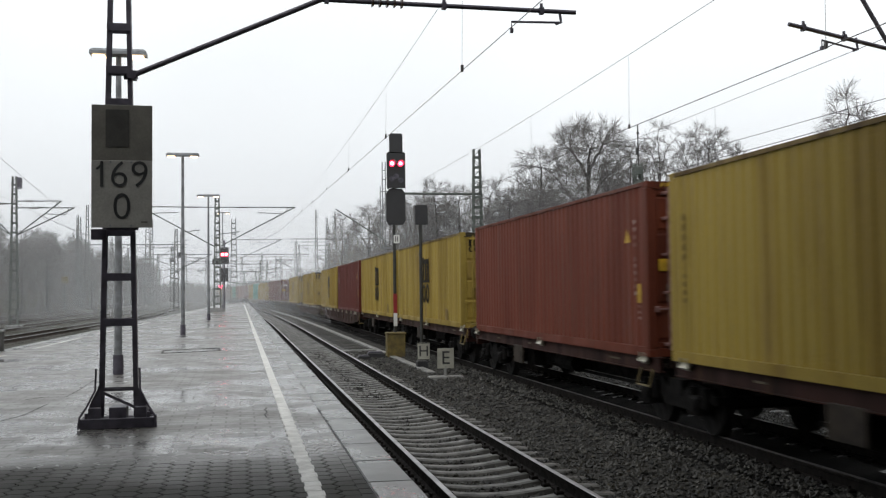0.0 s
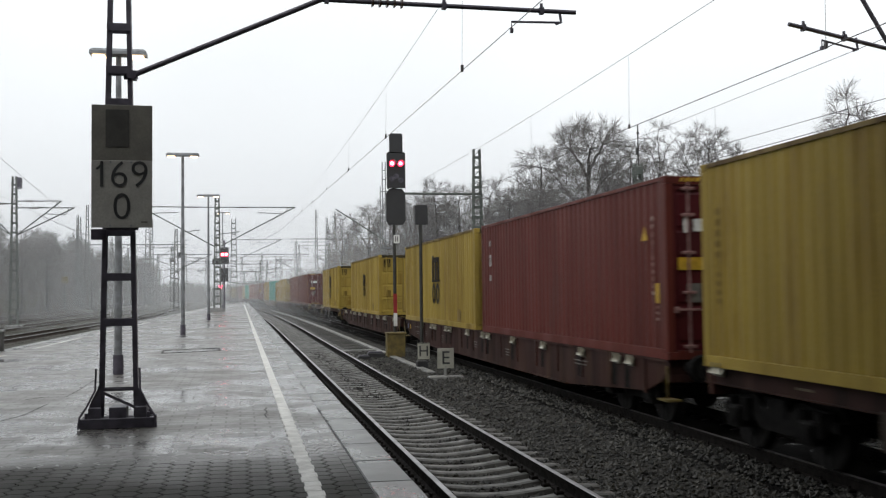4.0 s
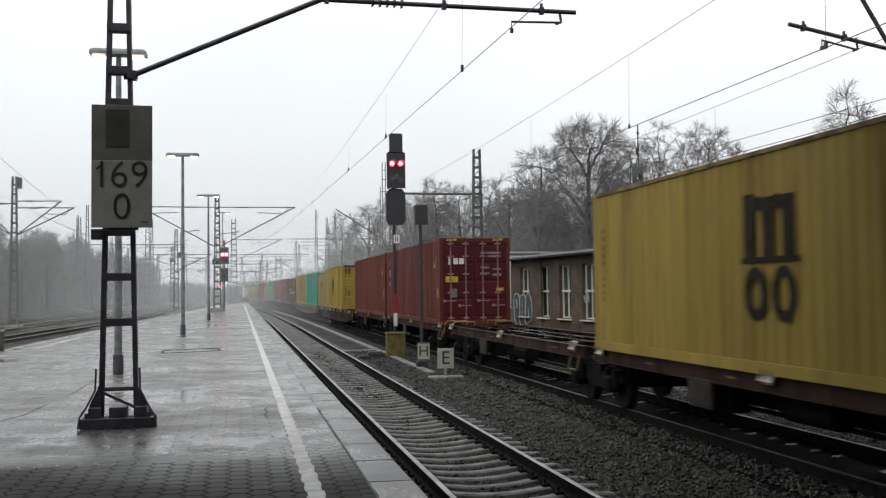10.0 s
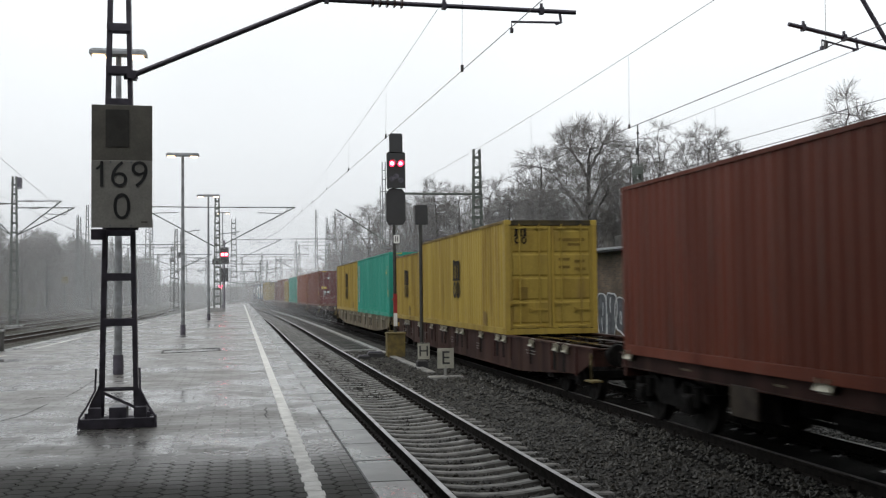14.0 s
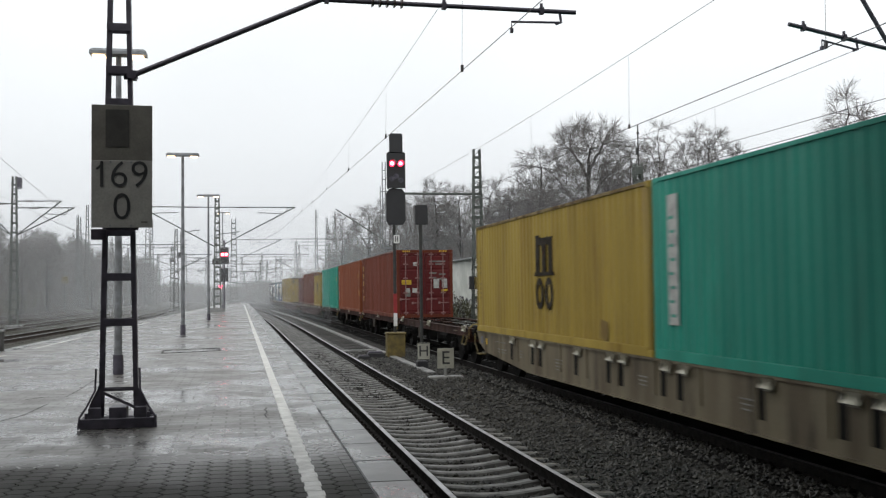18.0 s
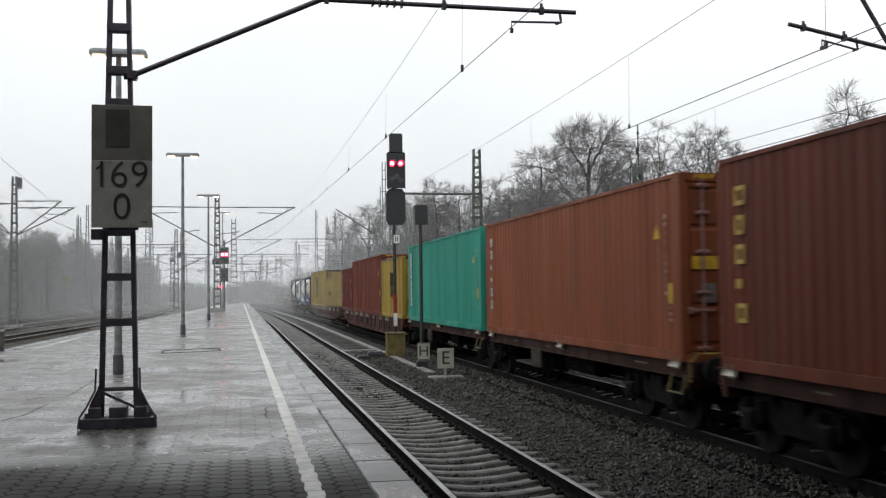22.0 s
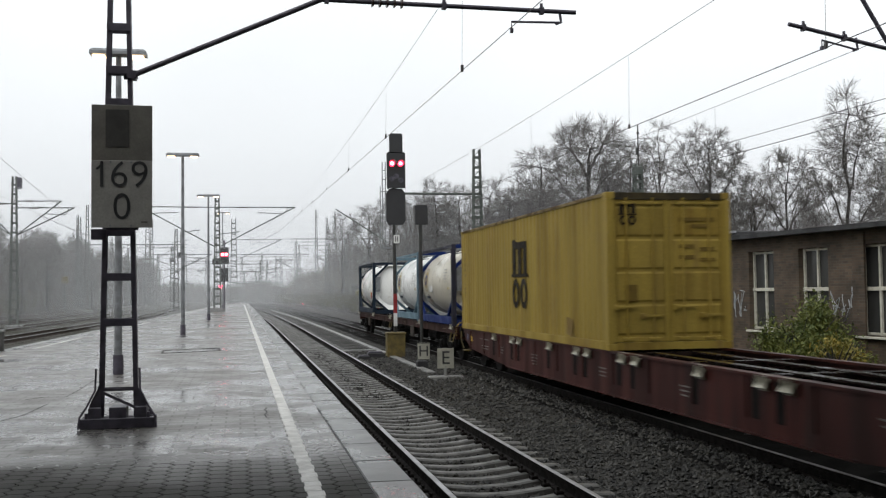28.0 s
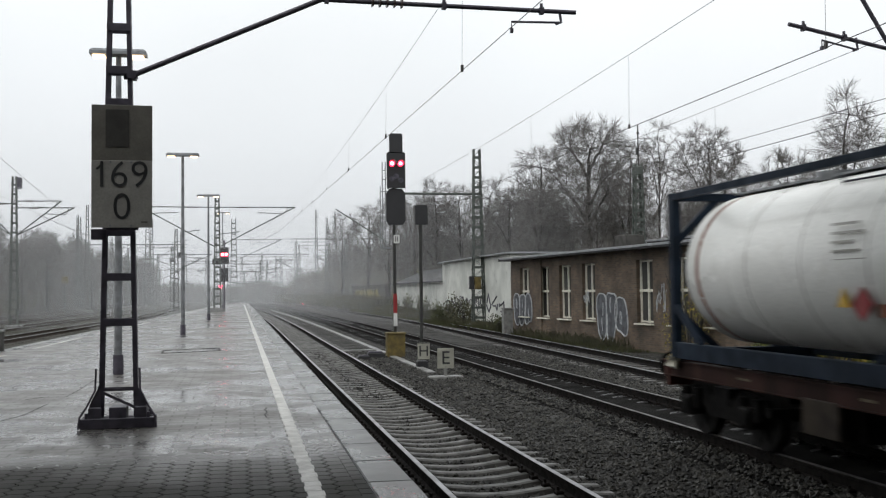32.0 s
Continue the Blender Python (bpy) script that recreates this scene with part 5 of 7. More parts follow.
def buffers(t, y, sg, mat):
    for sx in (-0.875, 0.875):
        s = Shape().tube([(sx, y - sg * 0.5, 0.98), (sx, y - sg * 0.12, 0.98)], 0.09, 10)
        s.tube([(sx, y - sg * 0.12, 0.98), (sx, y - sg * 0.08, 0.98), (sx, y, 0.98)], [0.05, 0.22, 0.2], 14)
        part("buffer", s, M_GRIMESHADE, t)
    part("coupling", Shape().tube([(0, y - sg * 0.4, 0.95), (0, y - sg * 0.1, 0.86), (0, y + sg * 0.05, 0.8)], 0.05, 6).box((0, y - sg * 0.1, 0.84), (0.1, 0.3, 0.12)), M_GRIMESHADE, t)


def latch(t, x, y, z, w=0.26):
    s = Shape()
    m = Matrix.Rotation(radians(-58), 3, "Y")
    s.box((x, y, z), (0.2, w, 0.018), m)
    s.box((x + 0.02, y, z - 0.07), (0.03, w * 0.7, 0.1))
    s.box((x - 0.02, y - w * 0.28, z), (0.05, 0.03, 0.14)).box((x - 0.02, y + w * 0.28, z), (0.05, 0.03, 0.14))
    part("container_spigot", s, M_LATCH, t, "folding bare steel container spigot")


def deep_wagon(s0, s1, mat, label, loads, plates=True):
    """A long flat wagon with deep fish-belly side sills, open deck and folding spigots."""
    L = s1 - s0
    t = thing("container_wagon", label, "wagon", group="wagons of the train")
    top, h = 1.096, L / 2 - 0.55
    belly, deep = h - 0.95, h - 5.0
    for sx in (-1, 1):
        prof = [(-h, top), (-h, top - 0.12), (-h + 0.3, top - 0.36), (-belly, top - 0.56), (-deep, top - 0.8), (deep, top - 0.8), (belly, top - 0.56), (h - 0.3, top - 0.36), (h, top - 0.12), (h, top)]
        s = Shape().prism(prof, lambda u, q, w, k=sx: (k * (1.17 + w), u, q), 0.014)
        s.box((sx * 1.14, 0, top - 0.02), (0.16, 2 * h, 0.04))
        s.box((sx * 1.15, 0, top - 0.79), (0.16, 2 * deep, 0.025))
        part("side_sill", s, mat, t)
        n = int(2 * belly / 1.55)
        for i in range(n + 1):
            y = -belly + i * 2 * belly / n
            part("sill_rib", Shape().slab((sx * 1.195, y, top - 0.32), (0.03, 0.07, 0.56), 0.006), mat, t)
    for x in (-0.4, 0.4):
        part("centre_sill", Shape().box((x, 0, top - 0.25), (0.03, 2 * h, 0.42)).box((x, 0, top - 0.05), (0.16, 2 * h, 0.03)), M_WETDECK, t)
    n = int(L / 2.4)
    for i in range(n + 1):
        y = -h + 0.1 + i * (2 * h - 0.2) / n
        part("cross_member", Shape().box((0, y, top - 0.14), (2.3, 0.12, 0.2)), M_WETDECK, t)
    part("air_tank", Shape().tube([(0.55, -1.0, 0.55), (0.55, 0.3, 0.55)], 0.2, 12), M_GRIMESHADE, t)
    part("valve_box", Shape().slab((-0.6, 0.8, 0.6), (0.3, 0.9, 0.3), 0.02), M_GRIMESHADE, t)
    part("brake_rod", Shape().bar((0, -belly, 0.55), (0, belly, 0.55), 0.05), M_GRIMESHADE, t)
    for e in (-1, 1):
        part("headstock", Shape().slab((0, e * (h - 0.1), top - 0.19), (2.3, 0.12, 0.34), 0.01), mat, t)
        buffers(t, e * L / 2, e, mat)
        bogie(t, e * (h - 1.9))
        part("grab_rail", Shape().tube([(-1.2, e * (h - 0.05), 0.5), (-1.25, e * (h + 0.06), 0.75), (-1.25, e * (h + 0.06), 1.0)], 0.018, 6).box((-1.1, e * (h - 0.2), 0.45), (0.25, 0.35, 0.03)), M_YBOX, t)
    for y in [-h + 1.5 + k * (2 * h - 5.4) / 8 for k in range(9)]:
        for d in ((0.0,) if int(y * 7) % 2 else (0.0, 0.62)):
            latch(t, -1.235, y + d, top - 0.08, 0.3)
            # flat dark slab on the sill stands for a recess's shadow
            part("spigot_recess", cached("recess", lambda: Shape().slab((0, 0, 0), (0.02, 0.2, 0.52), 0.004).mesh("spigot_recess", M_GRIMESHADE)), M_GRIMESHADE, t, "flat dark panel painted for the shade of a sill recess").location = (-1.178, y + d + 0.27, top - 0.33)
    if plates:
        for y, w, z, n in ((h - 2.6, 1.9, top - 0.22, 1), (h - 2.7, 1.5, top - 0.4, 2), (h - 4.5, 0.5, top - 0.34, 3), (h - 7.4, 0.9, top - 0.36, 4), (0.5, 0.7, top - 0.34, 3), (-3.0, 0.6, top - 0.36, 3), (-h + 4.2, 1.4, top - 0.28, 2)):
            if abs(y) < h:
                for k in range(n):
                    part("stencilled_line", Shape().box((-1.192, y, z - k * 0.07), (0.006, w * 0.55 * (1 - 0.12 * k), 0.022)), M_STENCIL, t)
        part("brake_label", Shape().box((-1.19, h - 1.05, top - 0.26), (0.006, 0.2, 0.16)), M_LABELY, t, "yellow brake label")
        part("blue_label", Shape().box((-1.19, h - 0.55, top - 0.24), (0.006, 0.16, 0.18)), M_FADEBLUE, t, "faded blue label")
    CARS.append((t, (s0 + s1) / 2))
    return t


def slim_wagon(s0, s1, mat, label, units=2):
    """An articulated wagon of one or two low skeletal frames with slim sills, boxes and bogies at the joints."""
    L = s1 - s0
    t = thing("container_wagon", label, "wagon", group="wagons of the train")
    top = 1.096
    u = L / units
    for k in range(units):
        c = -L / 2 + (k + 0.5) * u
        h = u / 2 - 0.32
        for sx in (-1, 1):
            s = Shape().slab((sx * 1.1, c, top - 0.12), (0.05, 2 * h, 0.24), 0.006)
            s.box((sx * 1.08, c, top - 0.01), (0.16, 2 * h, 0.02)).box((sx * 1.08, c, top - 0.235), (0.14, 2 * h, 0.02))
            part("side_sill", s, mat, t)
        for x in (-0.3, 0.3):
            part("centre_sill", Shape().box((x, c, top - 0.2), (0.03, 2 * h, 0.36)).box((x, c, top - 0.02), (0.14, 2 * h, 0.03)), M_WETDECK, t)
        for i in range(7):
            y = c - h + 0.1 + i * (2 * h - 0.2) / 6
            part("cross_member", Shape().box((0, y, top - 0.1), (2.2, 0.12, 0.16)), M_WETDECK, t)
        for y in (c + h * 0.3, ):
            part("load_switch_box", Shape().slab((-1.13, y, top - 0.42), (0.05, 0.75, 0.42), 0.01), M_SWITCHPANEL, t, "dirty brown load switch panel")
        part("air_tank", Shape().tube([(-0.5, c - 0.7, 0.6), (-0.5, c + 0.5, 0.6)], 0.19, 12), M_GRIMESHADE, t)
        part("brake_rigging", Shape().slab((0.1, c, 0.6), (0.5, max(1.0, 2 * h - 5.2), 0.34), 0.03).bar((-0.3, c - h + 2.6, 0.42), (-0.3, c + h - 2.6, 0.42), 0.06).bar((0.5, c - h + 2.6, 0.4), (0.5, c + h - 2.6, 0.4), 0.06), M_GRIMESHADE, t, "oily black brake rigging")
        part("brake_box", Shape().slab((0.6, c + 0.6, 0.6), (0.4, 1.1, 0.3), 0.02), M_GRIMESHADE, t)
        part("valve_box", Shape().slab((-0.75, c + 1.7, 0.62), (0.3, 0.6, 0.4), 0.02), M_GRIMESHADE, t)
        for y in (c - h + 0.45, c - h * 0.02, c + h - 0.5):
            latch(t, -1.2, y, top + 0.0, 0.34)
        for yy, w in ((c - h + 2.0, 0.5), (c + 1.0, 0.25), (c + h - 2.6, 0.35)):
            part("stencilled_line", Shape().box((-1.128, yy, top - 0.12), (0.006, w, 0.03)), M_CARBEIGE, t)
        part("grab_rail", Shape().tube([(-1.15, c - h + 0.2, 0.9), (-1.22, c - h + 0.2, 0.62), (-1.22, c - h + 0.7, 0.62), (-1.15, c - h + 0.7, 0.9)], 0.02, 6), M_YBOX, t, "yellow grab rail")
    ys = [-L / 2 + 2.0] + [-L / 2 + u * k for k in range(1, units)] + [L / 2 - 2.0]
    for y in ys:
        bogie(t, y)
    for e in (-1, 1):
        part("headstock", Shape().slab((0, e * (L / 2 - 0.5), top - 0.2), (2.3, 0.12, 0.4), 0.01), mat, t)
        buffers(t, e * L / 2, e, mat)
        for sx in (-1, 1):
            y = e * (L / 2 - 0.42)
            part("end_handrail", Shape().tube([(sx * 0.35, y, top - 0.1), (sx * 0.35, y, top + 0.12), (sx * 1.0, y, top + 0.12), (sx * 1.12, y, top - 0.0), (sx * 1.12, y, top - 0.3)], 0.02, 6), M_HANDRAIL, t, "yellow shunter's handrail")
    CARS.append((t, (s0 + s1) / 2))
    return t


def dished(r, length, n=48):
    """A closed tank along y with dished ends."""
    s, rings = Shape(), []
    for k in range(9):
        a = k / 8 * math.pi / 2
        rings.append((-length / 2 - 0.32 * math.cos(a), max(0.02, r * math.sin(a))))
    rings += [(-y, q) for y, q in reversed(rings)]
    v, f = [], []
    for y, q in rings:
        v += [(q * math.cos(2 * math.pi * i / n), y, q * math.sin(2 * math.pi * i / n)) for i in range(n)]
    for j in range(len(rings) - 1):
        f += [(j * n + i, j * n + (i + 1) % n, (j + 1) * n + (i + 1) % n, (j + 1) * n + i) for i in range(n)]
    f += [tuple(range(n)), tuple(range(len(v) - 1, len(v) - n - 1, -1))]
    return s.add(v, f)


def tank_container(s0, s1, frame_mat, tank_mat, label, rondel=False, band=False):
    length, w, H = 6.06, 2.438, 2.591
    t = thing("tank_container", label, "tank container", group="tank containers on the train")
    x, e2 = w / 2, length / 2
    r = 1.13
    zc = 1.4
    tk = part("tank", dished(r, length - 0.86), tank_mat, t, smooth=True)
    tk.location = (0, 0, zc)
    for y in (-1.9, -0.55, 0.8, 2.25):
        wide = 0.05 if y > 2 and band else 0.012
        s = Shape().tube([(0, y - wide, 0), (0, y + wide, 0)], r + 0.003, 40)
        bnd = part("band", s, M_RUSTBROWN if (band and y > 2) else M_SEAM, tk)
    part("manhole", Shape().tube([(0, 0.3, r - 0.02), (0, 0.3, r + 0.1)], 0.3, 16).tube([(0.2, 1.2, r - 0.1), (0.2, 1.2, r + 0.08)], 0.12, 10), M_GALV, tk)
    for sx in (-1, 1):
        for e in (-1, 1):
            part("corner_post", Shape().slab((sx * (x - 0.07), e * (e2 - 0.075), H / 2), (0.14, 0.15, H), 0.01), M_POST if frame_mat is M_BLUE else frame_mat, t)
        part("bottom_rail", Shape().slab((sx * (x - 0.06), 0, 0.17), (0.1, length - 0.3, 0.24), 0.01), frame_mat, t)
        part("top_rail", Shape().slab((sx * (x - 0.06), 0, H - 0.06), (0.1, length - 0.3, 0.1), 0.01), M_POST if frame_mat is M_BLUE else frame_mat, t)
        for e in (-1, 1):
            s = Shape().bar((sx * (x - 0.06), e * (e2 - 0.1), 0.85), (sx * (x - 0.06), e * (e2 - 0.95), 0.27), 0.09)
            part("side_gusset", s, frame_mat, t)
    for e in (-1, 1):
        y = e * (e2 - 0.075)
        part("end_header", Shape().slab((0, y, H - 0.06), (w - 0.2, 0.12, 0.12), 0.01), frame_mat, t)
        part("end_sill", Shape().slab((0, y, 0.1), (w - 0.2, 0.12, 0.18), 0.01), frame_mat, t)
        for sx in (-1, 1):
            for z0, z1 in ((H - 0.1, H - 0.75), (0.15, 0.75)):
                part("end_brace", Shape().bar((sx * 0.45, y, z0), (sx * (x - 0.1), y, z1), 0.1, 0.1), frame_mat, t)
        # dished end plate that closes the frame round the tank
        s = Shape()
        out = [(-1.05, 0.62), (-0.5, 0.2), (0.5, 0.2), (1.05, 0.62), (1.05, 2.0), (0.5, 2.42), (-0.5, 2.42), (-1.05, 2.0)]
        inn = [(0.98 * math.cos(a), zc + 0.98 * math.sin(a)) for a in [math.atan2(q - zc, p) for p, q in out]]
        ye = y - e * 0.12
        s.add([(p, ye, q) for p, q in out] + [(p, ye - e * 0.12, q) for p, q in inn], [(i, (i + 1) % 8, 8 + (i + 1) % 8, 8 + i) for i in range(8)])
        if e < 0:
            part("end_ring", s, tank_mat, t)
    part("ladder", Shape().tube([(0.72, -e2 + 0.06, 0.3), (0.72, -e2 + 0.06, 2.4)], 0.02, 6).tube([(1.0, -e2 + 0.06, 0.3), (1.0, -e2 + 0.06, 2.4)], 0.02, 6), M_GALV, t)
    for k in range(7):
        part("ladder_rung", Shape().tube([(0.72, -e2 + 0.06, 0.45 + k * 0.28), (1.0, -e2 + 0.06, 0.45 + k * 0.28)], 0.014, 6), M_GALV, t)
    part("walkway", Shape().box((0.0, 0, H - 0.03), (0.45, length - 0.6, 0.03)), M_GALV, t)
    part("top_pipe", Shape().tube([(-0.62, -2.2, zc + 0.97), (-0.6, -0.7, zc + 0.985), (-0.3, -0.2, zc + 1.13)], 0.014, 6), M_POST, t, "dark pipe over the tank's shoulder")
    part("document_box", Shape().slab((-0.95, -e2 + 0.1, 1.5), (0.2, 0.14, 0.75), 0.02), M_GALV, t)
    # plates and hazard diamonds on end and side
    ye = -e2 + 0.02 + 0.13
    turn = Matrix.Rotation(radians(45), 3, "Y")
    part("hazard_diamond", Shape().box((0.45, -length / 2 + 0.1, 1.75), (0.26, 0.02, 0.26), turn), M_REDPAINT, t, "red hazard diamond")
    part("orange_plate", Shape().box((0.47, -length / 2 + 0.1, 1.42), (0.3, 0.02, 0.12)).box((0.05, -length / 2 + 0.1, 1.25), (0.34, 0.02, 0.34)), M_RUSTBROWN, t, "orange-brown plates")
    part("warning_triangle", Shape().prism([(-0.16, 0), (0.16, 0), (0, 0.26)], lambda u, q, w: (0.5 + u, -length / 2 + 0.09 + w, 0.98 + q), 0.02), M_LABELY, t, "yellow warning triangle")
    s = Shape()
    for k in range(7):
        s.box((-0.02, -length / 2 + 0.1, 1.95 - k * 0.065), (0.26 - 0.03 * (k % 3), 0.02, 0.035))
    part("stencilled_lines", s, M_STEEL, t)
    s = Shape()
    for k in range(8):
        a = radians(205 - k * 5.2)
        s.box((math.cos(a) * (r + 0.008), -1.55 + 0.05 * (k % 3), zc + math.sin(a) * (r + 0.008) + 0.2), (0.012, 0.6 - 0.1 * (k % 3), 0.03), Matrix.Rotation(-(a - math.pi), 3, "Y"))
    part("side_lines", s, M_SEAM, t)
    if not band:
        part("side_label", Shape().box((-r - 0.002, 1.0, zc - 0.2), (0.02, 0.5, 0.22)), M_WHITE, t, "white printed label")
        part("small_label", Shape().box((-r + 0.02, -1.9, zc - 0.15), (0.02, 0.3, 0.18)), M_TAN, t, "faded yellow label")
    if band:
        part("side_diamond", Shape().box((-r - 0.0, -1.8, zc - 0.48), (0.02, 0.27, 0.27), Matrix.Rotation(radians(45), 3, "X")), M_REDPAINT, t, "red hazard diamond")
        part("side_plate", Shape().box((-r + 0.06, -2.15, zc - 0.55), (0.02, 0.26, 0.14)), M_RUSTBROWN, t)
        part("side_triangle", Shape().prism([(-0.13, 0), (0.13, 0), (0, 0.22)], lambda u, q, w: (-r + 0.02 - w, -1.42 + u, zc - 0.52 + q), 0.01), M_LABELY, t)
    if rondel:
        def disc(r0, r1, lift):
            """A flat ring bent round the tank's side."""
            sh, n = Shape(), 32
            v = []
            for i in range(n):
                a = 2 * math.pi * i / n
                for q in (r0, r1):
                    y, z = 1.95 + q * math.cos(a), q * math.sin(a) + 0.12
                    v.append((-math.sqrt((r + lift) ** 2 - z * z), y, zc + z))
            return sh.add(v, [(2 * i, 2 * i + 1, (2 * i + 3) % (2 * n), (2 * i + 2) % (2 * n)) for i in range(n)])
        part("round_mark_rim", disc(0.37, 0.41, 0.008), M_MARKTAN, t, "thin tan rim of the round mark")
        part("round_mark", disc(0.2, 0.31, 0.008), M_MARKTAN, t, "round tan painted band")
        part("round_mark_core", disc(0.0, 0.2, 0.009), M_BLUE, t, "dark blue core")
        part("round_mark_dot", disc(0.0, 0.08, 0.012), M_MARKTAN, t)
        part("mark_line", Shape().box((-r + 0.1, 1.95, zc - 0.5), (0.03, 0.5, 0.08), Matrix.Rotation(radians(-24), 3, "Y")), M_NAVY, t)
    CONTAINERS.append((t, (s0 + s1) / 2, 0.36))
    return t


def train():
    y40 = "yellow forty-foot container with a dark house mark on its wagon"
    yl = lambda a, b, lab=y40, k=1.0: container(a, b, M_YELLOW, lab, mark="logo", mark_size=k)
    yl(2.35, 14.65)
    container(15.5, 27.9, M_RED, "rust-red corrugated forty-foot container")
    yl(29.8, 42.15)
    yl(43.05, 55.35)
    container(56.6, 68.9, M_MAROON, "maroon forty-foot container with white upright lettering", mark="three", mark_mat=M_PALE)
    yl(69.75, 82.05)
    yl(90.0, 102.3, "yellow container with closed doors beside an empty slot", 0.72)
    yl(110.3, 122.6, "yellow container with closed doors behind an empty slot")
    container(137.6, 149.95, M_MAROON, "maroon container with white lettering on its doors", mark="three", mark_mat=M_PALE)
    container(150.65, 162.95, M_RED, "rust-red forty-foot container with a plain side")
    yl(170.9, 183.2, y40, 0.72)
    container(183.4, 189.6, M_YELLOW, "short yellow twenty-foot container with a house mark", mark="logo", height=2.591, mark_size=0.72)
    container(191.1, 203.4, M_TEAL, "teal-green forty-foot container with white upright lettering", mark="upright", mark_mat=M_PALE)
    yl(203.55, 215.8)
    container(230.65, 242.9, M_RED, "red container with golden upright lettering and closed doors", mark="upright", mark_mat=M_GOLD)
    container(244.2, 256.5, M_RUSTORANGE, "rust-orange container with white upright lettering", mark="upright", mark_mat=M_PALE)
    container(257.15, 269.45, M_TEAL, "teal-green container with white upright lettering on its far end", mark="upright", mark_mat=M_PALE)
    container(271.0, 277.25, M_YELLOW, "short yellow twenty-foot container with a house mark", mark="logo", height=2.591, mark_size=0.72)
    container(277.4, 289.75, M_RED, "tall red container between two short ones")
    container(289.95, 296.3, M_MAROON, "short maroon container on the long red wagon", mark="upright", mark_mat=M_PALE, height=2.591)
    yl(310.0, 322.3, "yellow container with closed doors on the long red wagon")
    tank_container(323.75, 329.8, M_BLUE, M_TANKGREY, "weathered grey tank in a blue frame with a round mark", rondel=True)
    tank_container(330.05, 336.15, M_SKYBLUE, M_TANK, "white tank in a light blue frame with a round mark", rondel=True)
    tank_container(343.05, 349.1, M_NAVY, M_TANK, "white tank in a dark navy frame with hazard diamonds", band=True)
    slim_wagon(1.5, 28.6, M_CARBROWN, "low brown articulated container wagon")
    slim_wagon(29.0, 55.8, M_CARBROWN, "low brown articulated container wagon")
    deep_wagon(56.1, 82.7, M_CARBROWN, "long brown flat wagon with bright spigots and stencilled lines", 1)
    deep_wagon(83.1, 109.3, M_CARBROWN, "long brown flat wagon loaded only in its middle", 1)
    slim_wagon(109.7, 136.7, M_CARBROWN, "articulated skeletal wagon with one empty frame")
    slim_wagon(137.0, 163.6, M_CARBROWN, "low brown articulated wagon under two containers")
    deep_wagon(164.1, 190.2, M_CARBROWN, "long brown flat wagon with an empty front slot", 1)
    deep_wagon(190.5, 216.5, M_CARBEIGE, "long dusty beige flat wagon", 1)
    slim_wagon(216.9, 243.5, M_CARBROWN, "articulated skeletal wagon with one empty frame")
    slim_wagon(243.7, 270.0, M_CARBROWN, "low brown articulated container wagon")
    deep_wagon(270.4, 296.7, M_CARRED, "long red-brown flat wagon with fish-belly sills", 1)
    deep_wagon(297.0, 322.8, M_CARRED, "long red flat wagon with its front half empty", 1)
    slim_wagon(323.2, 349.9, M_CARBROWN, "skeletal wagon under three tank containers at the train's end")


train()


def along(s, t, z):
    """The pose of a thing at place s of the train at time t."""
    y = s - SPEED * t
    return pose(X_TRAIN + drift(y), y, z, rz=heading(y))


def motions():
    ticks = [i for i in range(33)]
    for ob, s, base in CONTAINERS:
        walk(ob, [(t, along(s, t, base)) for t in ticks])
    for ob, s in CARS:
        walk(ob, [(t, along(s, t, RAIL_Z)) for t in ticks])
    # the wheels roll: two frames of the film between rows, under a quarter turn
    turns = [i / 15 for i in range(481)]
    for w in WHEELS:
        at = w.location.copy()
        walk(w, [(t, Matrix.Translation(at) @ Matrix.Rotation(SPEED * t / 0.46, 4, "X")) for t in turns])


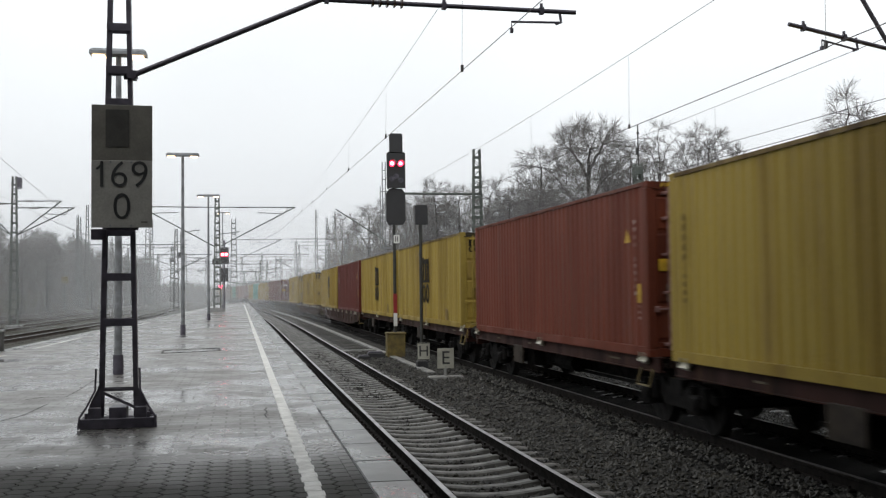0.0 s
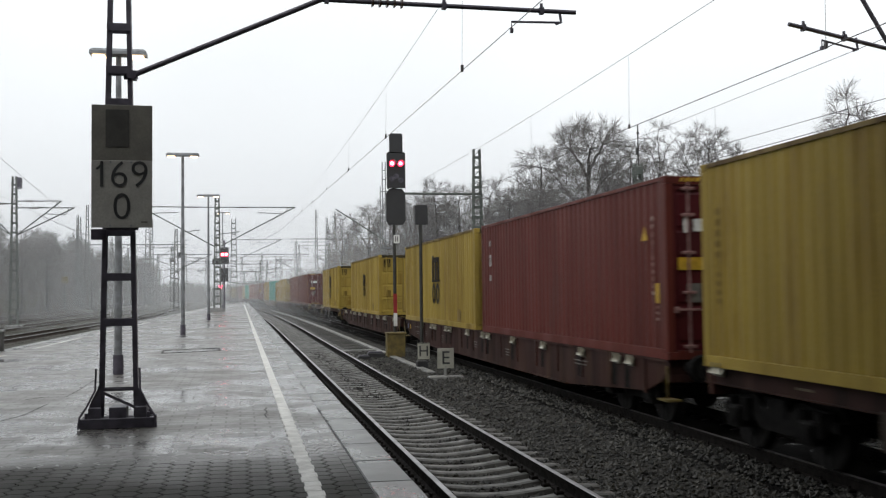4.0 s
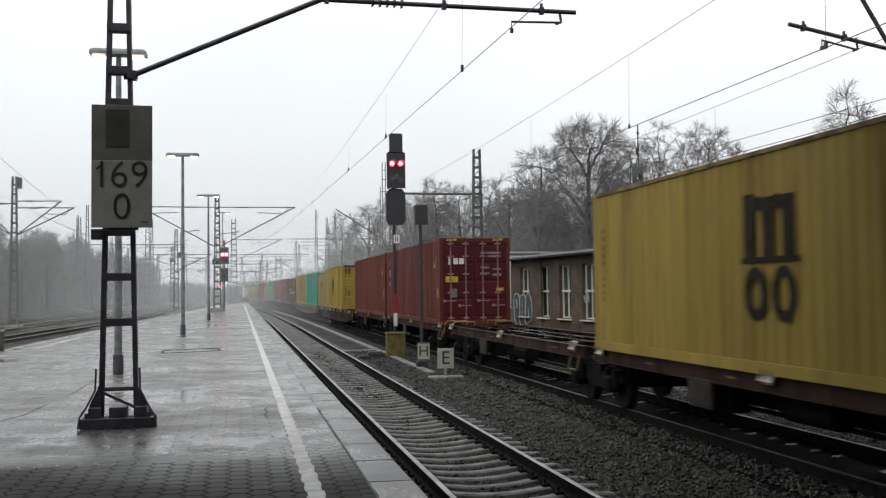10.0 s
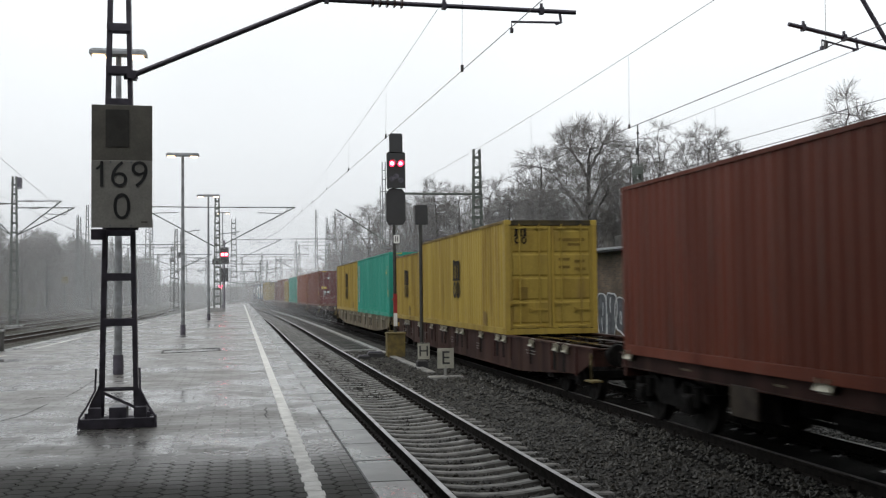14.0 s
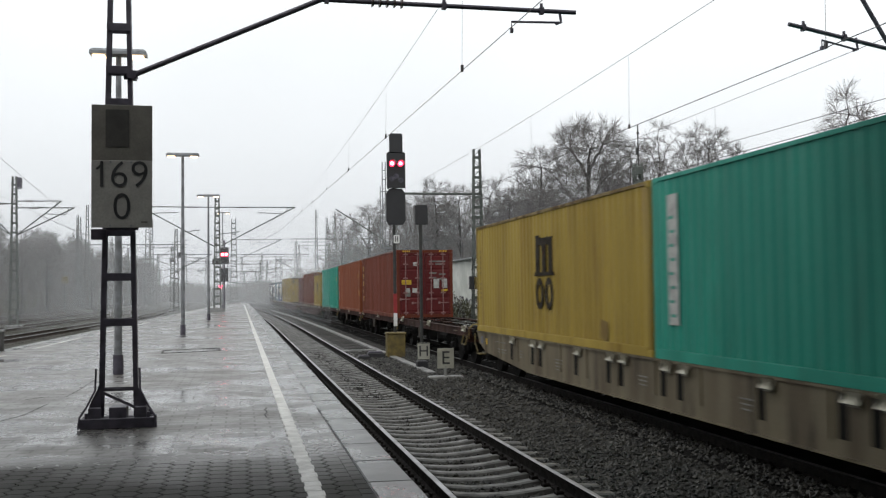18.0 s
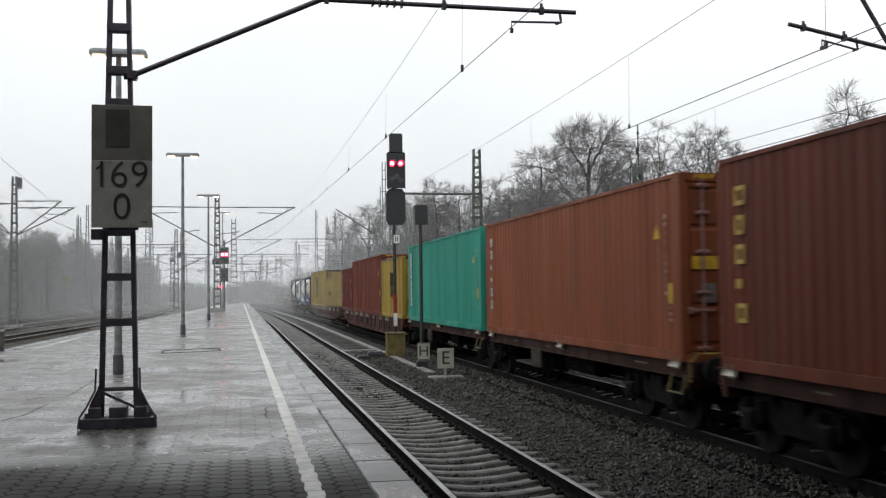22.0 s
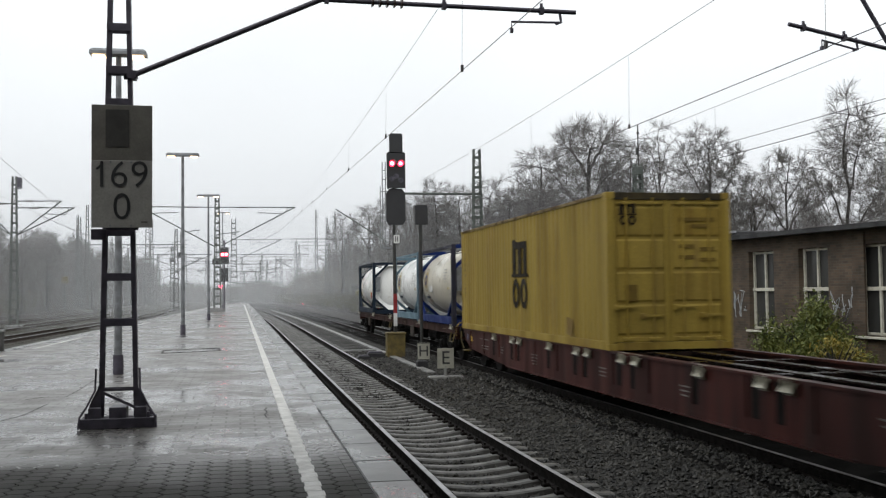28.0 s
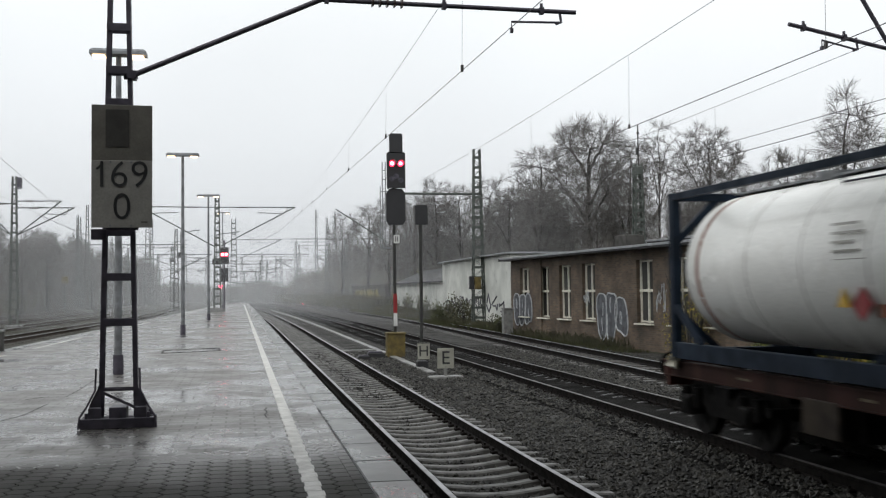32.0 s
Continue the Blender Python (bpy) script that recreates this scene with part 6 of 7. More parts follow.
# ---- beside the tracks: signals, signs, cable duct ----
def main_signal():
    t = thing("main_signal", "tall black light signal showing two red lights", "signal", pose(5.63, 37.0, -1.0))
    part("pole", Shape().tube([(0, 0, 0.9), (0, 0, 7.2)], 0.065, 10), M_POLE, t, smooth=True)
    for z0, z1, m, lab in ((1.68, 2.4, M_REDPAINT, "red band"), (1.2, 1.68, M_WHITE, "white band")):
        part("mast_band", Shape().box((0, -0.085, (z0 + z1) / 2), (0.14, 0.012, z1 - z0)), m, t, lab)
    cab = part("base_box", Shape().slab((0, 0, 0.5), (0.66, 0.5, 0.86), 0.03), M_YBOX, t, "dull yellow steel base box")
    part("box_lid", Shape().slab((0, 0, 0.95), (0.72, 0.56, 0.06), 0.02), M_YBOX, cab)
    part("number_plate", Shape().slab((0.07, -0.09, 4.42), (0.22, 0.02, 0.3), 0.004), M_WHITE, t, "small white plate")
    part("plate_bars", Shape().box((0.03, -0.104, 4.42), (0.03, 0.004, 0.2)).box((0.11, -0.104, 4.42), (0.03, 0.004, 0.2)).box((0.07, -0.104, 4.42), (0.08, 0.004, 0.03)), M_BLACK, t)
    head = part("signal_head", Shape().slab((0.07, -0.1, 6.99), (0.68, 0.16, 1.34), 0.05), M_BLACK, t)
    part("speed_indicator", Shape().slab((0.07, -0.1, 8.0), (0.48, 0.2, 0.7), 0.04), M_BLACK, t, "black box above the head")
    low = part("distant_head", Shape().prism([(-0.26, -0.68), (0.26, -0.68), (0.35, -0.55), (0.35, 0.5), (0.22, 0.67), (-0.22, 0.67), (-0.35, 0.5), (-0.35, -0.55)],
                                              lambda u, q, w: (0.06 + u, -0.1 + w, 5.63 + q), 0.14), M_BLACK, t, "dark octagonal distant-signal head")
    for x in (-0.09, 0.23):
        hood = Shape()
        for k in range(9):
            a = radians(-10 + k * 25)
            hood.box((x + 0.13 * math.cos(a), -0.3, 7.22 + 0.13 * math.sin(a)), (0.05, 0.24, 0.012), Matrix.Rotation(-a + radians(90), 3, "Y"))
        part("hood", hood, M_BLACK, head)
        part("red_lamp", Shape().tube([(x, -0.18, 7.22), (x, -0.21, 7.22)], 0.105, 16), M_REDLAMP, head, "glowing red lamp")
        part("lamp_core", Shape().tube([(x, -0.21, 7.22), (x, -0.216, 7.22)], 0.055, 14), M_REDCORE, head)
    for x, z in ((-0.1, 6.65), (0.24, 6.6), (0.07, 6.75)):
        part("dark_lens", Shape().tube([(x, -0.18, z), (x, -0.2, z)], 0.1, 14), M_STEEL, head)
    s = Shape()
    for x in (-0.42, -0.3):
        s.tube([(x, 0.1, 4.1), (x, 0.1, 7.3)], 0.018, 6)
    for k in range(9):
        s.tube([(-0.42, 0.1, 4.2 + k * 0.35), (-0.3, 0.1, 4.2 + k * 0.35)], 0.014, 6)
    part("ladder", s, M_GALV, t)
    part("work_cage", Shape().bar((-0.5, 0.1, 4.1), (0.1, 0.1, 4.1), 0.04).bar((-0.5, 0.1, 6.2), (-0.1, 0.1, 6.2), 0.04).bar((-0.5, 0.1, 4.1), (-0.5, 0.1, 6.4), 0.03), M_GALV, t)


def repeater_signal():
    t = thing("repeater_signal", "slim dark signal post with a small unlit head", "signal", pose(5.6, 31.3, -0.98))
    part("pole", Shape().tube([(0, 0, 0.3), (0, 0, 4.7)], 0.055, 10), M_POLE, t, smooth=True)
    part("signal_head", Shape().prism([(-0.17, -0.32), (0.2, -0.32), (0.2, 0.3), (-0.2, 0.3), (-0.2, -0.2)], lambda u, q, w: (u + 0.02, -0.08 + w, 4.87 + q), 0.18), M_BLACK, t)
    part("footing", Shape().slab((0, 0, 0.13), (0.34, 0.34, 0.3), 0.03), M_BLACK, t, "black footing")
    part("stop_plate", Shape().slab((0.04, -0.1, 0.57), (0.38, 0.02, 0.55), 0.005), M_BOARD, t, "grey-white stop board with a black rim")
    turn = Matrix.Rotation(radians(90), 4, "X")
    letters("H", 0.47, M_BLACK, Matrix.Translation((0.04, -0.115, 0.57)) @ turn, t, "letter")
    part("plate_border", Shape().box((0.04, -0.112, 0.83), (0.36, 0.004, 0.02)).box((0.04, -0.112, 0.31), (0.36, 0.004, 0.03)), M_BLACK, t)


def e_sign():
    t = thing("mark_board", "small grey-white board with a black letter on a concrete foot", "sign", pose(5.56, 27.4, -1.0))
    part("foot_slab", Shape().slab((0, 0, 0.06), (0.95, 0.4, 0.16), 0.03), M_DUCT, t, "pale concrete foot")
    part("post", Shape().tube([(0, 0, 0.1), (0, 0, 0.4)], 0.05, 8), M_DUCT, t)
    part("board", Shape().slab((0.0, -0.03, 0.62), (0.46, 0.03, 0.55), 0.006), M_BOARD, t)
    letters("E", 0.52, M_BLACK, Matrix.Translation((0.0, -0.05, 0.62)) @ Matrix.Rotation(radians(90), 4, "X"), t, "letter")


main_signal()
repeater_signal()
e_sign()


def cable_duct():
    t = thing("cable_duct", "pale concrete cable duct covers lying beside the track", "cable duct")
    y = 29.0
    while y < 140:
        if not 36.2 < y < 38.2:
            part("duct_cover", Shape().slab((5.5 + drift(y) + random.uniform(-0.02, 0.02), y + 0.5, -0.915), (0.24, 0.985, 0.08), 0.012), M_DUCT, t)
        y += 1.0
    for k in range(3):
        part("branch_cover", Shape().slab((4.15 + k * 0.5, 40.6 + k * 0.05, -0.9), (0.49, 0.3, 0.1), 0.012), M_DUCT, t)
    b = thing("trackside_box", "low black trackside cable box", "cable box", pose(4.85, 36.8, -0.98))
    part("body", Shape().slab((0, 0, 0.12), (0.6, 0.4, 0.24), 0.04), M_BLACK, b)
    part("lid", Shape().slab((0, 0, 0.26), (0.5, 0.34, 0.05), 0.02), M_STEEL, b)
    b = thing("trackside_box", "small black box between the rails and the duct", "cable box", pose(4.35, 36.2, -0.98))
    part("body", Shape().slab((0, 0, 0.08), (0.4, 0.3, 0.18), 0.03), M_BLACK, b)
    part("lid", Shape().slab((0, 0, 0.18), (0.34, 0.26, 0.03), 0.012), M_STEEL, b)


cable_duct()


# ---- masts along the line ----
lattice_mast(-1.75, 82.0, 0, 9.3, 0.62, 0.5, M_MAST, "grey lattice catenary mast at the platform's middle", ((5.2, 6.2, 3.15), (5.2, -6.0, 3.15)), 16)
lattice_mast(-0.85, 150.0, -0.2, 12.6, 1.1, 0.8, M_FAR_MAST, "slim lattice catenary mast near the platform end", ((6.5, 7.0, 3.0), (4.2, 5.2, 1.7)), 16)
lattice_mast(15.0, 63.0, -1.0, 11.6, 0.85, 0.62, M_MAST, "grey lattice catenary mast beside the third track", (), 18)
m = lattice_mast(19.2, 46.5, -1.0, 8.6, 0.7, 0.6, M_MAST, "grey lattice catenary mast with a rod on top before the trees", (), 18)
part("top_rod", Shape().tube([(0.05, 0, 8.4), (0.05, 0, 10.55)], 0.03, 6), M_POLE, m)
part("top_clamp", Shape().slab((0.0, 0, 9.25), (0.12, 0.12, 0.34), 0.02).slab((0.05, 0, 10.15), (0.1, 0.1, 0.12), 0.02), M_POLE, m)
part("switch_gear", Shape().slab((0, 0, 8.3), (0.44, 0.36, 0.42), 0.05), M_MAST, m)
for x, y, h, w in ((-21.2, 150.0, 15.3, 0.9), (-24.2, 163.0, 14.5, 1.2), (-17.5, 140.0, 9.0, 0.8), (-20.0, 190.0, 10.0, 0.9), (-16.0, 185.0, 17.0, 1.3), (-9.5, 150.0, 9.4, 0.8)):
    lattice_mast(x, y, -1.0, h, w, w * 0.8, M_FAR_MAST, "misty lattice catenary mast among the far tracks", ((h * 0.6, 4.2, h * 0.22),) if h < 14 else (), 14, top=0.35 if h > 14 else 0.55)
for x, y, h, w in ((15.5, 150.0, 10.5, 0.8), (17.6, 165.0, 12.5, 0.9), (16.2, 190.0, 15.0, 1.3), (12.0, 210.0, 12.5, 0.9), (9.5, 240.0, 11.0, 0.9), (4.2, 220.0, 9.5, 0.8), (-2.5, 230.0, 10.0, 0.8), (-8.0, 250.0, 11.0, 0.9), (0.5, 260.0, 11.5, 0.9), (5.2, 270.0, 11.0, 0.9)):
    lattice_mast(x, y, -1.0, h, w, w * 0.8, M_FAR_MAST, "misty lattice catenary mast down the line", ((h * 0.55, -5.0, h * 0.2),), 12, top=0.4)


m = lattice_mast(-16.1, 78.0, -1.0, 11.2, 0.62, 0.5, M_MAST, "lattice catenary mast with a transformer box beyond the platform", ((6.9, 3.3, 2.5), (6.9, 4.2, 2.0), (6.9, -3.6, 2.3), (6.9, -2.4, 2.3)), 16)
part("transformer_box", Shape().slab((0.36, 0, 10.75), (0.3, 0.34, 0.75), 0.04).bar((0.0, 0, 10.3), (0.5, 0, 10.3), 0.07), M_STEEL, m)
for x, y, h in ((-24.2, 150.0, 4.2),):
    t = thing("point_lamp", "small pale lantern on a post between far tracks", "lamp post", pose(x, y, -1.0), group="track lanterns")
    part("post", Shape().tube([(0, 0, 0), (0, 0, h)], 0.12, 6), M_FAR_MAST, t)
    part("lantern", Shape().slab((0, 0, h + 0.5), (0.9, 0.5, 0.9), 0.1), M_YBOX, t)


def cross_span(y, x0, x1, z):
    t = thing("cross_span", "thin cross-track portal beam between the far masts", "portal beam", pose(0, y, z))
    part("upper_chord", Shape().tube([(x0, 0, 0), (x1, 0, 0)], 0.07, 6), M_FAR_MAST, t)
    part("lower_chord", Shape().tube([(x0, 0, -0.5), (x1, 0, -0.5)], 0.05, 6), M_FAR_MAST, t)
    n = int((x1 - x0) / 2)
    for i in range(n):
        part("hanger", Shape().tube([(x0 + (i + 0.5) * 2, 0, 0), (x0 + (i + 0.5) * 2, 0, -0.5)], 0.03, 5), M_FAR_MAST, t)


for x, y, top in ((-13.2, 160.0, 12.9), (-13.8, 180.0, 8.5), (-19.3, 185.0, 9.7), (4.9, 230.0, 10.6), (6.6, 252.0, 9.7), (8.4, 240.0, 10.2), (10.8, 200.0, 11.4),
                  (14.1, 190.0, 17.0), (14.4, 170.0, 14.0), (15.3, 165.0, 13.7), (4.1, 262.0, 7.0), (1.2, 282.0, 7.3), (-24.0, 160.0, 13.6), (-20.5, 172.0, 10.9), (-7.2, 120.0, 9.0), (-4.6, 205.0, 9.0), (-11.0, 215.0, 10.0)):
    lattice_mast(x, y, -1.0, top + 1.0, 0.75, 0.6, M_FAR_MAST, "slim lattice mast fading into the mist", ((top * 0.62, -3.6, top * 0.16), (top * 0.58, 4.0, top * 0.2)) if top < 13 else (), 12, top=0.4)
for x, y, z in ((-6.7, 120.0, 6.0), (-2.2, 100.0, 4.6), (-9.5, 150.0, 6.4)):
    t = thing("hanging_signal", "small dark signal hung over the far tracks", "signal", pose(x, y, z))
    part("signal_head", Shape().slab((0, 0, 0), (0.8, 0.3, 0.6), 0.05), M_BLACK, t)
    part("hanger_tube", Shape().tube([(0, 0.1, 0.2), (0, 0.1, 2.6), (2.2, 0.1, 2.9)], 0.05, 6), M_FAR_MAST, t)
cross_span(165.0, 8.0, 26.0, 10.2)
cross_span(162.0, -26.0, -8.0, 9.2)
cross_span(240.0, -14.0, 12.0, 9.0)
cross_span(210.0, -4.0, 14.0, 9.4)
t = thing("cross_span", "slim tube from the mast to the signal, over the tracks", "portal beam", pose(0, 63.2, 7.7))
part("tube", Shape().tube([(9.2, 0, 0), (15.2, 0, 0.02)], 0.075, 8), M_MAST, t)
part("end_cage", Shape().bar((9.2, 0, 0.35), (9.75, 0, -0.05), 0.06).bar((9.3, 0, 0), (9.3, 0, -1.9), 0.05).bar((9.75, 0, 0.8), (9.75, 0, -1.9), 0.05).bar((9.3, 0, -1.9), (9.75, 0, -1.9), 0.05), M_MAST, t)
part("stay", Shape().tube([(5.9, 0, -1.0), (9.2, 0, -3.1)], 0.035, 6), M_MAST, t, "slanting stay")


def far_signal(x, y, z):
    t = thing("far_signal", "distant light signal glowing red in the mist", "signal", pose(x, y, 0))
    part("pole", Shape().tube([(0, 0, -0.9), (0, 0, z + 1.4)], 0.08, 8), M_STEEL, t)
    part("signal_head", Shape().slab((0, 0, z), (0.75, 0.2, 1.5), 0.05), M_BLACK, t)
    part("red_lamp", Shape().tube([(-0.16, -0.1, z + 0.1), (-0.16, -0.16, z + 0.1)], 0.17, 12), M_REDLAMP, t, "glowing red lamp")
    part("red_lamp", Shape().tube([(0.16, -0.1, z + 0.1), (0.16, -0.16, z + 0.1)], 0.17, 12), M_REDLAMP, t, "glowing red lamp")
    for x in (-0.17, 0.17):
        part("lamp_core", Shape().tube([(x, -0.16, z + 0.1), (x, -0.18, z + 0.1)], 0.1, 12), M_REDCORE, t)
    part("marker_lamp", Shape().tube([(-0.35, -0.1, z - 2.75), (-0.35, -0.16, z - 2.75)], 0.13, 12), M_REDLAMP, t, "small glowing red lamp")
    part("lower_head", Shape().slab((0, 0, z - 1.7), (0.7, 0.2, 1.2), 0.05), M_BLACK, t)


far_signal(-1.35, 92.0, 4.85)
sh = thing("shunting_signal", "low red marker light beside the far track", "signal", pose(10.6, 176.0, -0.95))
part("post", Shape().tube([(0, 0, 0), (0, 0, 0.5)], 0.06, 6), M_STEEL, sh)
part("red_lamp", Shape().tube([(0, 0, 0.55), (0, -0.1, 0.55)], 0.12, 10), M_REDLAMP, sh, "glowing red lamp")


# ---- overhead wires ----
def wire(a, b, label, sag=0.0, r=0.008, n=16, droppers=None, top=None):
    a, b = Vector(a), Vector(b)
    pts = []
    for i in range(n + 1):
        k = i / n
        p = a.lerp(b, k)
        p.z -= 4 * sag * k * (1 - k)
        pts.append(p)
    return solid("overhead_wire", Shape().tube(pts, r, 5), M_WIRE, label, "wire", group="overhead wires")


def catenary(xa, xb, y0, y1, zc, zm, sag, every, r=0.006):
    """A contact wire, its messenger wire and the droppers between them."""
    wire((xa, y0, zc[0]), (xb, y1, zc[1]), "taut contact wire over the track", 0.0, r * 1.2)
    wire((xa, y0, zm[0]), (xb, y1, zm[1]), "sagging messenger wire over the track", sag, r * 0.9)
    y = y0 + every * 0.6
    while y < y1:
        k = (y - y0) / (y1 - y0)
        z1 = zm[0] + (zm[1] - zm[0]) * k - 4 * sag * k * (1 - k)
        z0 = zc[0] + (zc[1] - zc[0]) * k
        x = xa + (xb - xa) * k
        if z1 - z0 > 0.15:
            d = thing("wire_dropper", "thin dropper between messenger and contact wire", "wire", pose(x, y, z0), group="wire droppers")
            part("dropper", Shape().tube([(0, 0, 0), (0.02, 0, z1 - z0)], r * 0.55, 5), M_WIRE, d)
            part("clip", Shape().box((0, 0, 0.03), (0.03, 0.06, 0.09)), M_WIRE, d)
        y += every


catenary(3.02, 3.1, 9.0, 82.0, (4.40, 6.4), (5.95, 7.9), 0.86, 7.5, 0.0042)
catenary(7.78, 7.7, 8.0, 66.0, (4.68, 5.0), (6.4, 6.9), 0.43, 7.0)
catenary(12.5, 12.3, 12.0, 66.0, (4.85, 5.1), (6.4, 6.3), 0.1, 8.0, 0.007)
catenary(3.1, 2.8 + drift(150), 82.0, 150.0, (6.4, 8.2), (7.9, 11.0), 0.9, 9.0, 0.012)
wire((12.3, 12.0, 5.05), (12.6, 66.0, 6.1), "thin feeder wire beside the third track", 0.1, 0.007)
wire((-9.0, 20.0, 8.6), (-12.0, 78.0, 7.2), "thin wire beyond the platform", 0.3, 0.01)
wire((-13.0, 30.0, 7.8), (-14.0, 140.0, 7.0), "thin wire beyond the platform", 0.5, 0.012)
wire((-14.5, 78.0, 7.4), (-12.0, 165.0, 7.6), "thin wire beyond the platform", 0.5, 0.014)
wire((-19.5, 78.0, 7.6), (-20.0, 165.0, 7.8), "thin wire beyond the platform", 0.5, 0.014)


# ---- buildings beyond the third track ----
A_B, S_B = 19.87, -0.0886       # the facade's line x = A_B + S_B * y


def facade(y):
    return A_B + S_B * y


def brick_building():
    y0, y1 = 15.0, 55.0
    ang = math.degrees(math.atan(-S_B))
    t = thing("brick_building", "long low brown brick building with tall cream windows", "building", pose(facade(y0), y0, -1.1, rz=ang))
    L = (y1 - y0) / math.cos(radians(ang))
    H = 4.2
    W = 9.0
    sc = 1 / math.cos(radians(ang))
    wins = []
    for yc, w in [(22.8 + 2.735 * k, 1.42) for k in range(12) if k != 7]:
        wins.append(((yc - y0) * sc, w))
    zs, zt = 1.16, 3.78
    # the wall, built round its openings
    edges = [0.0]
    for c, w in wins:
        edges += [c - w / 2, c + w / 2]
    edges.append(L)
    wall = Shape()
    for i in range(0, len(edges), 2):
        a, b = edges[i], edges[i + 1]
        wall.box((0.18, (a + b) / 2, H / 2), (0.36, b - a, H))
    for c, w in wins:
        wall.box((0.18, c, zs / 2), (0.36, w, zs))
        wall.box((0.18, c, (zt + H) / 2), (0.36, w, H - zt))
    part("wall", wall, M_BRICK, t)
    part("end_wall", Shape().box((W / 2 + 0.36, L - 0.18, H / 2), (W, 0.36, H)).box((W / 2 + 0.36, 0.18, H / 2), (W, 0.36, H)).box((W, L / 2, H / 2), (0.3, L - 0.8, H)), M_BRICK, t)
    rf = part("roof", Shape().box((W / 2 - 0.15, L / 2, H + 0.07), (W + 1.0, L + 0.6, 0.14)), M_ROOF, t)
    part("eaves_edge", Shape().slab((-0.66, L * 0.74, H + 0.12), (0.05, L * 0.52, 0.09), 0.01), M_GUTTER, rf, "wet zinc eaves edge")
    part("roof_box", Shape().slab((1.0, L - 12.6, H + 0.42), (0.9, 1.1, 0.7), 0.03), M_WALLSIDE, rf, "dark box on the roof")
    part("roof_monitor", Shape().slab((2.6, L - 17.0, H + 0.3), (2.4, 7.0, 0.4), 0.05), M_ROOF, rf)
    part("monitor_edge", Shape().slab((1.35, L - 17.0, H + 0.46), (0.08, 7.0, 0.08), 0.01), M_GUTTER, rf)
    for i in (0, 1, 2, 4):
        part("rainwater_pier", Shape().box((-0.03, 3.0 + i * 8.2, H / 2), (0.07, 0.5, H - 0.1)), M_BRICK, t)
    for c, w in wins:
        win = part("window", Shape().box((0.26, c, (zs + zt) / 2), (0.02, w, zt - zs)), M_PANE, t, "dark dusty panes")
        fr = Shape()
        for y in (c - w / 2 + 0.05, c + w / 2 - 0.05, c):
            fr.slab((0.2, y, (zs + zt) / 2), (0.07, 0.075, zt - zs), 0.01)
        for z in (zs + 0.05, zt - 0.05):
            fr.slab((0.2, c, z), (0.07, w, 0.07), 0.01)
        part("window_frame", fr, M_FRAME, win)
        part("transom", Shape().slab((0.19, c, (zs + zt) / 2 + 0.03), (0.1, w, 0.11), 0.012), M_FRAME, win)
        part("window_sill", Shape().slab((-0.03, c, zs - 0.05), (0.22, w + 0.1, 0.06), 0.01), M_FRAME, win)
    # pale scrawls sprayed on the wall
    rng = random.Random(3)
    for yc, zc, w, h, n in ((53.2, 1.55, 2.6, 1.7, 3), (42.3, 1.4, 2.9, 1.9, 3)):
        c = (yc - y0) * sc
        fill, s, shine = Shape(), Shape(), Shape()
        for k in range(n):      # round swollen letters, no two alike
            cy, a1, a2, ph = c - w / 2 + (k + 0.5) * w / n, rng.uniform(0.06, 0.16), rng.uniform(0.05, 0.14), rng.random() * 6
            hh = h * rng.uniform(0.85, 1.05)
            edge = []
            for j in range(25):
                a = j * 2 * math.pi / 24
                m = 1 + a1 * math.sin(2 * a + ph) + a2 * math.cos(3 * a + ph)
                c1, s1 = math.cos(a), math.sin(a)
                q = 1 / max(0.001, (abs(c1) ** 3.2 + abs(s1) ** 3.2) ** (1 / 3.2))
                edge.append((cy + w / n * 0.56 * q * c1 * m, zc + hh / 2 * q * s1 * m))
            fill.prism(edge[:-1], lambda u, v, d, e=0.002 * k: (-0.006 - e + d, u, v), 0.004)
            s.tube([(-0.014, u, v) for u, v in edge], 0.04, 4)
            # counters and inner strokes
            for _ in range(2):
                uy, uz = cy + rng.uniform(-0.12, 0.12) * w / n, zc + rng.uniform(-0.25, 0.25) * hh
                shine.tube([(-0.016, uy, uz - 0.16 * hh), (-0.016, uy + rng.uniform(-0.1, 0.1), uz), (-0.016, uy + rng.uniform(-0.06, 0.06), uz + 0.16 * hh)], 0.026, 4)
        part("letter_fill", fill, M_GRAFFILL, t, "grey-blue sprayed filling")
        part("sprayed_letters", s, M_GRAFFITI, t, "round sprayed letters that cannot be read")
        part("letter_strokes", shine, M_GRAFFITI, t)
    for yc, zc, w, h in ((37.8, 2.2, 0.9, 1.2), (26.9, 2.1, 1.1, 1.0), (32.3, 2.0, 0.8, 1.0), (44.9, 2.2, 0.6, 0.8)):
        c = (yc - y0) * sc
        s = Shape()
        for k in range(5):
            cy = c - w * 0.4 + k * w * 0.2
            knots = [(cy + rng.uniform(-0.15, 0.15) * w, zc + rng.uniform(-0.5, 0.5) * h) for _ in range(5)]
            pts = []
            for a in range(17):
                q = a / 16 * 3.999
                i = int(q)
                f = q - i
                f = f * f * (3 - 2 * f)
                pts.append((-0.012, knots[i][0] * (1 - f) + knots[i + 1][0] * f + 0.03 * math.sin(a), knots[i][1] * (1 - f) + knots[i + 1][1] * f))
            s.tube(pts, 0.045 if h > 1.3 else 0.014, 4)
        part("sprayed_scrawl", s, M_GRAFFITI, t, "pale sprayed scrawl that cannot be read")
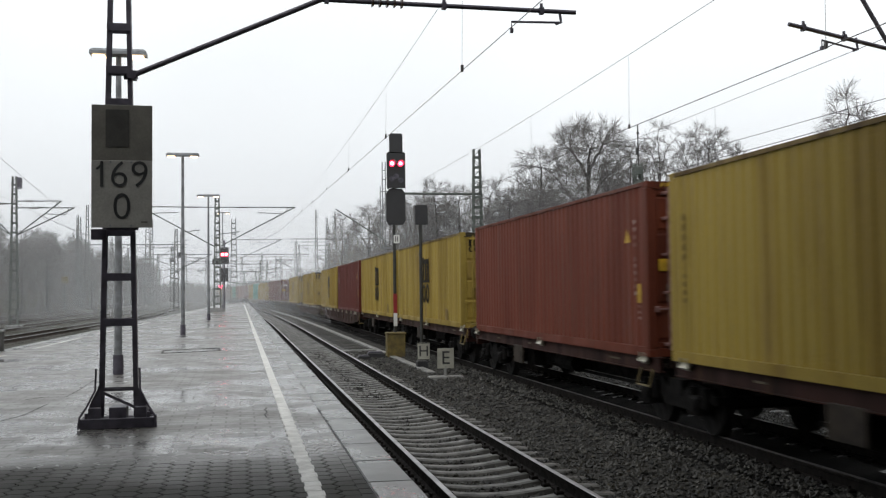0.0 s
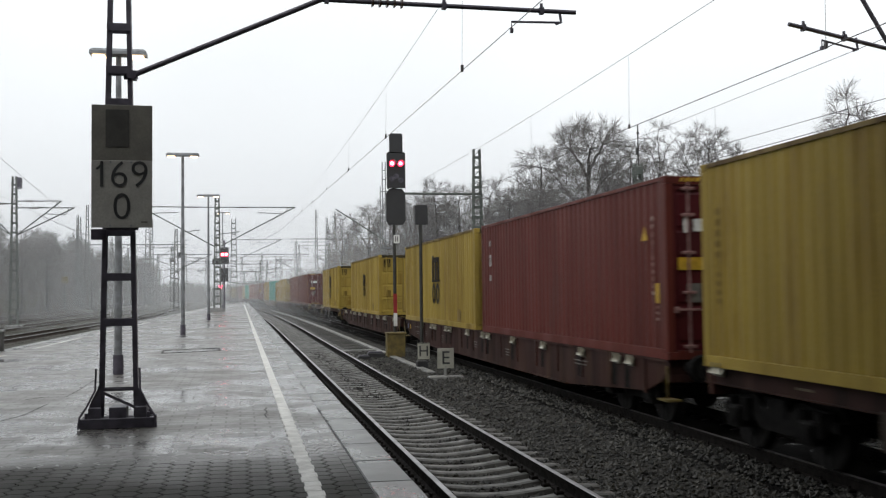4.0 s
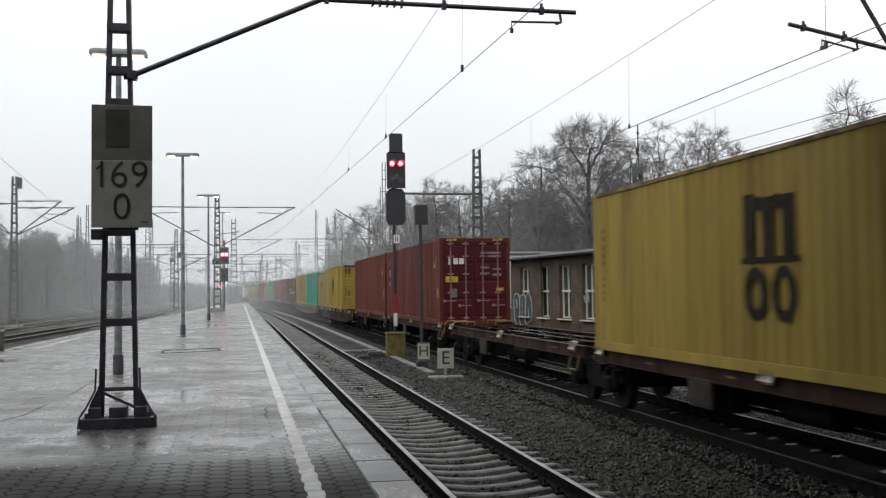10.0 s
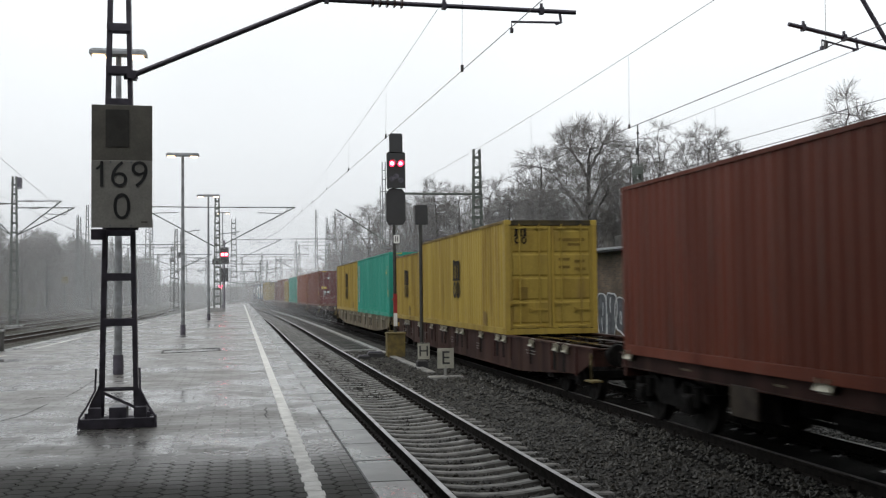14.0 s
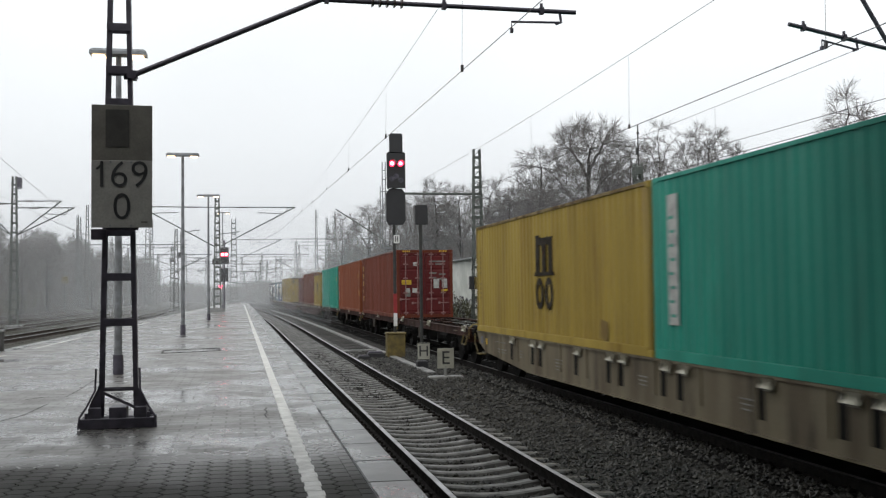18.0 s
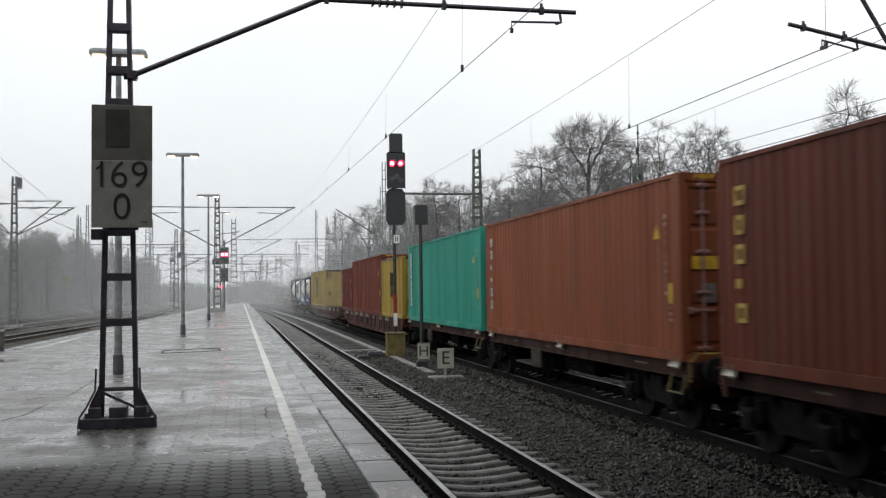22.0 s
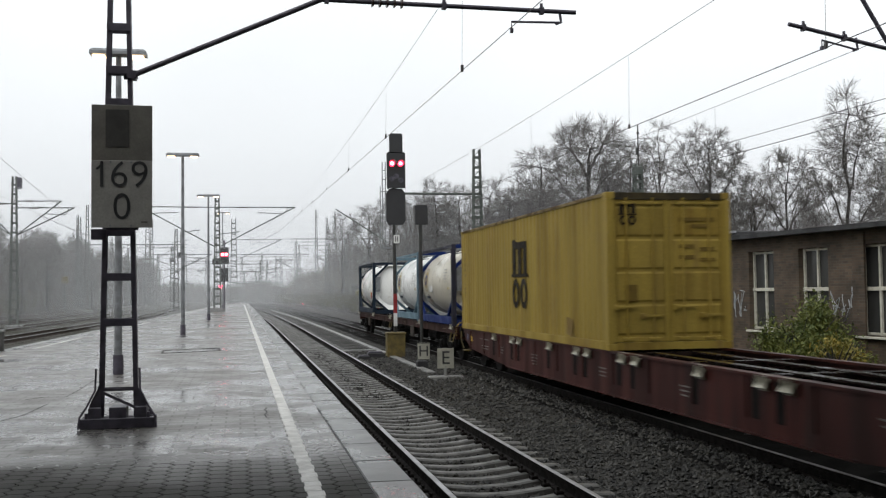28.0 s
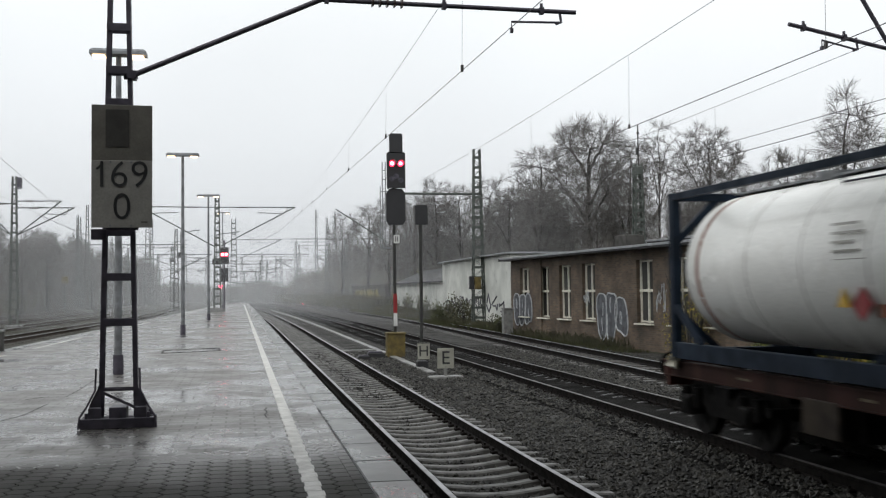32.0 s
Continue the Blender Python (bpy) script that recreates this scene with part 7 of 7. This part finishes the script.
    part("meter_cabinet", Shape().slab((-0.35, (21.6 - y0) * sc, 0.85), (0.5, 1.7, 1.7), 0.04), M_STEEL, t, "dark steel cabinet at the wall")


brick_building()


def white_shed():
    t = thing("white_building", "low dirty-white rendered building with a flat grey roof", "building", pose(15.9, 56.6, -1.1, rz=0))
    part("wall", Shape().box((2.5, 10.0, 2.35), (6.0, 20.0, 4.7)), M_RENDER, t)
    part("roof", Shape().slab((2.4, 10.0, 4.75), (6.4, 20.4, 0.1), 0.02), M_GUTTER, t)
    part("roof_edge", Shape().slab((-0.82, 10.0, 4.76), (0.04, 20.4, 0.07), 0.01), M_GUTTER, t)
    rng = random.Random(8)
    s = Shape()
    for k in range(11):
        cy, zc = 2.0 + k * 1.6, 1.5 + rng.random() * 0.5
        ph = rng.random() * 6
        s.tube([(-0.515, cy + 0.6 * math.cos(ph + a * 0.8), zc + 0.7 * math.sin(ph + a * 0.8) * rng.random()) for a in range(8)], 0.05, 4)
    part("sprayed_scrawl", s, M_STEEL, t)
    t = thing("low_shed", "low white shed with a shallow grey pitched roof", "building", pose(15.5, 77.0, -1.1))
    part("wall", Shape().box((3.0, 12.0, 1.65), (6.0, 24.0, 3.3)), M_RENDER, t)
    part("roof", Shape().prism([(-0.4, 3.3), (6.4, 3.3), (3.0, 4.7)], lambda u, q, w: (u, -0.4 + w, q), 24.8), M_ROOF, t)
    part("roof_edge", Shape().slab((-0.4, 12.0, 3.34), (0.1, 24.8, 0.1), 0.01), M_STEEL, t)
    t = thing("garden_wall", "low wall with yellow sprayed paint at the wood's edge", "wall", pose(15.2, 112.0, -1.1))
    part("wall", Shape().box((1.0, 17.5, 1.65), (0.3, 35.0, 3.3)), M_WALLSIDE, t)
    part("coping", Shape().slab((1.0, 17.5, 3.36), (0.5, 35.2, 0.12), 0.02), M_ROOF, t)
    for k in range(14):
        s = Shape()
        c, ph = 7.0 + k * 1.7, rng.random() * 6
        s.tube([(0.84, c + 0.75 * math.cos(a + ph) * (1 + 0.4 * math.sin(2 * a)), 2.2 + 0.65 * math.sin(a) * (0.6 + 0.4 * rng.random())) for a in [j * 0.52 for j in range(13)]], 0.14, 4)
        part("sprayed_loop", s, M_YGRAF, t, "loop of yellow sprayed paint")
    part("gate_post", Shape().slab((0.9, 35.6, 1.7), (0.5, 0.6, 3.4), 0.03), M_DUCT, t)


white_shed()
b = thing("switch_box", "small yellow switch box beside a black one on the mast", "cable box", pose(14.75, 62.5, 1.5))
part("body", Shape().slab((0.08, 0, 0.45), (0.4, 0.35, 0.8), 0.03), M_YBOX, b)
part("door", Shape().slab((0.08, -0.19, 0.45), (0.32, 0.03, 0.66), 0.01), M_YBOX, b)
part("meter", Shape().slab((-0.32, 0, 0.5), (0.26, 0.3, 0.8), 0.03), M_BLACK, b, "black metal case")
part("bracket", Shape().bar((-0.45, 0.2, 0.1), (0.4, 0.2, 0.1), 0.06), M_STEEL, b)
b = thing("concrete_post", "short pale concrete post at the building's corner", "post", pose(14.35, 53.5, -1.05))
part("shaft", Shape().slab((0, 0, 0.75), (0.5, 0.5, 1.5), 0.03), M_DUCT, b)
part("cap", Shape().slab((0, 0, 1.53), (0.56, 0.56, 0.08), 0.02), M_DUCT, b)
b = thing("concrete_post", "short weathered concrete post at the platform's far edge", "post", pose(-6.42, 29.2, 0.0))
part("shaft", Shape().slab((0, 0, 0.26), (0.26, 0.26, 0.52), 0.03), M_WALLSIDE, b)
part("cap", Shape().slab((0, 0, 0.54), (0.3, 0.3, 0.06), 0.02), M_DUCT, b)


# ---- trees and scrub ----
def clusters(pts, k, rng):
    """Groups points round k centres."""
    mid = pts[rng.choice(len(pts), min(k, len(pts)), replace=False)]
    for _ in range(5):
        own = np.argmin(((pts[:, None] - mid[None]) ** 2).sum(2), 1)
        mid = np.array([pts[own == i].mean(0) if (own == i).any() else mid[i] for i in range(len(mid))])
    return [pts[own == i] for i in range(len(mid)) if (own == i).any()]


def grow(seed, height, half, fork, trunk_r, tips, outline, rise, twig):
    """A bare tree: limbs reach out to branches and branches to twig tips that fill the crown's outline.
    outline: how wide the crown is over its height; rise: how steeply the limbs leave the trunk."""
    rng = np.random.default_rng(seed)
    limbs, twigs = Shape(), Shape()
    pts, tips = [], int(tips * 1.5)
    while len(pts) < tips:
        t = rng.random()
        w = outline(t)
        if rng.random() > w ** 1.3 + 0.05:
            continue
        r, an = half * w * rng.random() ** 0.4, rng.random() * 6.283
        # a lumpy outline
        k = 1 + 0.16 * noise.noise(Vector((2.2 * math.cos(an) + seed, 2.2 * math.sin(an), 4.0 * t)))
        pts.append((r * k * math.cos(an), r * k * math.sin(an), fork + (height - fork) * (0.04 + 0.96 * t) * (1 + 0.3 * (k - 1))))
    pts = np.array(pts)

    def bough(a, b, r0, r1, sides, bend, n, to, sway=0.06):
        """A crooked bough from a to b that leaves steeply and flattens out."""
        a, b = Vector(a), Vector(b)
        ln = (b - a).length
        c = a.lerp(b, 0.45) + Vector((rng.normal(0, sway), rng.normal(0, sway), bend)) * ln
        out, rs = [], []
        for i in range(n + 1):
            q = i / n
            w = a * (1 - q) ** 2 + c * 2 * q * (1 - q) + b * q * q
            if 0 < i < n:
                w = w + Vector(rng.normal(0, 0.28 * sway, 3)) * ln
            out.append(w)
            rs.append(r0 + (r1 - r0) * q ** 0.8)
        to.tube(out, rs, sides, cap=False)
        return out, rs

    def spray(at, d, length, count):
        """Fine twigs that fan out forwards and upwards."""
        for _ in range(count):
            e = (d + Vector(rng.normal(0, 0.66, 3)) + Vector((0, 0, 0.12))).normalized()
            m = at + e * length * rng.uniform(0.4, 0.7)
            f = (e + Vector(rng.normal(0, 0.2, 3)) + Vector((0, 0, 0.1))).normalized()
            g = m + f * length * rng.uniform(0.4, 0.8)
            twigs.tube([at, m, g], [twig, twig * 0.8, twig * 0.45], 3, cap=False)
            for _ in range(3):
                h = (f + Vector(rng.normal(0, 0.45, 3))).normalized()
                k = at.lerp(m, rng.uniform(0.3, 1.0))
                twigs.tube([k, k + h * length * rng.uniform(0.35, 0.7)], [twig * 0.7, twig * 0.4], 3, cap=False)

    leader = 0.8 * height
    trunk, tr = bough((0, 0, -0.3), (rng.normal(0, 0.015) * height, rng.normal(0, 0.015) * height, leader), trunk_r, trunk_r * 0.28, 8, 0.0, 8, limbs, 0.018)
    at_height = lambda z: next(((u.lerp(v, max(0.0, min(1.0, (z - u.z) / max(0.01, v.z - u.z)))), r) for u, v, r in zip(trunk, trunk[1:], tr) if z <= v.z), (trunk[-1], tr[-1]))
    for group in clusters(pts, 9, rng):
        c = group.mean(0)
        flat = math.hypot(c[0], c[1])
        z = min(max(fork, c[2] - rise * flat - 0.1 * height), leader)
        root, r = at_height(z)
        end = root.lerp(Vector(c), 0.86)
        share = math.sqrt(len(group) / tips)
        limb, lr = bough(root, end, min(r * 0.85, trunk_r * 1.25 * share), trunk_r * 0.2, 6, 0.1, 6, limbs)
        for sub in clusters(group, max(2, len(group) // 7), rng):
            d = Vector(sub.mean(0))
            i = min(range(2, 7), key=lambda k: (limb[k] - d).length + 0.15 * (6 - k))
            br, bsr = bough(limb[i], limb[i].lerp(d, 0.85), max(twig * 2.2, lr[i] * 0.6), twig * 2.0, 4, 0.06, 4, limbs)
            for tip in sub:
                tip = Vector(tip)
                j = min(range(1, 5), key=lambda k: (br[k] - tip).length)
                tw, _ = bough(br[j], tip, twig * 1.9, twig * 1.2, 3, 0.04, 3, twigs)
                out = (tip - br[j]).normalized()
                ln = 0.05 * height
                spray(tip, out, ln, 4)
                spray(tw[1], out, ln * 0.9, 2)
                spray(tw[2], out, ln, 2)
    return limbs, twigs


def dome(t):
    return math.sqrt(max(0.0, 1 - (1.6 * t - 0.8) ** 2))


def vase(t):
    return min(1.0, 0.3 + 1.3 * t) * math.sqrt(max(0.0, 1 - max(0.0, (t - 0.45) / 0.58) ** 2))


def spire(t):
    return (1 - t) ** 0.62 * min(1.0, 0.55 + 2.0 * t)


def tree(seed, label, x, y, height, half, fork=0.3, trunk_r=0.22, tips=150, outline=dome, rise=0.8, twig=0.0115, bark=None):
    limbs, twigs = grow(seed, height, half, fork * height, trunk_r, tips, outline, rise, twig)
    t = thing("tree", label, "tree", pose(x, y, -1.0), group="bare trees")
    part("trunk", limbs, bark or M_BARK, t, smooth=True)
    part("crown", twigs, M_TWIG, t)
    return t


BIG = tree(11, "tall bare tree with a wide rounded crown", 28.04, 78.0, 16.2, 3.5, 0.36, 0.42, 400, dome, 0.75, 0.0108)
T7 = tree(17, "bare tree with a low round crown beside the tallest one", 25.0, 82.0, 14.2, 2.7, 0.3, 0.28, 240, dome, 0.8, 0.0098)
T2 = tree(12, "bare upright tree with a pointed crown behind the brick building", 28.56, 43.0, 12.0, 3.5, 0.17, 0.17, 330, spire, 1.0, 0.0072)
T3 = tree(13, "small bare tree forking low behind the brick building", 27.55, 47.0, 9.5, 1.85, 0.4, 0.13, 150, vase, 0.8, 0.0068)
T4 = tree(14, "broad bare tree of several stems behind the brick building", 29.65, 60.0, 12.8, 2.75, 0.2, 0.2, 280, vase, 1.5, 0.009)
T5 = tree(15, "pale birch leaning at the wood's edge", 20.9, 112.0, 13.5, 1.6, 0.3, 0.15, 110, vase, 1.2, 0.012, M_BIRCH)
T6 = tree(16, "ragged bare tree at the wood's edge", 23.96, 96.0, 13.4, 2.4, 0.3, 0.26, 150, dome, 0.9, 0.011)
T8 = tree(18, "slender pale upright tree with thin twigs", 31.49, 72.0, 15.0, 1.5, 0.3, 0.13, 90, vase, 1.6, 0.008)


def woods():
    rng = random.Random(21)
    named = ((33.66, 84, T7, 15.8), (35.08, 64, T6, 10.6), (34.4, 66, T4, 9.6), (34.5, 56, T6, 8.2), (33.4, 46, T2, 11.0), (22.6, 84, T7, 11.4), (24.1, 79, T4, 11.0),
             (22.0, 100, T7, 13.5), (20.45, 104, T6, 14.6), (19.1, 110, T4, 13.7), (18.5, 125, T6, 14.2), (17.5, 140, T7, 14.9), (16.1, 160, T6, 15.4), (26.2, 88, T6, 13.0),
             (30.5, 76, T4, 11.6), (32.0, 68, T7, 10.4), (27.6, 90, T4, 12.2), (24.4, 92, T4, 11.6), (21.2, 104, T4, 12.0), (19.6, 118, T7, 12.6))
    tall = {T2: 12.0, T4: 12.8, T6: 13.4, T7: 14.2}
    spots = list(named)
    for i in range(20):     # deeper in the wood, thinning into the mist
        y = 74 + i * 9
        for k in range(2):
            spots.append((27.5 + k * 6.5 + rng.uniform(-2, 2) + drift(y) * 0.9 + max(0, 80 - y) * 0.25, y + rng.uniform(-3, 3), rng.choice((T4, T6, T7)), rng.uniform(8.5, 11.0) + max(0, y - 90) * 0.02))
    for i in range(34):     # beyond the left tracks
        y = 95 + i * 5
        spots.append((-33 + i * 0.35 + rng.uniform(-3, 3), y, rng.choice((T4, T6, T7)), rng.uniform(9.5, 13)))
        spots.append((-41 + i * 0.3 + rng.uniform(-4, 4), y + 3, rng.choice((T4, T6)), rng.uniform(11, 15)))
    for i in range(16):      # the nearer ones beyond the left tracks
        spots.append((-32.0 - (i % 3) * 2.5 + rng.uniform(-1, 1), 64 + i * 2.4, rng.choice((T4, T6, T7)), rng.uniform(6.2, 8.2)))
    for x, y, src, top in spots:
        k = 0.96 * top / tall[src]
        copy_thing(src, pose(x, y, -1.0, rz=rng.uniform(0, 360)) @ Matrix.Diagonal((k, k, k, 1)))


woods()


def leaf_shape(rng, n, size, half, lift, ragged=0.35):
    """Many small leaves round uneven clumps inside a half-ellipsoid."""
    s = Shape()
    clumps = [Vector((rng.uniform(-1, 1), rng.uniform(-1, 1), rng.uniform(0, 1))) for _ in range(60)]
    clumps = [c for c in clumps if c.x ** 2 + c.y ** 2 + c.z ** 2 < 1.1]
    for i in range(n):
        c = rng.choice(clumps)
        p = c + Vector((rng.gauss(0, ragged * 0.5), rng.gauss(0, ragged * 0.5), rng.gauss(0, ragged * 0.4)))
        p = Vector((p.x * half[0], p.y * half[1], abs(p.z) * half[2] + lift))
        a, b = Vector((rng.gauss(0, 1), rng.gauss(0, 1), rng.gauss(0, 1))).normalized(), Vector((rng.gauss(0, 1), rng.gauss(0, 1), rng.gauss(0, 0.6))).normalized()
        z = size * rng.uniform(0.6, 1.3)
        s.add([p - a * z, p + b * z * 0.5, p + a * z, p - b * z * 0.5], [(0, 1, 2, 3)])
    return s


def bush(x, y, half, n, mat, label, seed, size=0.06):
    rng = random.Random(seed)
    t = thing("bush", label, "bush", pose(x, y, -1.05))
    st = Shape()
    for i in range(26):
        a = rng.random() * 6.283
        st.tube([(0.2 * math.cos(a), 0.2 * math.sin(a), 0), (half[0] * 0.5 * math.cos(a), half[1] * 0.5 * math.sin(a), half[2] * 0.6), (half[0] * 0.9 * math.cos(a + 0.3), half[1] * 0.9 * math.sin(a + 0.3), half[2] * rng.uniform(0.6, 1.1))], [0.03, 0.02, 0.008], 4)
    part("brushwood", st, M_BARK, t)
    part("leaves", leaf_shape(rng, n, size, half, 0.1), mat, t)
    return t


bush(16.0, 26.4, (1.25, 1.4, 1.75), 19000, M_LEAF, "yellow-green leafy bush before the brick wall", 4)
bush(15.6, 24.2, (0.6, 0.7, 1.0), 1500, M_LEAFY, "small yellowing shrub beside the bush", 5)
bush(16.2, 34.5, (0.8, 1.6, 2.9), 1500, M_LEAFY, "thin yellow-leaved sapling climbing the brick wall", 6, 0.05)


def scrub_strip(label, rows, seed, mat=None, tall=1.0):
    """Rough grass and dead stalks: thin blades in one mesh."""
    rng = random.Random(seed)
    s = Shape()
    for x0, x1, y0, y1, n, h in rows:
        for i in range(n):
            y = rng.uniform(y0, y1)
            x = rng.uniform(x0, x1) + drift(y)
            hh = h * rng.uniform(0.35, 1.1)
            dx, dy = rng.gauss(0, 0.3) * hh, rng.gauss(0, 0.3) * hh
            w = rng.uniform(0.015, 0.04) * (1 + y / 60)
            s.add([(x - w, y, -1.1), (x + w, y + w, -1.1), (x + dx, y + dy, -1.1 + hh)], [(0, 1, 2)])
    return solid("scrub", s, mat or M_SCRUB, label, "scrub", kind="stuff")


scrub_strip("brown dead scrub along the foot of the walls", ((14.5, 16.2, 40, 57, 1500, 0.6), (14.4, 15.3, 56, 76, 5500, 0.7), (14.2, 15.6, 76, 112, 8000, 1.1), (14.6, 18.0, 110, 240, 14000, 2.2)), 31)
scrub_strip("damp green grass on the bank", ((13.9, 15.2, 36, 56, 4500, 0.3), (13.7, 15.2, 56, 120, 13000, 0.55)), 32, M_GRASS)
scrub_strip("brown scrub beyond the left tracks", ((-60, -34, 60, 110, 8000, 2.5), (-50, -27, 100, 260, 22000, 3.4)), 33)


for k, (x, y, h) in enumerate(((15.0, 58.0, 0.9), (14.8, 66.0, 1.6), (14.9, 70.5, 1.9), (14.7, 74.0, 1.5), (14.8, 82.0, 2.0), (14.9, 90.0, 2.2), (14.9, 98.0, 1.8), (14.5, 106.0, 2.2))):
    bush(x, y, (0.6, 2.2, h), 1100, M_SCRUB if k % 3 else M_GRASS, "low brown winter shrub at the foot of the wall", 50 + k, 0.09)
for k, (x, y) in enumerate(((18.0, 101.0), (19.5, 106.0), (20.5, 128.0))):
    bush(x, y, (1.5, 2.5, 4.2), 1500, M_LEAFY, "shrub keeping its faded yellow leaves", 70 + k, 0.08)


def undergrowth():
    """Dense fine brush under the trees, one mesh of thin upright stems."""
    rng = random.Random(41)
    s = Shape()
    for i in range(32000):
        y = rng.uniform(50, 270) if i % 3 else rng.uniform(56, 120)
        x = 20 + rng.uniform(0, 14) + drift(y) * 0.9
        if y < 75:
            x += 5
        h = rng.uniform(2.0, 7.2) + min(2.0, max(0.0, (y - 90) * 0.03))
        w = 0.02 + y * 0.00016
        dx, dy = rng.gauss(0, 0.12) * h, rng.gauss(0, 0.12) * h
        s.add([(x - w, y, -1.1), (x + w, y, -1.1), (x + dx, y + dy, h - 1.1)], [(0, 1, 2)])
    solid("undergrowth", s, M_BRUSH, "dense grey-brown undergrowth between the bare trees", "undergrowth", kind="stuff")
    s = Shape()
    for i in range(24000):
        y = rng.uniform(72, 300) if i % 4 else rng.uniform(72, 110)
        x = -29.5 - rng.uniform(0, 20) + (y - 95) * 0.03
        h = rng.uniform(2, 7.5) * min(1.0, 0.25 + y / 130)
        w = 0.03 + y * 0.0002
        s.add([(x - w, y, -1.1), (x + w, y, -1.1), (x + rng.gauss(0, 0.12) * h, y, h - 1.1)], [(0, 1, 2)])
    for i in range(9000):
        y = rng.uniform(300, 380)
        x = rng.uniform(-80, 30)
        h = rng.uniform(3, 7) + 2.5 * noise.noise(Vector((x * 0.08, 0, 0)))
        s.add([(x - 0.15, y, -1.1), (x + 0.15, y, -1.1), (x + rng.gauss(0, 0.1) * h, y, h - 1.1)], [(0, 1, 2)])
    solid("undergrowth", s, M_TWIG, "dark undergrowth beyond the left-hand tracks", "undergrowth", kind="stuff")


undergrowth()


# ---- thin rain mist over the line, its haze put into flat sheets ----
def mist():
    # each upright sheet adds one step of painted distance haze
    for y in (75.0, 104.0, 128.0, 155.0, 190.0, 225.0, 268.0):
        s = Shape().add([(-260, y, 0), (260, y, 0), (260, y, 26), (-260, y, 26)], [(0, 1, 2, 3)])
        ob = solid("mist", s, M_MIST, "flat see-through sheet standing for rain mist over the far tracks", "mist", kind="stuff", m=pose(0, 0, -1.2))


mist()


def station_hall():
    """An unseen open-ended hall added over the camera to block sky light near it."""
    t = thing("station_hall", "unseen open-ended hall added to shade the platform and near tracks", "station hall", kind="structure")
    y0, y1, x0, x1, z = -48.0, HALL_MOUTH, -40.0, 24.0, HALL_TOP
    part("roof", Shape().box(((x0 + x1) / 2, (y0 + y1) / 2, z + 0.2), (x1 - x0, y1 - y0, 0.4)), M_HALL, t)
    for x in (x0, x1):
        part("side_wall", Shape().box((x, (y0 + y1) / 2, z / 2 - 0.6), (0.5, y1 - y0 - 1.2, z + 1.2)), M_HALL, t)
    for k in range(7):
        part("girder", Shape().box(((x0 + x1) / 2, y1 - 0.3 - 8 * k, z - 0.25), (x1 - x0 - 0.6, 0.35, 0.5)), M_STEEL, t)


station_hall()
platform_pieces()
motions()
